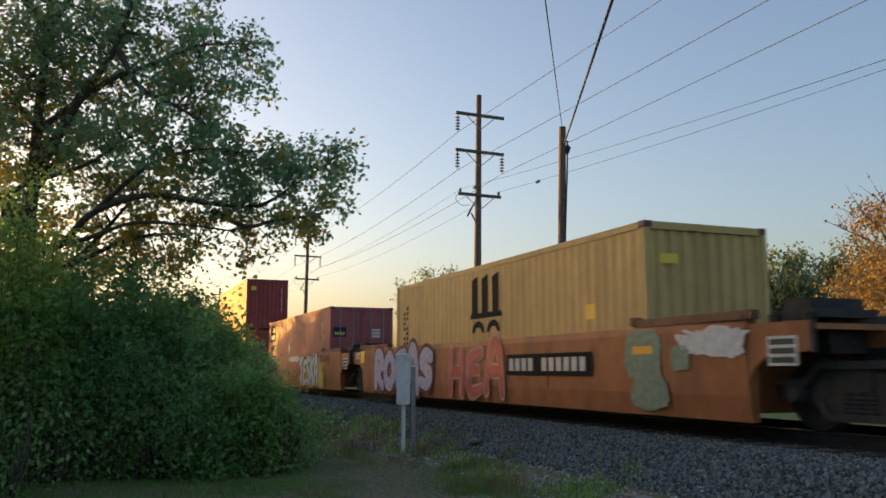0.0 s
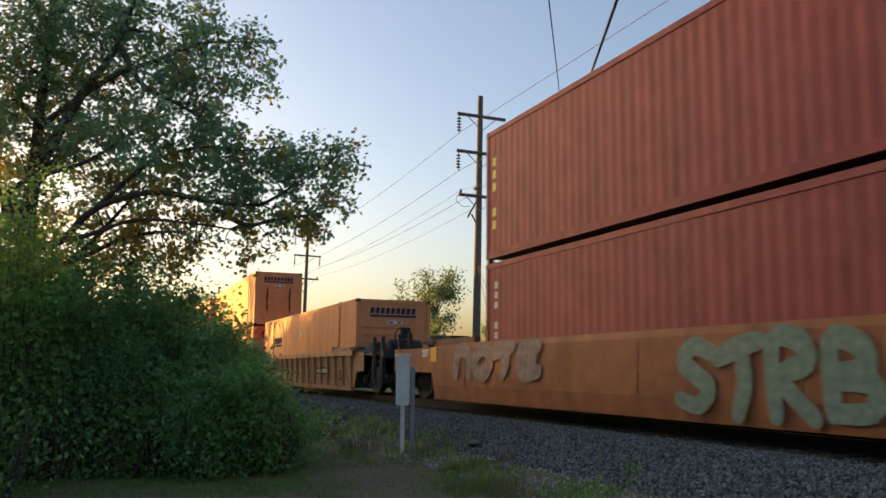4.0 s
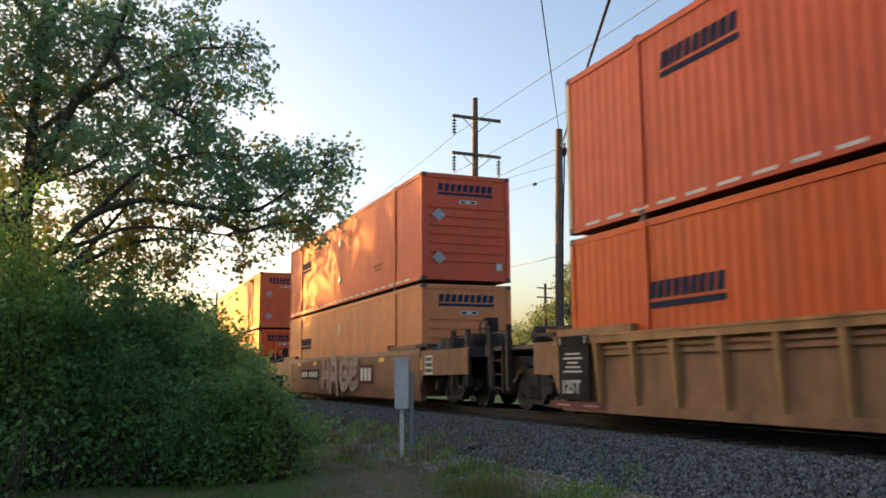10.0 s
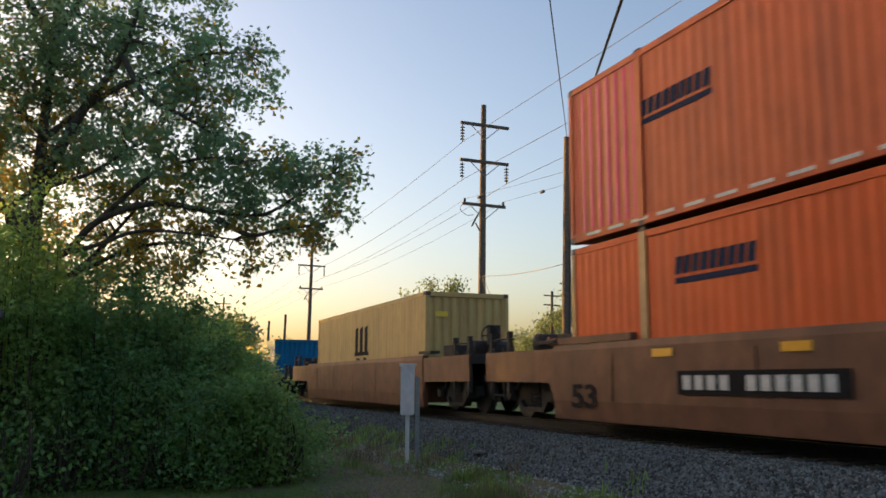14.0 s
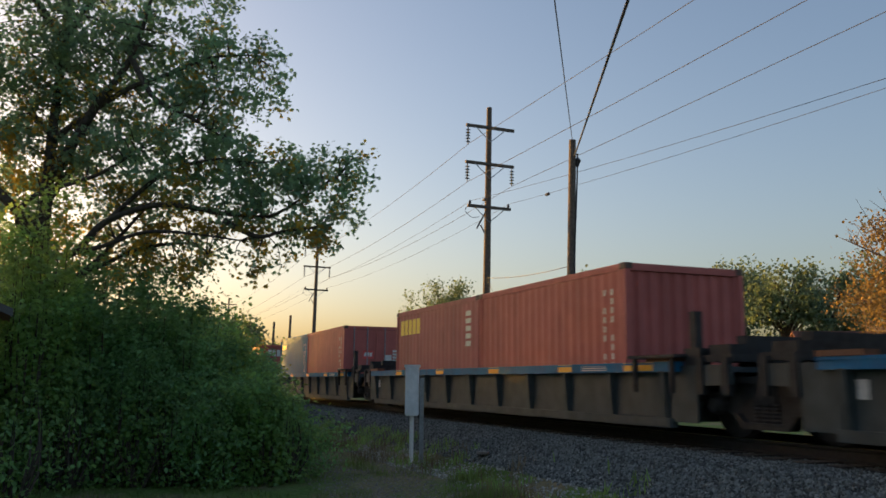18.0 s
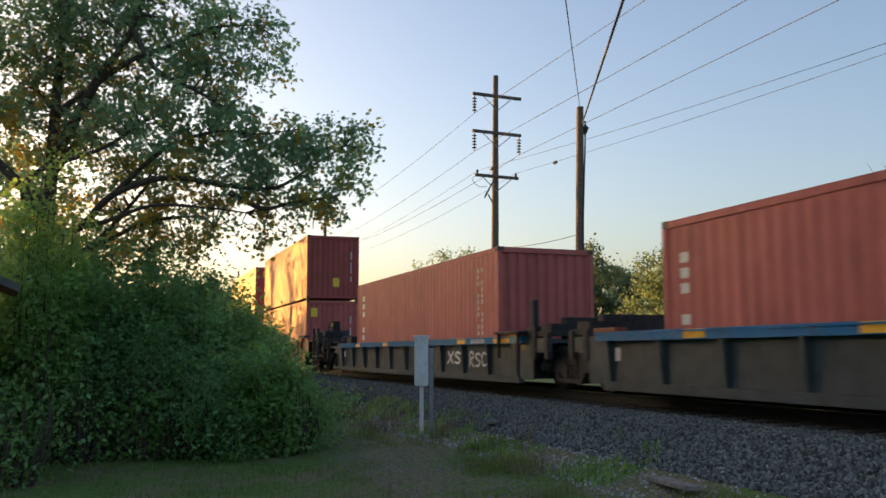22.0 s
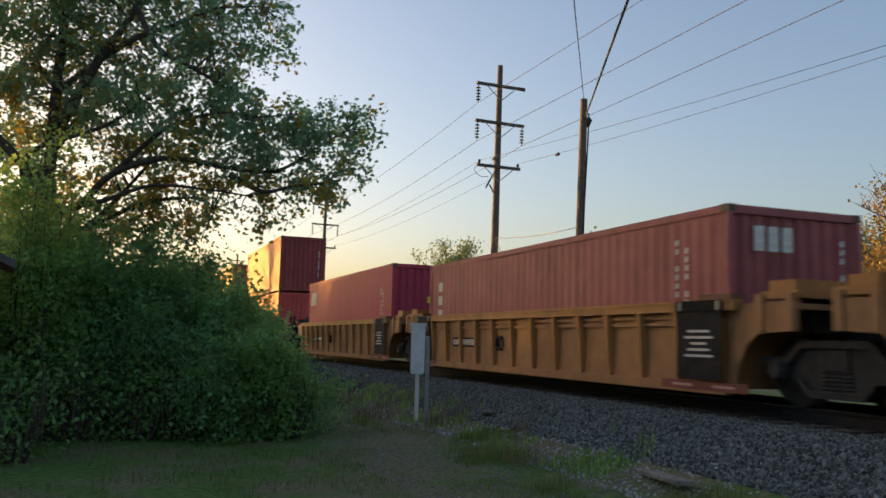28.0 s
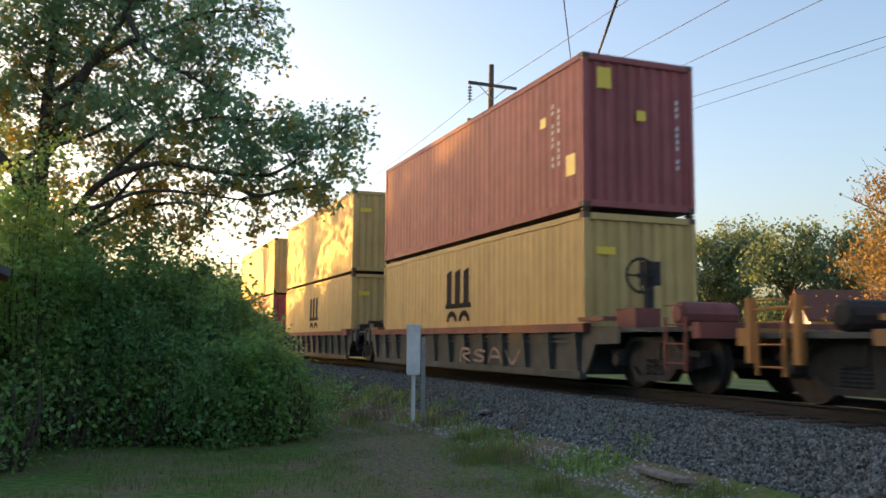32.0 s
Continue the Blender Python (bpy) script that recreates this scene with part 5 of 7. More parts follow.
# long orange boxes
def long_marks(k, mark_x, mark_z, holders=(), tone="dark_mark"):
    letters_bar(k, mark_x, YL, mark_z, 1.75, 0.26, M[tone], 9, "dark letter block of a company mark")
    for x, z in holders:
        diamond(k, x, YL, z, 0.19)
    for z, w in ((0.82, 0.85), (0.70, 0.6)):
        patch(k, "stencil_line", 4.4, z, YL, w, 0.07, M["faint_mark"])
    upright_marks(k, 1.1, YL, 1.6, 2.4, "faint_mark", 8, 0.06, columns=2)


def end_marks(k, z=2.42, light=True, holders=()):
    letters_bar(k, E53, -0.82, z, 1.62, 0.20, M["dark_mark"], 9, "dark letter block of a company mark", face="end")
    if light:
        b = patch(k, "end_bracket", 0, 0, 0, 0.52, 0.09, M["mark"], "small white bracket plate", face="end")
        b.location = (E53 + 0.012, 0.05, z - 0.28)
        for o in (-0.14, 0.14):
            patch(b, "slot", o, 0, -0.004, 0.14, 0.05, M["ink"])
    for y, zz in holders:
        diamond(k, E53 + 0.015, y, zz, 0.19, face="end")
    d = patch(k, "document_box", 0, 0, 0, 0.16, 0.28, M["mark"], "pale document holder", face="end")
    d.location = (E53 + 0.012, 0.95, 0.45)


for k, x, z, hs, eh in ((k3, -5.75, 1.75, [(0.0, 2.08)], [(-0.85, 1.2)]), (k4a, -5.8, 1.7, [(0.0, 2.08)], []), (k4b, -5.85, 1.9, [(0.0, 2.08)], []), (k5a, -5.9, 1.65, [(0.0, 2.08)], [(-0.78, 1.25)]),
                        (k5b, -5.4, 2.15, [], []), (k6a, -5.95, 1.7, [(0.0, 2.1)], [(-0.78, 1.2)]), (k6b, -6.1, 1.8, [(0.0, 2.1), (0.0, 0.85)], [(-0.8, 1.75), (-0.8, 0.6)]), (k7a, -5.2, 2.1, [], []),
                        (k7b, -5.95, 1.75, [(0.0, 2.1), (0.0, 0.85)], [(-0.8, 1.75), (-0.8, 0.6)])):
    long_marks(k, x, z, hs)
    end_marks(k, 2.42, True, eh)
for k in (k4b, k5b):
    for y in (-0.62, 0.62):
        piece("rust_streak", mesh_of(("rust_streak",), lambda bm: blot(bm, 0.11, 1.35, 14, rough=0.35), M["soot"]), k, (E53 + 0.037, y, 1.35), "sooty stain down the ribs", (0, 0, radians(90)))
pinks = mesh_of(("rear_panel",), lambda bm: corrugated(bm, 1.86, 2.6), M["pink"])
piece("rear_panel", pinks, k7b, (-6.12, -1.295 + 0.014, 0.16), "sun-faded red rear side panel")

# brown single cars
board(c6, -4.85, -1.95, 0.6, 0.95, YC)
spray(c6, "HAGE", -1.6, 3.2, 0.2, 1.34, "spray_dust", None, None, seed=15, weight=0.26)
board(c7, -4.9, -1.8, 0.57, 0.90, YC)
for c, x0, x1 in ((c6, 3.3, 4.65), (c7, 2.05, 4.6)):
    b = patch(c, "name_board", (x0 + x1) / 2, 0.76, YC, round(x1 - x0, 2), 0.58, M["soot"], "dark board with pale slab letters as blocks")
    letters_bar(b, -(x1 - x0) * 0.42, -0.0035, -0.19, (x1 - x0) * 0.88, 0.38, M["mark"], 3, under=False, slant=0.0)
for c in (c6, c7):
    for x in (-5.25, -2.6, 0.1, 2.87, 5.5):
        patch(c, "amber_reflector", x, 1.17, YC, 0.5, 0.12, M["reflector"], "amber reflector")
    patch(c, "amber_panel", 8.5, 1.0, -1.462, 0.42, 0.30, M["reflector"], "amber reflective panel")
    fr = patch(c, "label_frame", 9.2, 0.98, -1.462, 0.52, 0.46, M["mark"], "white framed label grid")
    for k in range(3):
        patch(fr, "label_bar", 0, -0.14 + k * 0.14, -0.004, 0.44, 0.09, M["car_grey"])
piece("lettering", fitted("53", 0.8, 0.40, M["ink"], 0.02), c7, (-7.9, YC - 0.002, 0.3), "black length stencil")
line_mark(k8, 1.0, YS)
patch(k8, "warning_sticker", 0, 0, 0, 0.35, 0.14, M["sticker"], face="end").location = (E40, -0.75, 2.3)

# the blue-railed car and its short boxes
for i, c in enumerate(blue_cars):
    for x in (-5.0, -1.8, 1.4, 4.5, 6.8):
        patch(c, "amber_reflector", x, 1.0, -1.481, 0.8 if x > 6 else 0.5, 0.13, M["reflector"], "amber reflector")
    for k in range(3):
        patch(c, "stencil_line", 5.5, 0.96 + 0.035 * k, -1.4815, 0.8, 0.016, M["mark"])
    if i:
        piece("brake_post", mesh_of(("brake_post",), lambda bm: (box(bm, -0.07, 0.07, -0.06, 0.06, 0.5, 1.78), box(bm, -0.16, 0.2, -0.1, 0.1, 1.0, 1.25), box(bm, -0.03, 0.35, -0.03, 0.03, 1.05, 1.1)), M["bogie"]), c, (8.0, -1.28, 0), "dark brake post at the car's end")
        piece("end_platform", mesh_of(("end_platform",), lambda bm: (box(bm, -0.6, 0.6, -0.22, 0.22, 0, 0.05), box(bm, -0.5, -0.44, -0.2, -0.14, -0.5, 0), box(bm, 0.44, 0.5, -0.2, -0.14, -0.5, 0)), M["bogie"]), c, (7.3, -1.38, 1.12))
    patch(c, "stencil_line", -7.2, 0.7, -1.37, 0.16, 0.22, M["mark"])
letters_bar(k9a, -2.6, YS, 2.05, 0.95, 0.2, M["gold_mark"], 5, "yellow letter block", under=False)
line_mark(k9b, 0.75, YS).scale = (0.68, 1, 0.72)
patch(k9b, "warning_sticker", 1.9, 1.1, YS, 0.3, 0.26, M["sticker"])
letters_bar(k10b, -2.65, YS, 1.9, 1.7, 0.42, M["gold_mark"], 5, "yellow letter block", under=False, slant=0.0)
upright_marks(k10b, 2.4, YS, 1.4, 2.3, n=5, w=0.3)
letters_bar(k11b, -2.6, YS, 2.05, 0.95, 0.2, M["gold_mark"], 5, "yellow letter block", under=False)
for k in (k10a, k11a, k11b, k12a, k9a):
    upright_marks(k, 2.35, YS, 0.8, 2.2, n=9, w=0.06, columns=2)
rs = patch(k11a, "red_placard", 0, 0, 0, 0.42, 0.3, M["red"], "red placard with pale blocks", face="end")
rs.location = (E20 + 0.036, -0.3, 1.55)
letters_bar(rs, -0.16, -0.004, -0.06, 0.32, 0.14, M["mark"], 3, under=False)
ws = patch(k11a, "white_placard", 0, 0, 0, 0.28, 0.3, M["mark"], "white placard", face="end")
ws.location = (E20 + 0.036, 0.45, 1.4)
upright_marks(k11a, E20 + 0.036, 0.8, 1.3, 1.75, n=4, w=0.34, face="end")
letters_bar(k12a, E20, -0.75, 1.95, 0.75, 0.36, M["mark"], 3, "white letter block", under=False, slant=0.0, face="end")
upright_marks(k12a, -2.55, YS, 0.9, 2.2, n=3, w=0.28)
upright_marks(k12b, -2.5, YS, 0.7, 2.1, n=6, w=0.2)
upright_marks(k13, -5.3, YS, 0.9, 2.5, n=6, w=0.26)
upright_marks(k13, 4.9, YS, 0.9, 2.5, n=11, w=0.06, columns=2)
spray(blue_cars[4], "xs", 3.6, 4.55, 0.46, 0.78, "spray_white", None, y=-1.49, weight=0.13)
spray(blue_cars[4], "Rsc", 5.0, 6.1, 0.40, 0.76, "spray_white", None, y=-1.49, weight=0.13)

# the golden car and the rest
for i, c in enumerate(gold_cars):
    piece("lettering", fitted("40", 0.5, 0.34, M["ink"], 0.02), c, (-1.45, -1.37, 0.55), "black length stencil")
    board(c, -3.9, -2.5, 0.62, 0.84, -1.37)
for x0, x1, z0, z1, tx in ((1.3, 2.25, 0.58, 0.95, "ns"), (4.5, 5.3, 0.45, 0.95, "Rz")):
    spray(gold_cars[1], tx, x0, x1, z0, z1, "spray_white", None, y=-1.485, weight=0.13)
for k in (c3, c4, c5):
    piece("lettering", fitted("53", 0.5, 0.34, M["ink"], 0.02), k, (6.65, -1.37, 0.42), "black length stencil")
    board(k, 3.6, 5.3, 0.62, 0.86, -1.42)
for k, ys in ((k14a, (-0.85, 2.35)), (k14b, (0.15, 0.75)), (k15b, (-0.6, 2.45)), (k20b, (-0.75, 2.45))):
    s = patch(k, "warning_sticker", 0, 0, 0, 0.3, 0.4, M["sticker"], "yellow warning sticker", face="end")
    s.location = (E40, ys[0], ys[1])
for k in (k14a, k14b, k15a, k15b, k20b, k18, k19b, k17):
    upright_marks(k, 4.9, YS, 0.9, 2.2, n=10, w=0.06, columns=2)
    upright_marks(k, E40, 0.85, 0.8, 2.2, n=11, w=0.06, face="end")
for k in (k15b, k20b):
    patch(k, "warning_sticker", 5.6, 0.85, YS, 0.35, 0.4, M["sticker"], "yellow warning sticker")
    patch(k, "warning_sticker", 4.5, 1.9, YS, 0.24, 0.2, M["sticker"])
for k in (k15a, k20b, k14a, k18):
    w = patch(k, "warning_sign", 0, 0, 0, 0.2, 0.2, M["sticker"], face="end")
    w.location = (E40, 0.05, 1.8)
pl = patch(k15a, "placard", -5.0, 2.2, YS, 0.9, 0.62, M["mark"], "white placard with dark blue and yellow bands")
patch(pl, "stripe", 0, 0.05, -0.0035, 0.7, 0.36, M["dark_mark"])
patch(pl, "stripe", 0, 0.12, -0.007, 0.6, 0.08, M["gold_mark"])
line_mark(k16, 1.0, YS)
upright_marks(k16, -5.25, YS, 1.25, 2.4, "ink", 8, 0.12, columns=2)
letters_bar(k17, E40, -0.75, 1.95, 0.75, 0.36, M["mark"], 3, "white letter block", under=False, slant=0.0, face="end")
upright_marks(k17, -5.3, YS, 1.1, 2.15, n=3, w=0.28)
for k, z in ((k18, 1.9), (k19a, 1.9)):
    letters_bar(k, -5.65, YS, z, 0.95, 0.55, M["mark"], 3, "white letter block", under=False)
upright_marks(k19a, 4.78, YS, 1.45, 2.4, "spray_pink", n=5, w=0.17, columns=3)
board(c19, -5.7, -3.8, 0.40, 0.62, -1.42)
fr = patch(c19, "label_frame", 3.0, 0.5, -1.41, 0.42, 0.34, M["mark"], "white framed label grid")
for k in range(2):
    patch(fr, "label_bar", 0, -0.08 + k * 0.16, -0.004, 0.36, 0.11, M["car_gold"])
spray(last_cars[0], "rsAV", 0.75, 4.1, 0.3, 0.6, "spray_dust", None, y=-1.49, weight=0.07)
for k in (k20a, k21a):
    line_mark(k, 1.0, YS)
for k in (k20a, k21a, k21b):
    patch(k, "warning_sticker", 0, 0, 0, 0.4, 0.14, M["sticker"], face="end").location = (E40, -0.75, 2.2)


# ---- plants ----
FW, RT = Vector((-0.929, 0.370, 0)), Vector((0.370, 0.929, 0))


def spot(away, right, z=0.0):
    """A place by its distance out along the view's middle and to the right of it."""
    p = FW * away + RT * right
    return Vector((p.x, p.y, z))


def polar(az, dist, z=0.0):
    return Vector((dist * math.cos(radians(az)), dist * math.sin(radians(az)), z))


LEAF = np.array([(0, 0, 0), (0.28, 0.30, 0.05), (0.50, 0.52, 0.0), (0.10, 0.62, 0.02), (0, 1.0, -0.08), (-0.10, 0.62, 0.02), (-0.50, 0.52, 0.0), (-0.28, 0.30, 0.05)])
LEAF_FACES = [(0, 1, 3, 5), (1, 2, 3), (0, 5, 7), (5, 6, 7), (3, 4, 5)]
BLADE = np.array([(-0.5, 0, 0), (0.5, 0, 0), (0.3, 0.6, 0.1), (0, 1.0, 0.3), (-0.3, 0.6, 0.1)])
OVAL = np.array([(0, 0, 0), (0.3, 0.35, 0.04), (0.22, 0.75, 0.0), (0, 1.0, -0.06), (-0.22, 0.75, 0.0), (-0.3, 0.35, 0.04)])
OVAL_FACES = [(0, 1, 2, 3), (0, 3, 4, 5)]


def leaf_mesh(name, centres, size, material, shape=LEAF, faces=LEAF_FACES, droop=0.5, seed=1, width=1.0, upright=False, spread=0.7):
    """Many single leaves in one mesh, each turned its own way."""
    g = np.random.default_rng(seed)
    c = np.asarray(centres, float)
    n = len(c)
    yaw = g.random(n) * 6.283
    pitch = (g.normal(1.25, 0.25, n) if upright else g.normal(-droop, spread, n))
    roll = g.normal(0, 0.6, n)
    s = size * (0.6 + 0.8 * g.random(n))
    v = shape[None] * s[:, None, None] * np.array([width, 1, 1])
    x, y, z = v[..., 0], v[..., 1], v[..., 2]
    cr, sr = np.cos(roll)[:, None], np.sin(roll)[:, None]
    x, z = x * cr + z * sr, -x * sr + z * cr
    cp, sp = np.cos(pitch)[:, None], np.sin(pitch)[:, None]
    y, z = y * cp - z * sp, y * sp + z * cp
    cy, sy = np.cos(yaw)[:, None], np.sin(yaw)[:, None]
    x, y = x * cy - y * sy, x * sy + y * cy
    v = np.stack([x, y, z], -1) + c[:, None, :]
    k = len(shape)
    offs = np.arange(n) * k
    fl = []
    for f in faces:
        fl += (np.array(f)[None] + offs[:, None]).tolist()
    me = bpy.data.meshes.new(name)
    me.from_pydata(v.reshape(-1, 3).tolist(), [], fl)
    me.materials.append(material)
    return me


def smooth_line(pts, steps=5):
    out = []
    p = [Vector(q) for q in pts]
    for i in range(len(p) - 1):
        a, b, c, d = p[max(i - 1, 0)], p[i], p[i + 1], p[min(i + 2, len(p) - 1)]
        for k in range(steps):
            t = k / steps
            out.append(0.5 * ((2 * b) + (c - a) * t + (2 * a - 5 * b + 4 * c - d) * t * t + (3 * b - a - 3 * c + d) * t ** 3))
    out.append(p[-1])
    return out


MAPLE = np.array([(0, 0, 0), (0.22, 0.10, 0.02), (0.56, 0.22, -0.05), (0.30, 0.40, 0.03), (0.46, 0.78, -0.04), (0.15, 0.62, 0.02), (0, 1.05, -0.10),
                  (-0.15, 0.62, 0.02), (-0.46, 0.78, -0.04), (-0.30, 0.40, 0.03), (-0.56, 0.22, -0.05), (-0.22, 0.10, 0.02)])
MAPLE_FACES = [(0, 1, 3, 5, 7, 9, 11), (1, 2, 3), (3, 4, 5), (5, 6, 7), (7, 8, 9), (9, 10, 11)]

# limbs of the maple: thickness at foot and tip, then points along, up (hundredths of a metre) and away
STEM_LIMBS = [
    (0.15, 0.05, [(-11, 58, 0), (-32, 329, 0), (-33, 465, 0), (-36, 617, 0.1), (-38, 797, 0.3), (-44, 981, 0.4)]),
    (0.11, 0.02, [(-26, 510, 0), (50, 625, -0.3), (126, 718, -0.6), (166, 833, -0.8)]),
    (0.10, 0.03, [(-36, 409, 0), (-130, 503, -0.3), (-224, 599, -0.5), (-317, 718, -0.6)]),
    (0.09, 0.03, [(-32, 771, 0.2), (-125, 903, 0.2), (-200, 960, 0.3)]),
    (0.06, 0.015, [(-40, 760, 0.3), (30, 830, -0.3), (130, 870, -0.6), (220, 880, -0.6)]),
]
LONG_LIMBS = [
    (0.075, 0.012, [(-33, 369, 0), (36, 372, -0.3), (103, 423, -0.6), (208, 447, -0.9), (318, 430, -1.0), (394, 425, -1.1), (459, 461, -1.2), (510, 491, -1.3)]),
    (0.06, 0.012, [(-31, 583, 0), (104, 660, -0.4), (200, 690, -0.6), (270, 715, -0.7), (350, 715, -0.8)]),
    (0.05, 0.012, [(31, 374, -0.2), (96, 379, -0.6), (183, 400, -0.9), (270, 395, -1.0), (345, 385, -1.0)]),
    (0.045, 0.01, [(103, 423, -0.6), (205, 499, -0.9), (295, 523, -1.0), (360, 515, -1.1), (410, 520, -1.1)]),
    (0.05, 0.012, [(318, 417, -1.1), (376, 389, -1.2), (422, 398, -1.2), (480, 405, -1.2)]),
]
INNER_LIMBS = [
    (0.08, 0.02, [(-39, 472, 0.1), (-9, 575, 0.9), (59, 628, 1.4), (128, 660, 1.6)]),
    (0.07, 0.015, [(-37, 596, 0.1), (-100, 657, 0.6), (-62, 731, 1.0), (42, 760, 1.2)]),
    (0.06, 0.015, [(126, 718, -0.6), (183, 633, -0.9), (248, 597, -1.0), (306, 563, -1.0)]),
    (0.07, 0.02, [(-34, 389, 0), (-49, 418, -0.6), (-20, 460, -0.8), (90, 500, -0.8), (150, 545, -0.7)]),
    (0.07, 0.02, [(-33, 300, 0), (20, 352, 0.6), (75, 430, 0.9), (120, 480, 0.8)]),
    (0.06, 0.015, [(-33, 310, 0), (20, 352, 0.7), (105, 400, 1.0), (200, 410, 0.9), (250, 385, 0.5)]),
]
# sprays of leaves that the limbs carry: along, up, away, half width, half height, fullness
TOP_SPRAYS = [(-0.10, 7.60, 0, 1.27, 0.83, 1.0), (1.27, 7.55, 0, 1.18, 0.74, 1.0), (2.70, 7.30, -0.5, 0.71, 0.57, 0.7), (3.67, 6.95, -0.8, 0.51, 0.39, 0.45),
              (3.76, 6.36, -0.9, 0.37, 0.35, 0.35), (-1.37, 7.21, 0, 1.08, 1.08, 0.8), (0.20, 8.73, 0, 1.96, 0.69, 0.7), (2.35, 8.44, -0.3, 1.15, 0.48, 0.6)]
MIDDLE_SPRAYS = [(2.68, 6.46, -0.6, 0.85, 0.56, 1.0), (1.16, 6.62, 0.3, 1.05, 0.65, 0.8), (-0.24, 6.52, 0.3, 1.05, 0.80, 1.0), (-0.15, 5.54, 0, 0.83, 0.54, 0.8),
                 (1.37, 5.50, -0.5, 0.85, 0.47, 1.0), (2.60, 5.56, -0.8, 0.79, 0.51, 1.0), (3.32, 5.16, -0.9, 0.55, 0.41, 0.7), (-1.48, 5.59, 0.2, 0.99, 0.89, 0.8)]
LOW_SPRAYS = [(2.35, 4.82, -0.6, 0.80, 0.45, 1.0), (1.15, 4.90, 0.2, 0.70, 0.45, 0.9), (3.51, 4.61, -0.9, 0.69, 0.44, 0.95), (4.01, 5.25, -1.1, 0.35, 0.31, 0.55),
              (4.42, 4.84, -1.1, 0.59, 0.44, 0.9), (5.16, 5.00, -1.3, 0.45, 0.36, 0.75), (4.99, 4.39, -1.3, 0.43, 0.40, 0.7), (4.33, 4.27, -1.1, 0.64, 0.38, 0.75), (-0.74, 4.86, 0.5, 0.56, 0.56, 0.7)]
HANGING_SPRAYS = [(1.64, 4.36, 0.8, 0.72, 0.41, 0.55), (2.93, 4.12, -0.3, 0.53, 0.38, 0.5), (3.74, 3.94, -0.9, 0.51, 0.35, 0.5), (4.80, 3.89, -1.2, 0.41, 0.20, 0.4),
                  (3.90, 3.46, -1.0, 0.29, 0.26, 0.25), (2.51, 3.67, 0.3, 0.45, 0.36, 0.4), (1.15, 4.03, 1.0, 0.47, 0.38, 0.45), (0.06, 4.87, 1.0, 0.52, 0.42, 0.5),
                  (-0.15, 4.25, 1.6, 0.7, 0.5, 0.6), (0.75, 4.2, 1.5, 0.6, 0.45, 0.6), (-0.9, 4.0, 0.8, 0.6, 0.5, 0.7), (0.4, 3.75, 2.0, 0.8, 0.4, 0.6), (1.9, 3.75, 1.2, 0.5, 0.4, 0.5)]


def maple():
    """The big tree: trunk, long limbs, twigs and single lobed leaves in loose clusters."""
    g = random.Random(11)
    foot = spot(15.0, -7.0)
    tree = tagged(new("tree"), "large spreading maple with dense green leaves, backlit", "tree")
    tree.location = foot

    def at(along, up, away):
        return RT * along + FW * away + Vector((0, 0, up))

    bm = bmesh.new()
    twigs = bmesh.new()
    bones = []
    for r0, r1, line in STEM_LIMBS + LONG_LIMBS + INNER_LIMBS:
        pts = smooth_line([at(p[0] / 100, p[1] / 100, p[2]) for p in line])
        n = len(pts)
        tube(bm, pts, [r0 + (r1 - r0) * i / (n - 1) for i in range(n)], 8)
        bones += pts[n // 4:]
    reach = np.array([b[:] for b in bones])
    green, gold = [], []
    for level, sprays in enumerate((TOP_SPRAYS, MIDDLE_SPRAYS, LOW_SPRAYS, HANGING_SPRAYS)):
        for along, up, away, rx, rz, full in sprays:
            deep = 0.45 + 0.6 * rx
            want = int((64, 70, 70, 62)[level] * full * (rx * rz / 0.45) ** 0.9) + 5
            made = 0
            for _ in range(want * 8):
                if made >= want:
                    break
                d = Vector((g.gauss(0, 0.56), g.gauss(0, 0.5), g.gauss(0, 0.56)))
                if d.length > 1.25:
                    continue
                p = at(along + d.x * rx, up + d.z * rz, away + d.y * deep)
                # leaves hang in tufts with sky between them
                if noise.noise(p * 2.3) + 0.5 * noise.noise(p * 5.1) < 0.12 - 0.34 * full:
                    continue
                made += 1
                near = reach - np.array(p)
                k = int((near ** 2).sum(1).argmin())
                root = bones[k]
                gap = (p - root).length
                if 0.15 < gap < 1.3 and g.random() < 0.4:
                    bend = root.lerp(p, 0.55) + Vector((g.gauss(0, 0.06), g.gauss(0, 0.06), 0.10 * gap))
                    tube(twigs, [root, bend, p], [0.014, 0.009, 0.003], 4)
                # share of leaves painted gold for backlight, greatest low down and inside
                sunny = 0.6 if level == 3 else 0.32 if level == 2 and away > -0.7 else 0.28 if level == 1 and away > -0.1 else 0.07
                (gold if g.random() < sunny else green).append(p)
    part("trunk", bm, M["bark"], tree, smooth=True)
    tagged(part("brushwood", twigs, M["bark"], tree), kind="stuff")
    ng = np.random.default_rng(5)
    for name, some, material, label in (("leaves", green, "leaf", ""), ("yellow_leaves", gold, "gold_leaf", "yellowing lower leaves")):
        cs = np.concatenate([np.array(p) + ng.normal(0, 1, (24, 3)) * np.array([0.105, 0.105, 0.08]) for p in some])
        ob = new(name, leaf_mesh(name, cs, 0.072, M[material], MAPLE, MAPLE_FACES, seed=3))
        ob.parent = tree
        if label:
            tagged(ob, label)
    return tree


maple()


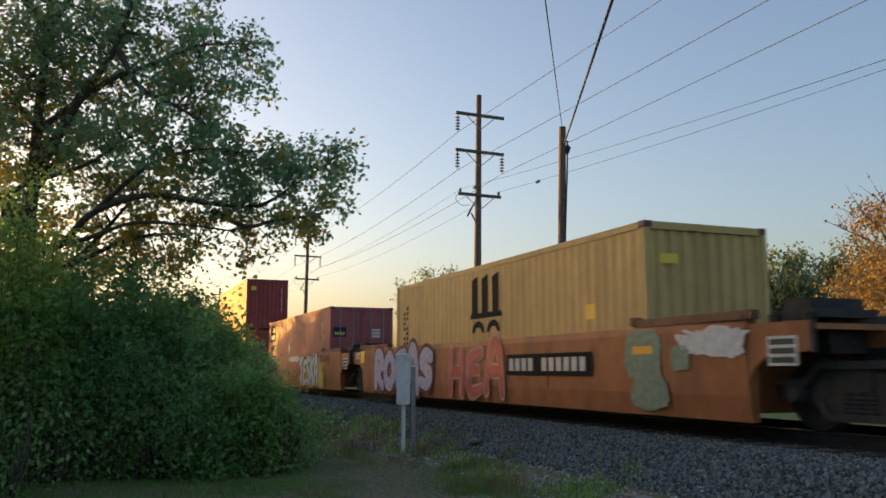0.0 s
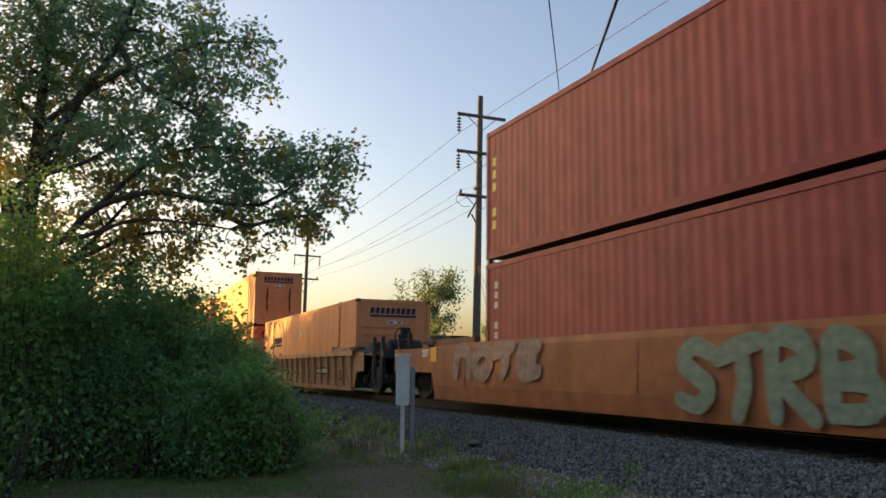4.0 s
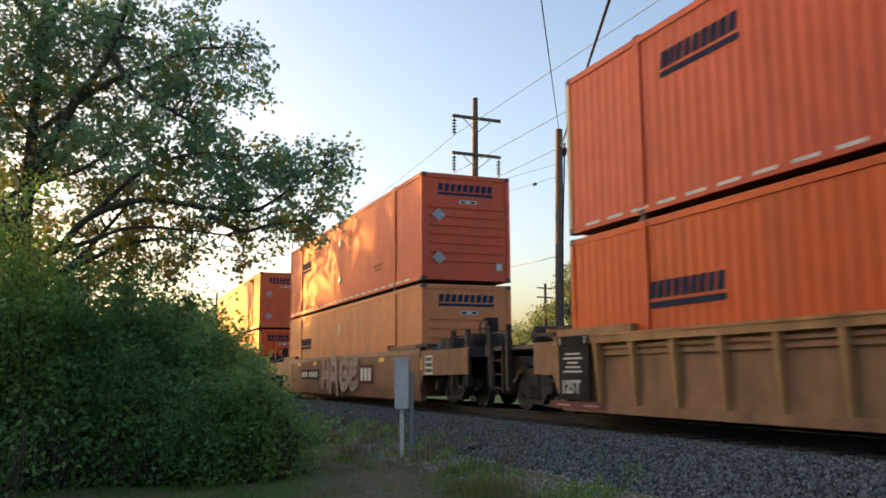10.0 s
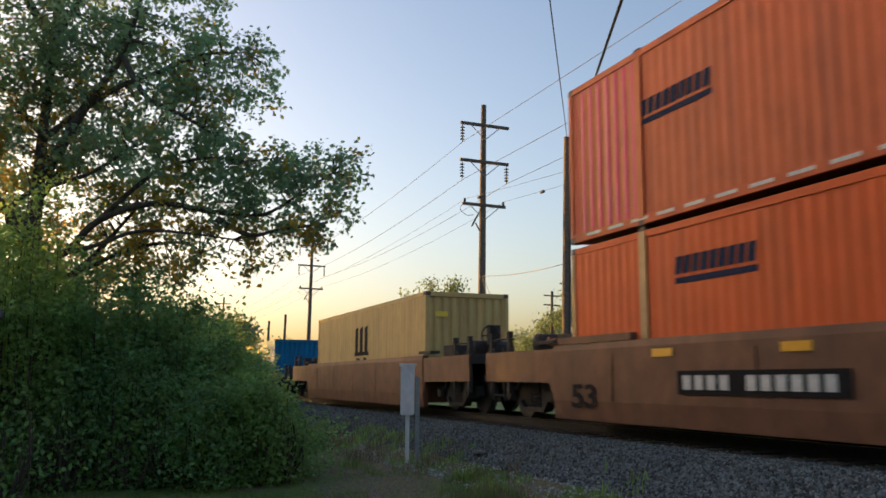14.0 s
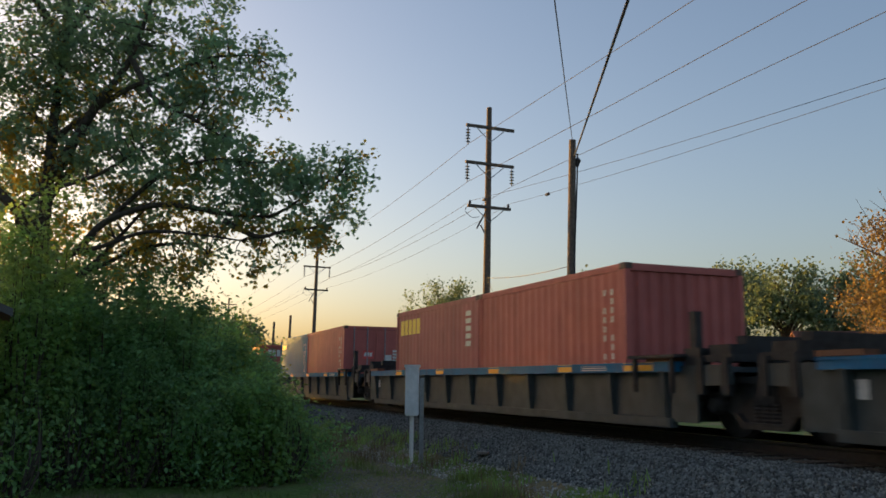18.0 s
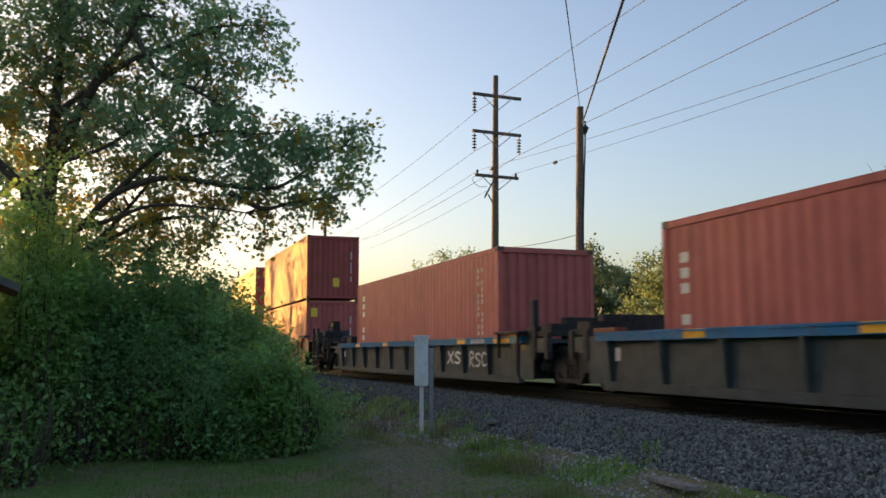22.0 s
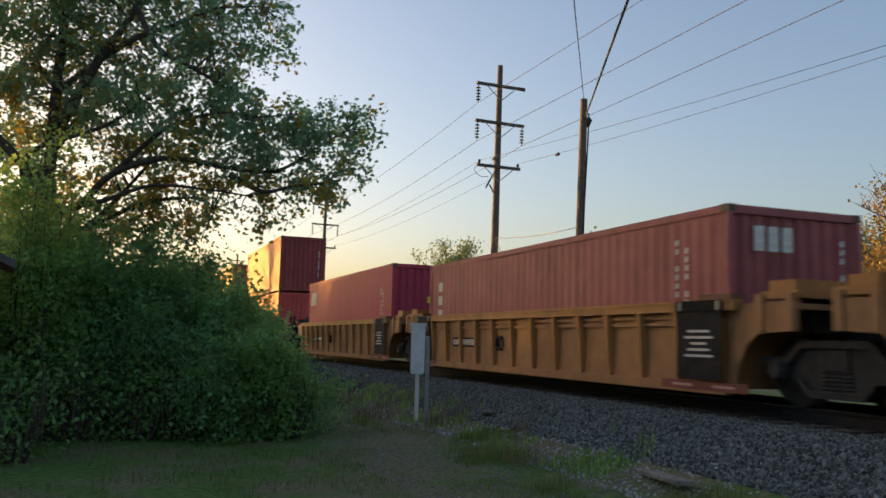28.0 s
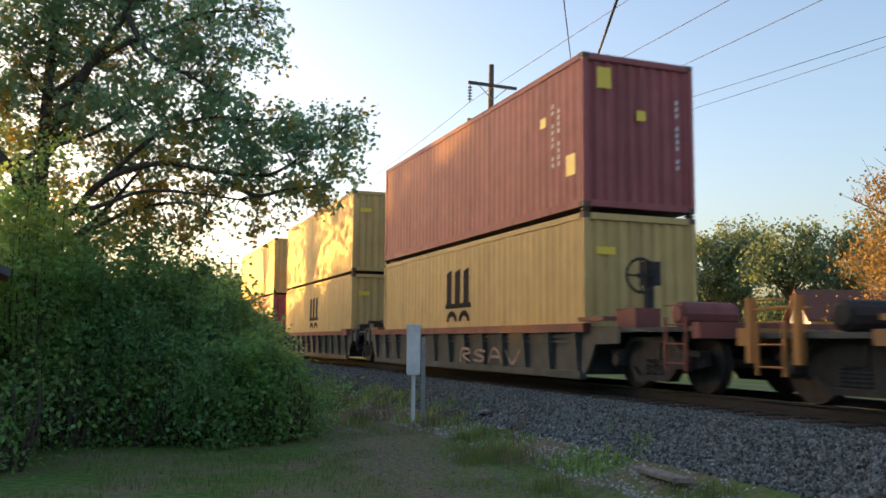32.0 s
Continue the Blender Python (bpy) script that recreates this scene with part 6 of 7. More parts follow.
def shrub(label, pos, radius, height, material, leaves, size, seed, category="bush", shape=LEAF, faces=LEAF_FACES, lean=(0, 0)):
    """A many-stemmed bush: stems that fan out and leaves in uneven clumps round them."""
    g = random.Random(seed)
    ng = np.random.default_rng(seed)
    b = tagged(new("shrub"), label, category, group="thicket beside the line")
    b.location = pos
    stems = bmesh.new()
    clumps = []
    for i in range(int(14 + radius * 6)):
        a, rr = g.uniform(0, 6.283), radius * math.sqrt(g.random())
        h = height * (1 - 0.45 * (rr / radius) ** 2) * g.uniform(0.75, 1.08)
        foot = Vector((0.35 * rr * math.cos(a), 0.35 * rr * math.sin(a), 0))
        tip = Vector((rr * math.cos(a) + lean[0], rr * math.sin(a) + lean[1], h))
        mid = foot.lerp(tip, 0.5) + Vector((0.12 * math.cos(a), 0.12 * math.sin(a), 0.1 * h))
        tube(stems, [foot, mid, tip], [0.022, 0.014, 0.004], 4)
        n = 3 + int(h * 1.5)
        for k in range(n):
            t = 0.12 + 0.88 * (k / (n - 1))
            p = foot.lerp(mid, t * 2) if t < 0.5 else mid.lerp(tip, t * 2 - 1)
            clumps.append((p + Vector((g.gauss(0, 0.2), g.gauss(0, 0.2), g.gauss(0, 0.12))), g.uniform(0.09, 0.21)))
    per = max(4, leaves // len(clumps))
    cs = np.concatenate([np.array(p) + ng.normal(0, s, (per, 3)) for p, s in clumps])
    cs[:, 2] = np.abs(cs[:, 2]) + 0.02
    part("stem", stems, M["bark"], b)
    ob = new("foliage", leaf_mesh("foliage", cs, size, material, shape, faces, seed=seed + 1, droop=0.3, spread=0.5))
    ob.parent = b
    return b


def thicket():
    dense = "dense dark green shrub at the edge of the lawn"
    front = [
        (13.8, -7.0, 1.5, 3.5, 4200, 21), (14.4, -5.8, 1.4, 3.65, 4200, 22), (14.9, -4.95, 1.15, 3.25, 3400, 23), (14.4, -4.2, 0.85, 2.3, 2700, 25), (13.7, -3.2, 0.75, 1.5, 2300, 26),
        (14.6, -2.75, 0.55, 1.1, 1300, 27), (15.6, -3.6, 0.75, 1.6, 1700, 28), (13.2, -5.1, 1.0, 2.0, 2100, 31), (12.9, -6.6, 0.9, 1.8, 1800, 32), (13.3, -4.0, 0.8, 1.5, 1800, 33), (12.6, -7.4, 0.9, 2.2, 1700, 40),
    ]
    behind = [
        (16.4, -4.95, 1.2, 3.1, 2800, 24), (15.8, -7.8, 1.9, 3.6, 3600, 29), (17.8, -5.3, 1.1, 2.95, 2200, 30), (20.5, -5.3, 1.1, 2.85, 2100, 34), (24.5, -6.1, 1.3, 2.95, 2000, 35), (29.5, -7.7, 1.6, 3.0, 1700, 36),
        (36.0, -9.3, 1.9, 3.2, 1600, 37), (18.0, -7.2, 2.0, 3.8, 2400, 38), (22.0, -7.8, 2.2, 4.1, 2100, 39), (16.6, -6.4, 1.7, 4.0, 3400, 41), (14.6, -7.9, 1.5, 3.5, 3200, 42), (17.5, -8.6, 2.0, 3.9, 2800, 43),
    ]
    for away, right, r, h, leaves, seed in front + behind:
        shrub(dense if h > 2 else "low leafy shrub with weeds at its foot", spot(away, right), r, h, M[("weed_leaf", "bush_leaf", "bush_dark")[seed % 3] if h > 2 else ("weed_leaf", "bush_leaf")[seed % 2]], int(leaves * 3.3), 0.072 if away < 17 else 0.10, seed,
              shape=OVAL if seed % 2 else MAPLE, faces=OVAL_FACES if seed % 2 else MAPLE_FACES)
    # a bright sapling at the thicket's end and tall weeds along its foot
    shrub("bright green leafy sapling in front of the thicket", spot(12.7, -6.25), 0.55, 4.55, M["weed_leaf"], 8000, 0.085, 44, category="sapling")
    for k, (x, y, h) in enumerate(((-11.3, -1.35, 1.2), (-11.5, -1.0, 1.5), (-11.2, -1.75, 1.0))):
        shrub("tall green weeds against the shed", Vector((x, y, 0)), 0.35, h, M["weed_leaf"], 500, 0.075, 70 + k, category="weeds", shape=OVAL, faces=OVAL_FACES)
    # this bush's golden sunlight is carried by its leaf colour
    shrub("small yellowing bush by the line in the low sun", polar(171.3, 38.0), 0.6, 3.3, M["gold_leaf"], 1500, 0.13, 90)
    g = random.Random(45)
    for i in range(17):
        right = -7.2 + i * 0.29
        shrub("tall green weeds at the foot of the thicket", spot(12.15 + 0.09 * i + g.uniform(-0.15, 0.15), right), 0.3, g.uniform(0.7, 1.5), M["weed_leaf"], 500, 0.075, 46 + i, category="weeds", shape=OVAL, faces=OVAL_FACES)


thicket()


def far_tree(label, pos, height, width, material, seed, leaves=3500, size=0.4, bare=0, bottom=0.25, group="trees beyond the line"):
    """A tree some way off: tapered trunk, limbs and clumps of leaves."""
    g = random.Random(seed)
    ng = np.random.default_rng(seed)
    t = tagged(new("tree"), label, "tree", group=group)
    t.location = pos
    bm = bmesh.new()
    tube(bm, [(0, 0, 0), (g.uniform(-.2, .2), 0.1, height * 0.35), (g.uniform(-.3, .3), g.uniform(-.3, .3), height * 0.85)], [0.02 * height + 0.06, 0.016 * height + 0.03, 0.03], 8)
    tips = []
    for i in range(34):
        h = height * (bottom + (0.95 - bottom) * g.random())
        a = g.uniform(0, 6.283)
        k = (h / height - bottom) / (1 - bottom)
        reach = width / 2 * (1.02 - 0.55 * k ** 2) * g.uniform(0.45, 1.05)
        base = Vector((0, 0, h * 0.72))
        tip = Vector((reach * math.cos(a), reach * math.sin(a), min(h + 0.15 * reach, height)))
        mid = base.lerp(tip, 0.5) + Vector((0, 0, 0.06 * height))
        tube(bm, [base, mid, tip], [0.006 * height + 0.02, 0.004 * height + 0.012, 0.008], 5)
        if i >= bare:
            tips += [(tip, 0.085 * width), (mid.lerp(tip, 0.5), 0.08 * width), (tip + Vector((g.gauss(0, 1), g.gauss(0, 1), g.gauss(0, 0.7))) * 0.1 * width, 0.07 * width)]
        else:
            for _ in range(7):
                e = tip + Vector((g.gauss(0, 0.5), g.gauss(0, 0.5), g.uniform(0.1, 1.2))) * 0.16 * width
                s0 = mid.lerp(tip, g.random())
                tube(bm, [s0, e], [0.025, 0.006], 4)
    part("trunk", bm, M["bare_wood"] if bare else M["bark"], t)
    per = max(4, leaves // len(tips))
    cs = np.concatenate([np.array(p) + ng.normal(0, s, (per, 3)) * np.array([1, 1, 0.75]) for p, s in tips])
    ob = new("crown", leaf_mesh("crown", cs, size, material, OVAL, OVAL_FACES, seed=seed, width=1.3))
    ob.parent = t
    return t


def far_trees():
    green = "leafy green tree beyond the railway"
    for az, d, h, w, seed in ((158.9, 100, 13.2, 7.5, 51), (149.6, 82, 11.6, 6.0, 52), (144.6, 74, 10.5, 7.0, 53), (142.0, 80, 11.5, 6.5, 54), (139.8, 78, 11.8, 7.0, 55), (137.2, 70, 10.6, 7.5, 56),
                              (134.6, 76, 10.6, 8.0, 57), (147.2, 92, 10.5, 7.0, 58), (131.0, 72, 11.0, 9.0, 59), (151.8, 120, 10.0, 8.0, 60), (154.5, 140, 9.5, 9.0, 61)):
        far_tree(green, polar(az, d), h, w, M["far_leaf"], seed, 7500, 0.25)
    far_tree("half-bare tree with turning orange leaves", polar(130.2, 46), 10.3, 7.2, M["autumn_leaf"], 62, 6200, 0.14, bare=16, bottom=0.2)
    far_tree("tree with turning leaves beyond the railway", polar(127.8, 52), 10.2, 8.5, M["autumn_leaf"], 63, 7000, 0.19)
    for az, d, h, w, seed in ((171.5, 125, 10.4, 7, 64), (169.0, 175, 8.6, 12, 65), (167.0, 190, 8.0, 12, 66), (173.5, 110, 9.0, 8, 67), (165.0, 210, 8.0, 13, 68), (163.0, 200, 7.0, 13, 69), (175.0, 90, 8.5, 7, 70)):
        far_tree("distant tree by the line", polar(az, d), h, w, M["far_leaf"], seed, 1600, 0.5, group="distant trees")
    # open trees beyond the thicket, through which the low sun dapples the line
    for x, y, h, leaves, seed in ((-64.5, -7.5, 9.5, 650, 171), (-57.5, -6.5, 10.5, 900, 172), (-50.5, -7.5, 11.0, 1500, 173), (-44.5, -6.0, 11.5, 3000, 174)):
        far_tree("open sunlit tree beyond the thicket", Vector((x, y, 0)), h, 7.4, M["leaf"], seed, leaves, 0.3, bottom=0.12, group="trees beyond the thicket")
    # trees showing through the maple's gaps, their sunlit gold painted into the leaves
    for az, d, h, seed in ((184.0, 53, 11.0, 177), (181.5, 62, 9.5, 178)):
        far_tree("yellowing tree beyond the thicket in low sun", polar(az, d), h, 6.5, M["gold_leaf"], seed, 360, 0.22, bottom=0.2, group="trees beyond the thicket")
    # the wood across the field, behind which the sun stands low: it shades the near part of the line
    for x, h in ((-92.7, 12.0), (-98.9, 9.6), (-105.1, 8.2)):
        far_tree("dense leafy tree at the end of the wood across the field", Vector((x, -40.5, 0)), h, 8.4, M["leaf"], int(-x), 4200, 0.6, bottom=0.02, group="wood across the field")
    for i in range(1, 19):
        x, low = -92.7 + 6.2 * i, i == 4
        far_tree("dense leafy tree in the wood across the field", Vector((x, -40 - 1.5 * (i % 2), 0)), (7.4 if low else 15.2 if i < 4 else 13.8) + 0.5 * (i % 3), 9.6, M["leaf"], 180 + i, 5200, 0.65, bottom=0.02, group="wood across the field")
        if low:
            far_tree("tall open leafy tree in the wood across the field", Vector((x + 2, -45, 0)), 16.0, 8.0, M["leaf"], 200 + i, 1500, 0.5, bottom=0.45, group="wood across the field")


far_trees()


# ---- poles and wires ----
def wire_run(name, label, a, b, sag, r, material="wire"):
    bm = bmesh.new()
    a, b = Vector(a), Vector(b)
    pts = [a.lerp(b, i / 24) - Vector((0, 0, sag * 4 * (i / 24) * (1 - i / 24))) for i in range(25)]
    tube(bm, pts, r, 5)
    me = bpy.data.meshes.new(name)
    bmesh.ops.recalc_face_normals(bm, faces=bm.faces)
    bm.to_mesh(me)
    bm.free()
    me.materials.append(M[material])
    return tagged(new(name, me), label, "cable")


ARMS = ((14.15, 1.3), (12.28, 1.3), (10.10, 1.15))


def line_pole(pos, height=15.25):
    p = tagged(new("utility_pole"), "tall weathered wooden pole with three crossarms and insulators", "utility pole", group="power line poles")
    p.matrix_world = pose(pos[0], pos[1] - 0.21, pos[2], -0.8)
    bm = bmesh.new()
    tube(bm, [(0, 0, 0), (0, 0, height * 0.5), (0, 0, height)], [0.21, 0.175, 0.13], 12)
    part("mast", bm, M["pole"], p)
    arm = lambda bm, w: box(bm, -0.06, 0.06, -w, w, -0.07, 0.07)
    for n, (z, w) in enumerate(ARMS):
        am = piece("crossarm", mesh_of(("crossarm", w), lambda bm, w=w: arm(bm, w), M["pole"]), p, (0.17, 0, z))
        for s in (-1, 1):
            br = mesh_of(("brace", s), lambda bm, s=s: tube(bm, [(0.05, 0, -0.75), (0.05, s * 0.8, -0.05)], 0.022, 5), M["grey_metal"])
            piece("brace", br, am)
            if (n == 0 and s < 0) or n == 1:
                ins = mesh_of(("insulator",), lambda bm: ([tube(bm, [(0, 0, -0.14 - i * 0.15), (0, 0, -0.19 - i * 0.15), (0, 0, -0.2 - i * 0.15)], [0.04, 0.115, 0.12], 10) for i in range(5)], tube(bm, [(0, 0, 0), (0, 0, -0.95)], 0.025, 6)), M["insulator"])
                piece("insulator", ins, am, (0, s * (w - 0.1), -0.05))
            if n == 2:
                pin = mesh_of(("pin_insulator",), lambda bm: tube(bm, [(0, 0, 0.05), (0, 0, 0.12), (0, 0, 0.24)], [0.03, 0.07, 0.05], 8), M["insulator"])
                piece("pin_insulator", pin, am, (0, s * (w - 0.12), 0.02))
    piece("cutout_switch", mesh_of(("cutout_switch",), lambda bm: (tube(bm, [(0, -0.15, 0), (0, -0.55, -0.75), (0, -0.62, -0.9)], [0.03, 0.05, 0.03], 6), tube(bm, [(0, -0.18, -1.1), (0, -0.42, -0.7)], 0.035, 6)), M["insulator"]), p, (0.1, 0, 9.9))
    jump = mesh_of(("jumper_wire",), lambda bm: tube(bm, smooth_line([(0.1, -1.0, 10.2), (0.1, -1.25, 9.85), (0.1, -0.9, 9.55), (0.1, -0.5, 9.6)]), 0.014, 4), M["wire"])
    piece("jumper_wire", jump, p)
    return p


POLE_Y = 17.08
POLES = [(30.0, POLE_Y), (-38.17, POLE_Y), (-80.0, 18.0), (-147.0, 18.4)]
for x, y in POLES:
    line_pole((x, y, 0))
for n, ((xa, ya), (xb, yb)) in enumerate(zip(POLES, POLES[1:])):
    for z, o in ((13.2, -1.2), (11.3, -1.2), (11.3, 1.2)):
        wire_run("power_line", "dark overhead power line on hanging insulators", (xa + 0.17, ya + o, z), (xb + 0.17, yb + o, z), 0.1 if n == 0 else 0.5, 0.012)
    for o, z0 in ((-1.03, 7.4), (1.03, 9.0)):
        wire_run("power_line", "thin lower power line", (xa + 0.17, ya + o, z0 if n == 0 else 10.36), (xb + 0.17, yb + o, 10.36), 0.9 if n == 0 else 0.5, 0.008)
for p in ((-36.4, 16.05, 10.1), (-34.0, 18.11, 10.05)):
    bm = bmesh.new()
    tube(bm, [(-0.18, 0, 0), (-0.1, 0, 0), (0.1, 0, 0), (0.18, 0, 0)], [0.03, 0.075, 0.075, 0.03], 8)
    me = bpy.data.meshes.new("strain_insulator")
    bm.to_mesh(me)
    bm.free()
    me.materials.append(M["insulator"])
    tagged(new("strain_insulator", me), "small dark strain insulator on a thin wire", "insulator").location = p


def service_pole(pos, height, label, arms=0):
    p = tagged(new("service_pole"), label, "utility pole")
    p.matrix_world = pose(pos[0], pos[1] - 0.024 * height, pos[2], -1.4)
    bm = bmesh.new()
    tube(bm, [(0, 0, 0), (0, 0, height * 0.5), (0, 0, height)], [0.17, 0.155, 0.13], 12)
    part("mast", bm, M["pole"], p)
    for k in range(arms):
        bm = bmesh.new()
        box(bm, -0.05, 0.05, -0.9, 0.9, height - 0.5 - 0.9 * k, height - 0.38 - 0.9 * k)
        part("crossarm", bm, M["pole"], p)
    return p


near_pole = service_pole((-27.6, 15.77, 0), 10.64, "plain weathered wooden pole with thick service cables")
bm = bmesh.new()
tube(bm, [(0.06, 0.16, 9.6), (0.08, 0.2, 9.85), (0.07, 0.17, 10.1)], [0.06, 0.12, 0.06], 8)
part("cable_clamp", bm, M["insulator"], near_pole)
bm = bmesh.new()
tube(bm, smooth_line([(0.06, 0.18, 9.8), (0.12, 0.14, 8.8), (0.16, 0.05, 6.0), (0.17, 0.02, 1.0)]), 0.03, 5)
part("riser_cable", bm, M["wire"], near_pole)
yard_pole = service_pole((4.7, -2.2, 0), 6.0, "plain wooden service pole with one long arm behind the lawn")
bm = bmesh.new()
box(bm, -0.05, 0.05, -1.2, 1.5, 5.02, 5.14)
part("crossarm", bm, M["pole"], yard_pole)
wire_run("service_cable", "thick black service cable", (-27.52, 15.80, 9.98), (4.7, -0.75, 5.3), 0.0, 0.03)
wire_run("service_cable", "thin twisted service wire", (-27.6, 15.77, 10.6), (4.7, -3.32, 5.0), 0.0, 0.013)
wire_run("guy_wire", "thin steel guy wire beside the pole", (-27.6, 15.77, 10.0), (-30.2, 16.9, 0.05), 0.0, 0.012)
for dx, dy in ((6.2, -1.2), (5.2, 0.6)):
    wire_run("guy_wire", "thin steel guy wire at the tall pole", (-38.1, 16.9, 6.7), (-38.1 + dx, 16.9 + dy, 0.05), 0.0, 0.012)
wire_run("service_cable", "drop wire between two poles", (-38.0, 16.9, 6.6), (-27.6, 15.77, 5.9), 0.15, 0.014)
for x, y, h in ((-93, 18.2, 8.6), (-104, 18.4, 8.6)):
    service_pole((x, y, 0), h, "distant plain wooden pole by the line")
service_pole(polar(151.4, 84), 10.2, "distant wooden pole with two short arms", 2)


# ---- marker box on its post ----
def marker():
    m = tagged(new("equipment_box"), "weathered white metal box on a slim post by the track", "equipment box")
    m.matrix_world = pose(-15.95, 5.50, 0.02, 0, 2.0, -22)
    bm = bmesh.new()
    tube(bm, [(0, 0, -0.1), (0, 0, 0.95)], 0.042, 10)
    part("post", bm, M["white_paint"], m)
    bm = bmesh.new()
    box(bm, -0.13, 0.13, -0.13, 0.13, 0.90, 1.84)
    bmesh.ops.bevel(bm, geom=bm.edges, offset=0.02, segments=2, affect="EDGES")
    part("housing", bm, M["white_paint"], m)
    bm = bmesh.new()
    box(bm, -0.15, 0.15, -0.15, 0.15, 1.82, 1.87)
    part("cap", bm, M["white_paint"], m)
    bm = bmesh.new()
    box(bm, -0.01, 0.05, 0.15, 0.23, -0.1, 1.62)
    part("back_post", bm, M["grey_metal"], m, "grey steel stake behind the box")


marker()


# ---- grass and weeds ----
def blades(name, label, count, region, size, material, seed, width=0.09, keep=None):
    g = np.random.default_rng(seed)
    x0, x1, y0, y1 = region
    c = np.stack([x0 + (x1 - x0) * g.random(count * 3), y0 + (y1 - y0) * g.random(count * 3)], 1)
    cl = np.array([noise.noise((a * 0.9, b * 0.9, seed)) + 0.5 * noise.noise((a * 3, b * 3, seed)) for a, b in c])
    c = c[cl > (0.08 if keep is None else keep)][:count]
    z = np.array([profile(v[1]) + lumps(*v) for v in c])
    me = leaf_mesh(name, np.column_stack([c, z]), size, material, BLADE, [(0, 1, 2, 4), (4, 2, 3)], seed=seed, width=width, upright=True)
    return tagged(new(name, me), label, "grass", kind="stuff")


blades("lawn_grass", "short trodden lawn grass", 14000, (-16, -4.5, -4.5, 2.9), 0.07, M["grass"], 81, 0.12, keep=-0.15)
blades("worn_grass", "sparse grass on the worn soil path", 5000, (-18, -5.0, 2.7, 5.6), 0.055, M["grass"], 85, 0.12, keep=0.2)
blades("bank_grass", "thin tufts of green grass at the foot of the ballast", 4600, (-16.5, -5.0, 4.2, 5.8), 0.15, M["grass"], 82, 0.05, keep=0.24)
blades("edge_weeds", "rough weeds along the foot of the bank", 1900, (-26, -9, 5.2, 6.4), 0.15, M["weed_leaf"], 83, 0.12, keep=0.12)
blades("dry_weeds", "dry brown weeds on the gravel", 1600, (-24, -10, 4.7, 6.3), 0.20, M["dry"], 84, 0.05, keep=0.05)


# ---- shed half hidden in the thicket ----
def shed():
    s = tagged(new("shed"), "small grey boarded shed half hidden in the thicket", "shed")
    s.matrix_world = pose(-11.92, -1.42, 0, 0, 0, -84.1)
    core = bmesh.new()
    box(core, 0.02, 2.38, -1.55, -0.02, 0, 2.3)
    part("wall", core, M["shed"], s)
    plank_mesh = mesh_of(("shed_board",), lambda bm: box(bm, 0, 0.147, -0.02, 0.004, -0.02, 2.32), M["shed"])
    for i in range(16):
        piece("board", plank_mesh, s, (i * 0.15, 0, 0))
    for k in (0, 1):
        roof = bmesh.new()
        e = [(-0.2, 2.33), (1.2, 2.95)] if k == 0 else [(2.6, 2.33), (1.2, 2.95)]
        prism(roof, [e[0], e[1], (e[1][0], e[1][1] + 0.07), (e[0][0], e[0][1] + 0.07)], -1.75, 0.2)
        part("roof_slope", roof, M["shingle"], s)
    fascia = bmesh.new()
    prism(fascia, [(-0.22, 2.30), (1.2, 2.93), (1.2, 3.03), (-0.22, 2.40)], 0.205, 0.23)
    part("fascia", fascia, M["shed"], s)
    gable = bmesh.new()
    prism(gable, [(0.05, 2.3), (2.35, 2.3), (1.2, 2.88)], -0.1, -0.02)
    part("gable", gable, M["shed"], s)


shed()


# ---- old timber on the bank ----
def plank(pos, turn, length, tilt=0.0):
    bm = bmesh.new()
    box(bm, -length / 2, length / 2, -0.1, 0.1, 0, 0.05)
    for v in bm.verts:
        v.co.x += 0.06 * noise.noise(v.co * 9)
        v.co.z += 0.02 * noise.noise(v.co * 5)
    bmesh.ops.bevel(bm, geom=bm.edges, offset=0.008, segments=1, affect="EDGES")
    me = bpy.data.meshes.new("plank")
    bmesh.ops.recalc_face_normals(bm, faces=bm.faces)
    bm.to_mesh(me)
    bm.free()
    me.materials.append(M["old_timber"])
    p = tagged(new("plank"), "weathered grey plank lying on the stones", "plank")
    p.matrix_world = pose(*pos, 0, tilt, turn)
    ob = new("board", me)
    ob.parent = p


plank((-14.2, 6.25, 0.31), 150, 0.75, 4)
plank((-8.3, 5.75, 0.10), 168, 1.25, 2)


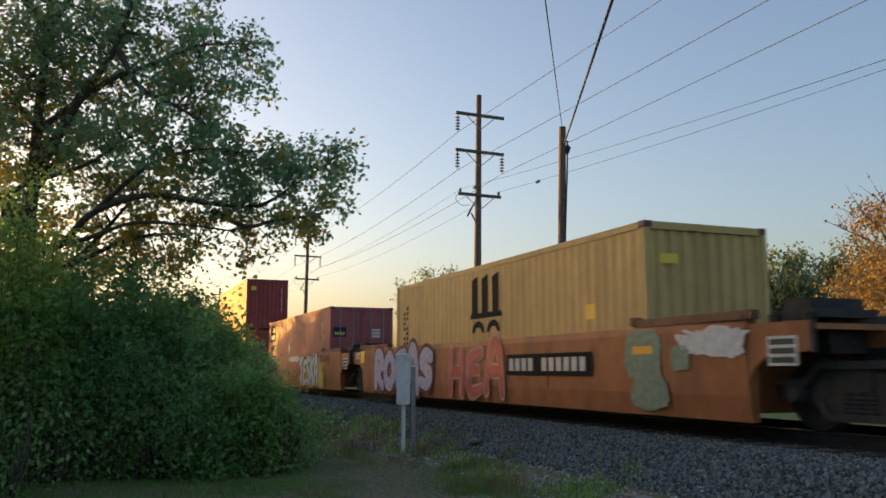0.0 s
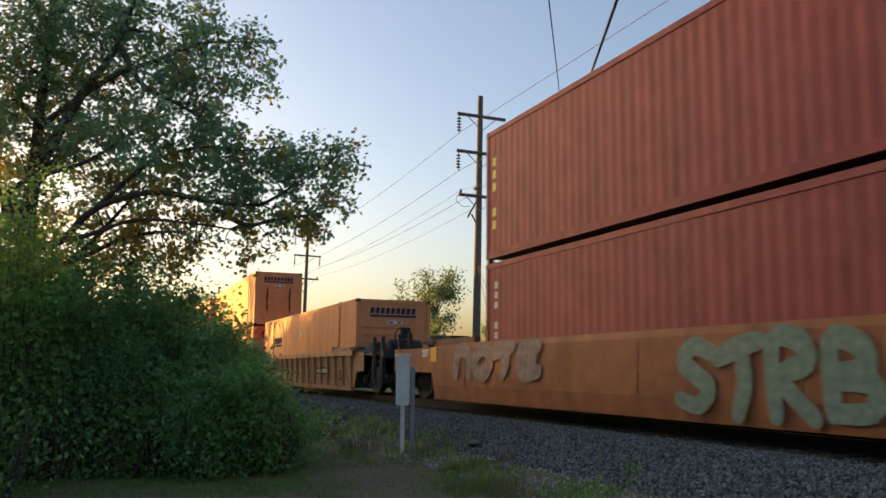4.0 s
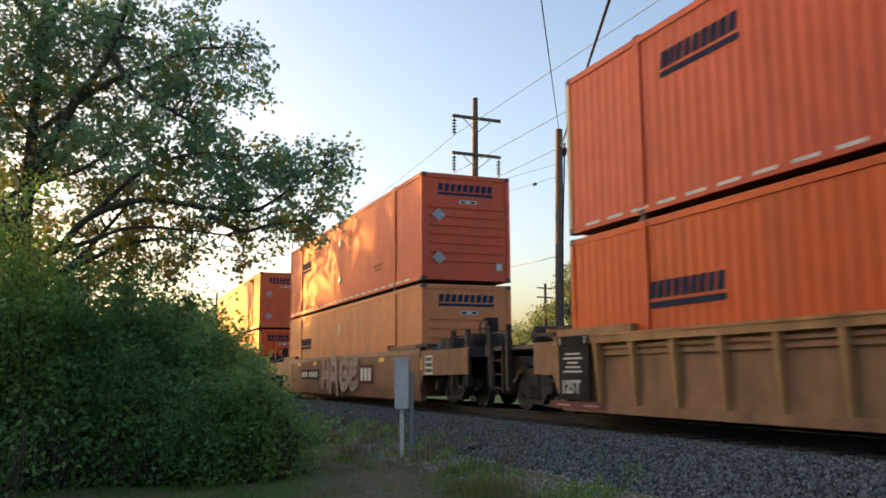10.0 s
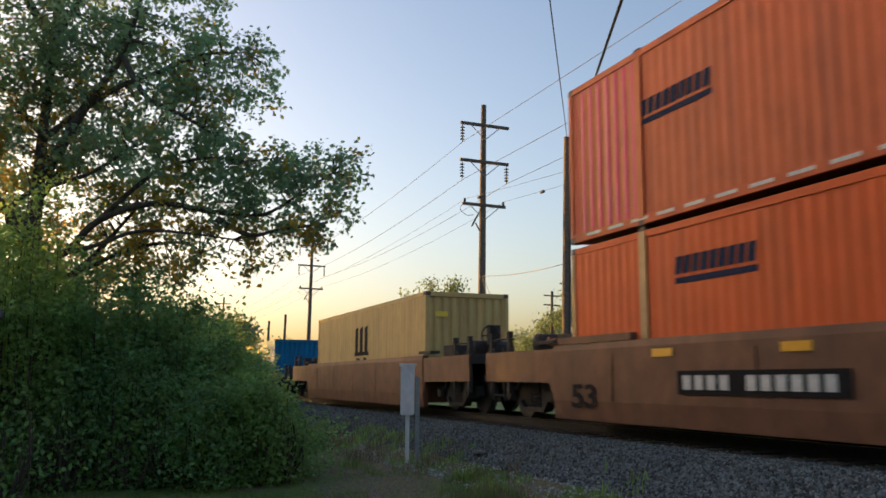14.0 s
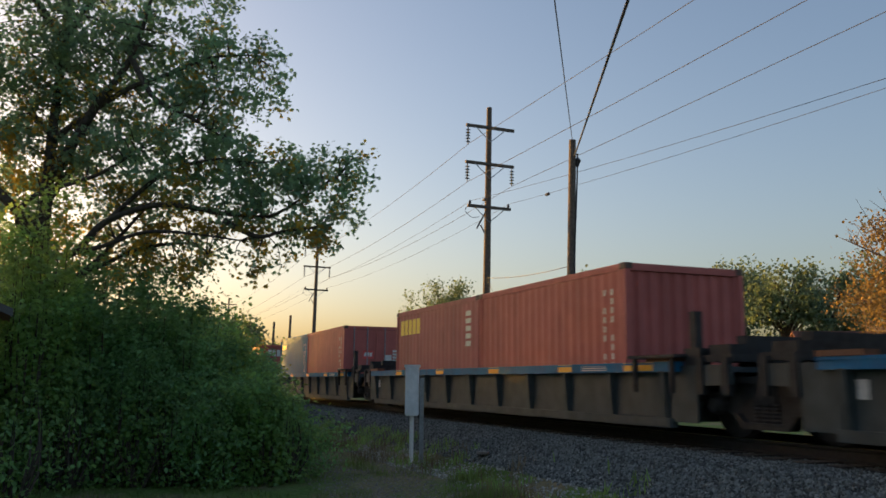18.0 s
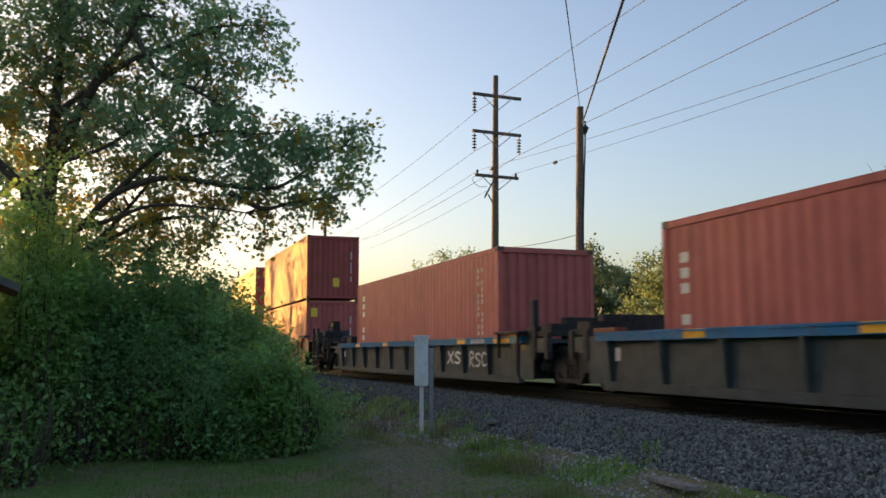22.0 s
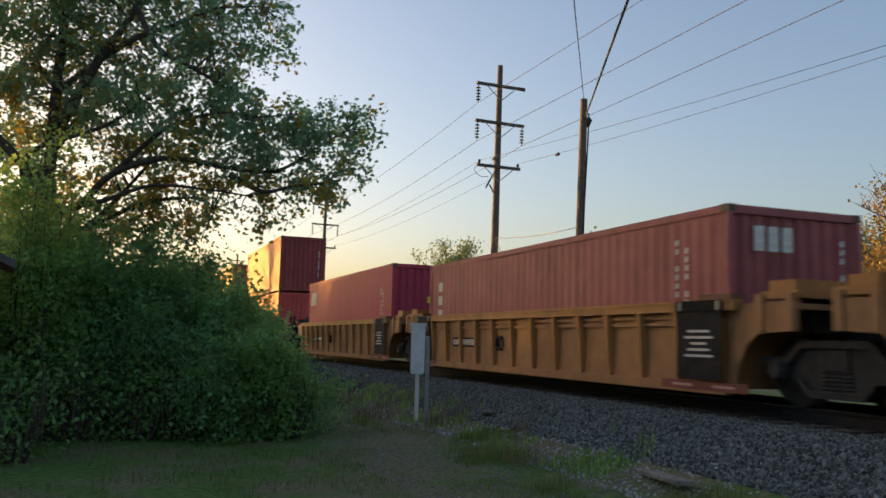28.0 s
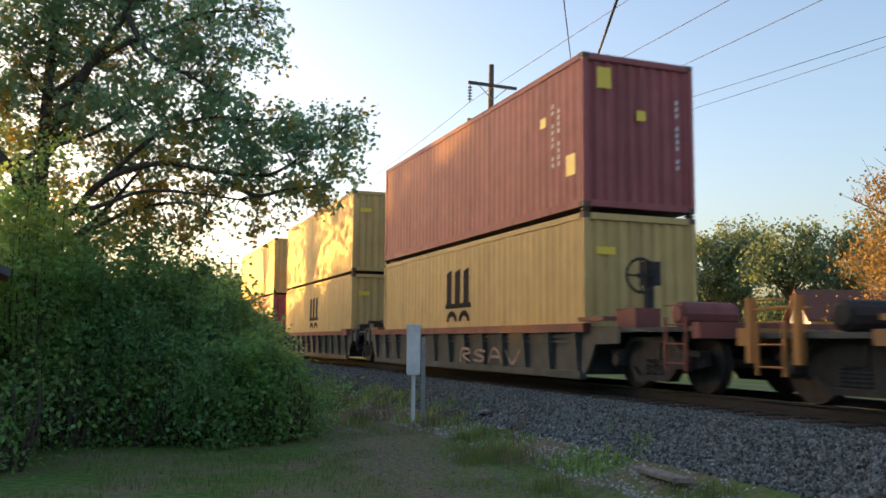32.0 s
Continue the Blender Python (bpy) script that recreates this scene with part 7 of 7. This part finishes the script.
# ---- house beyond the line ----
def house():
    """A low house whose white gable end catches the light."""
    h = tagged(new("house"), "low house with white gable end and red-brown roof", "house")
    h.matrix_world = Matrix.Translation(polar(136.2, 57) + RT * 5.5 + Vector((0, 0, 0))) @ pose(0, 0, 0, 0, 0, 68.3)
    bm = bmesh.new()
    box(bm, -6, 9, -1.6, 1.6, 0, 3.0)
    part("wall", bm, M["siding"], h)
    bm = bmesh.new()
    for s in (-1, 1):
        a = [bm.verts.new(v) for v in ((-6.3, s * 2.0, 2.9), (9.3, s * 2.0, 2.9), (9.3, 0, 4.75), (-6.3, 0, 4.75))]
        b2 = [bm.verts.new(v.co + Vector((0, 0, 0.14))) for v in a]
        bm.faces.new(a)
        bm.faces.new(b2[::-1])
        for i in range(4):
            bm.faces.new((a[i], a[(i + 1) % 4], b2[(i + 1) % 4], b2[i]))
    part("roof", bm, M["shingle"], h)
    for x in (-6.02, 8.9):
        bm = bmesh.new()
        v = [bm.verts.new((x + d, y, z)) for d in (0, 0.12) for y, z in ((-1.6, 3.0), (1.6, 3.0), (0, 4.6))]
        bm.faces.new(v[:3])
        bm.faces.new(v[3:][::-1])
        for i in range(3):
            bm.faces.new((v[i], v[(i + 1) % 3], v[3 + (i + 1) % 3], v[3 + i]))
        part("gable", bm, M["siding"], h, "white painted gable")
    for x in (-4, -1.2, 1.8, 4.4):
        bm = bmesh.new()
        box(bm, x - 0.55, x + 0.55, -1.65, -1.58, 1.3, 2.5)
        w = part("window", bm, M["siding"], h)
        bm = bmesh.new()
        box(bm, x - 0.46, x + 0.46, -1.665, -1.59, 1.39, 2.41)
        part("pane", bm, M["glass"], w)
    bm = bmesh.new()
    box(bm, -6.07, -5.98, -0.5, 0.5, 1.4, 2.5)
    w = part("window", bm, M["siding"], h)
    bm = bmesh.new()
    box(bm, -6.085, -5.99, -0.42, 0.42, 1.48, 2.42)
    part("pane", bm, M["glass"], w)


house()


# ---- movement ----
def motions():
    seconds = [float(i) for i in range(33)]
    for thing, x, y, z in ROLLING:
        walk(thing, [(t, pose(x + SPEED * t + GAIN * t * t, y, z)) for t in seconds])
    ticks = [i / FPS for i in range(32 * FPS + 1)]
    for wheelset, k, r in WHEELS:
        walk(wheelset, [(t, pose(k, 0, r, 0, math.degrees((SPEED * t + GAIN * t * t) / r), 0)) for t in ticks])


motions()
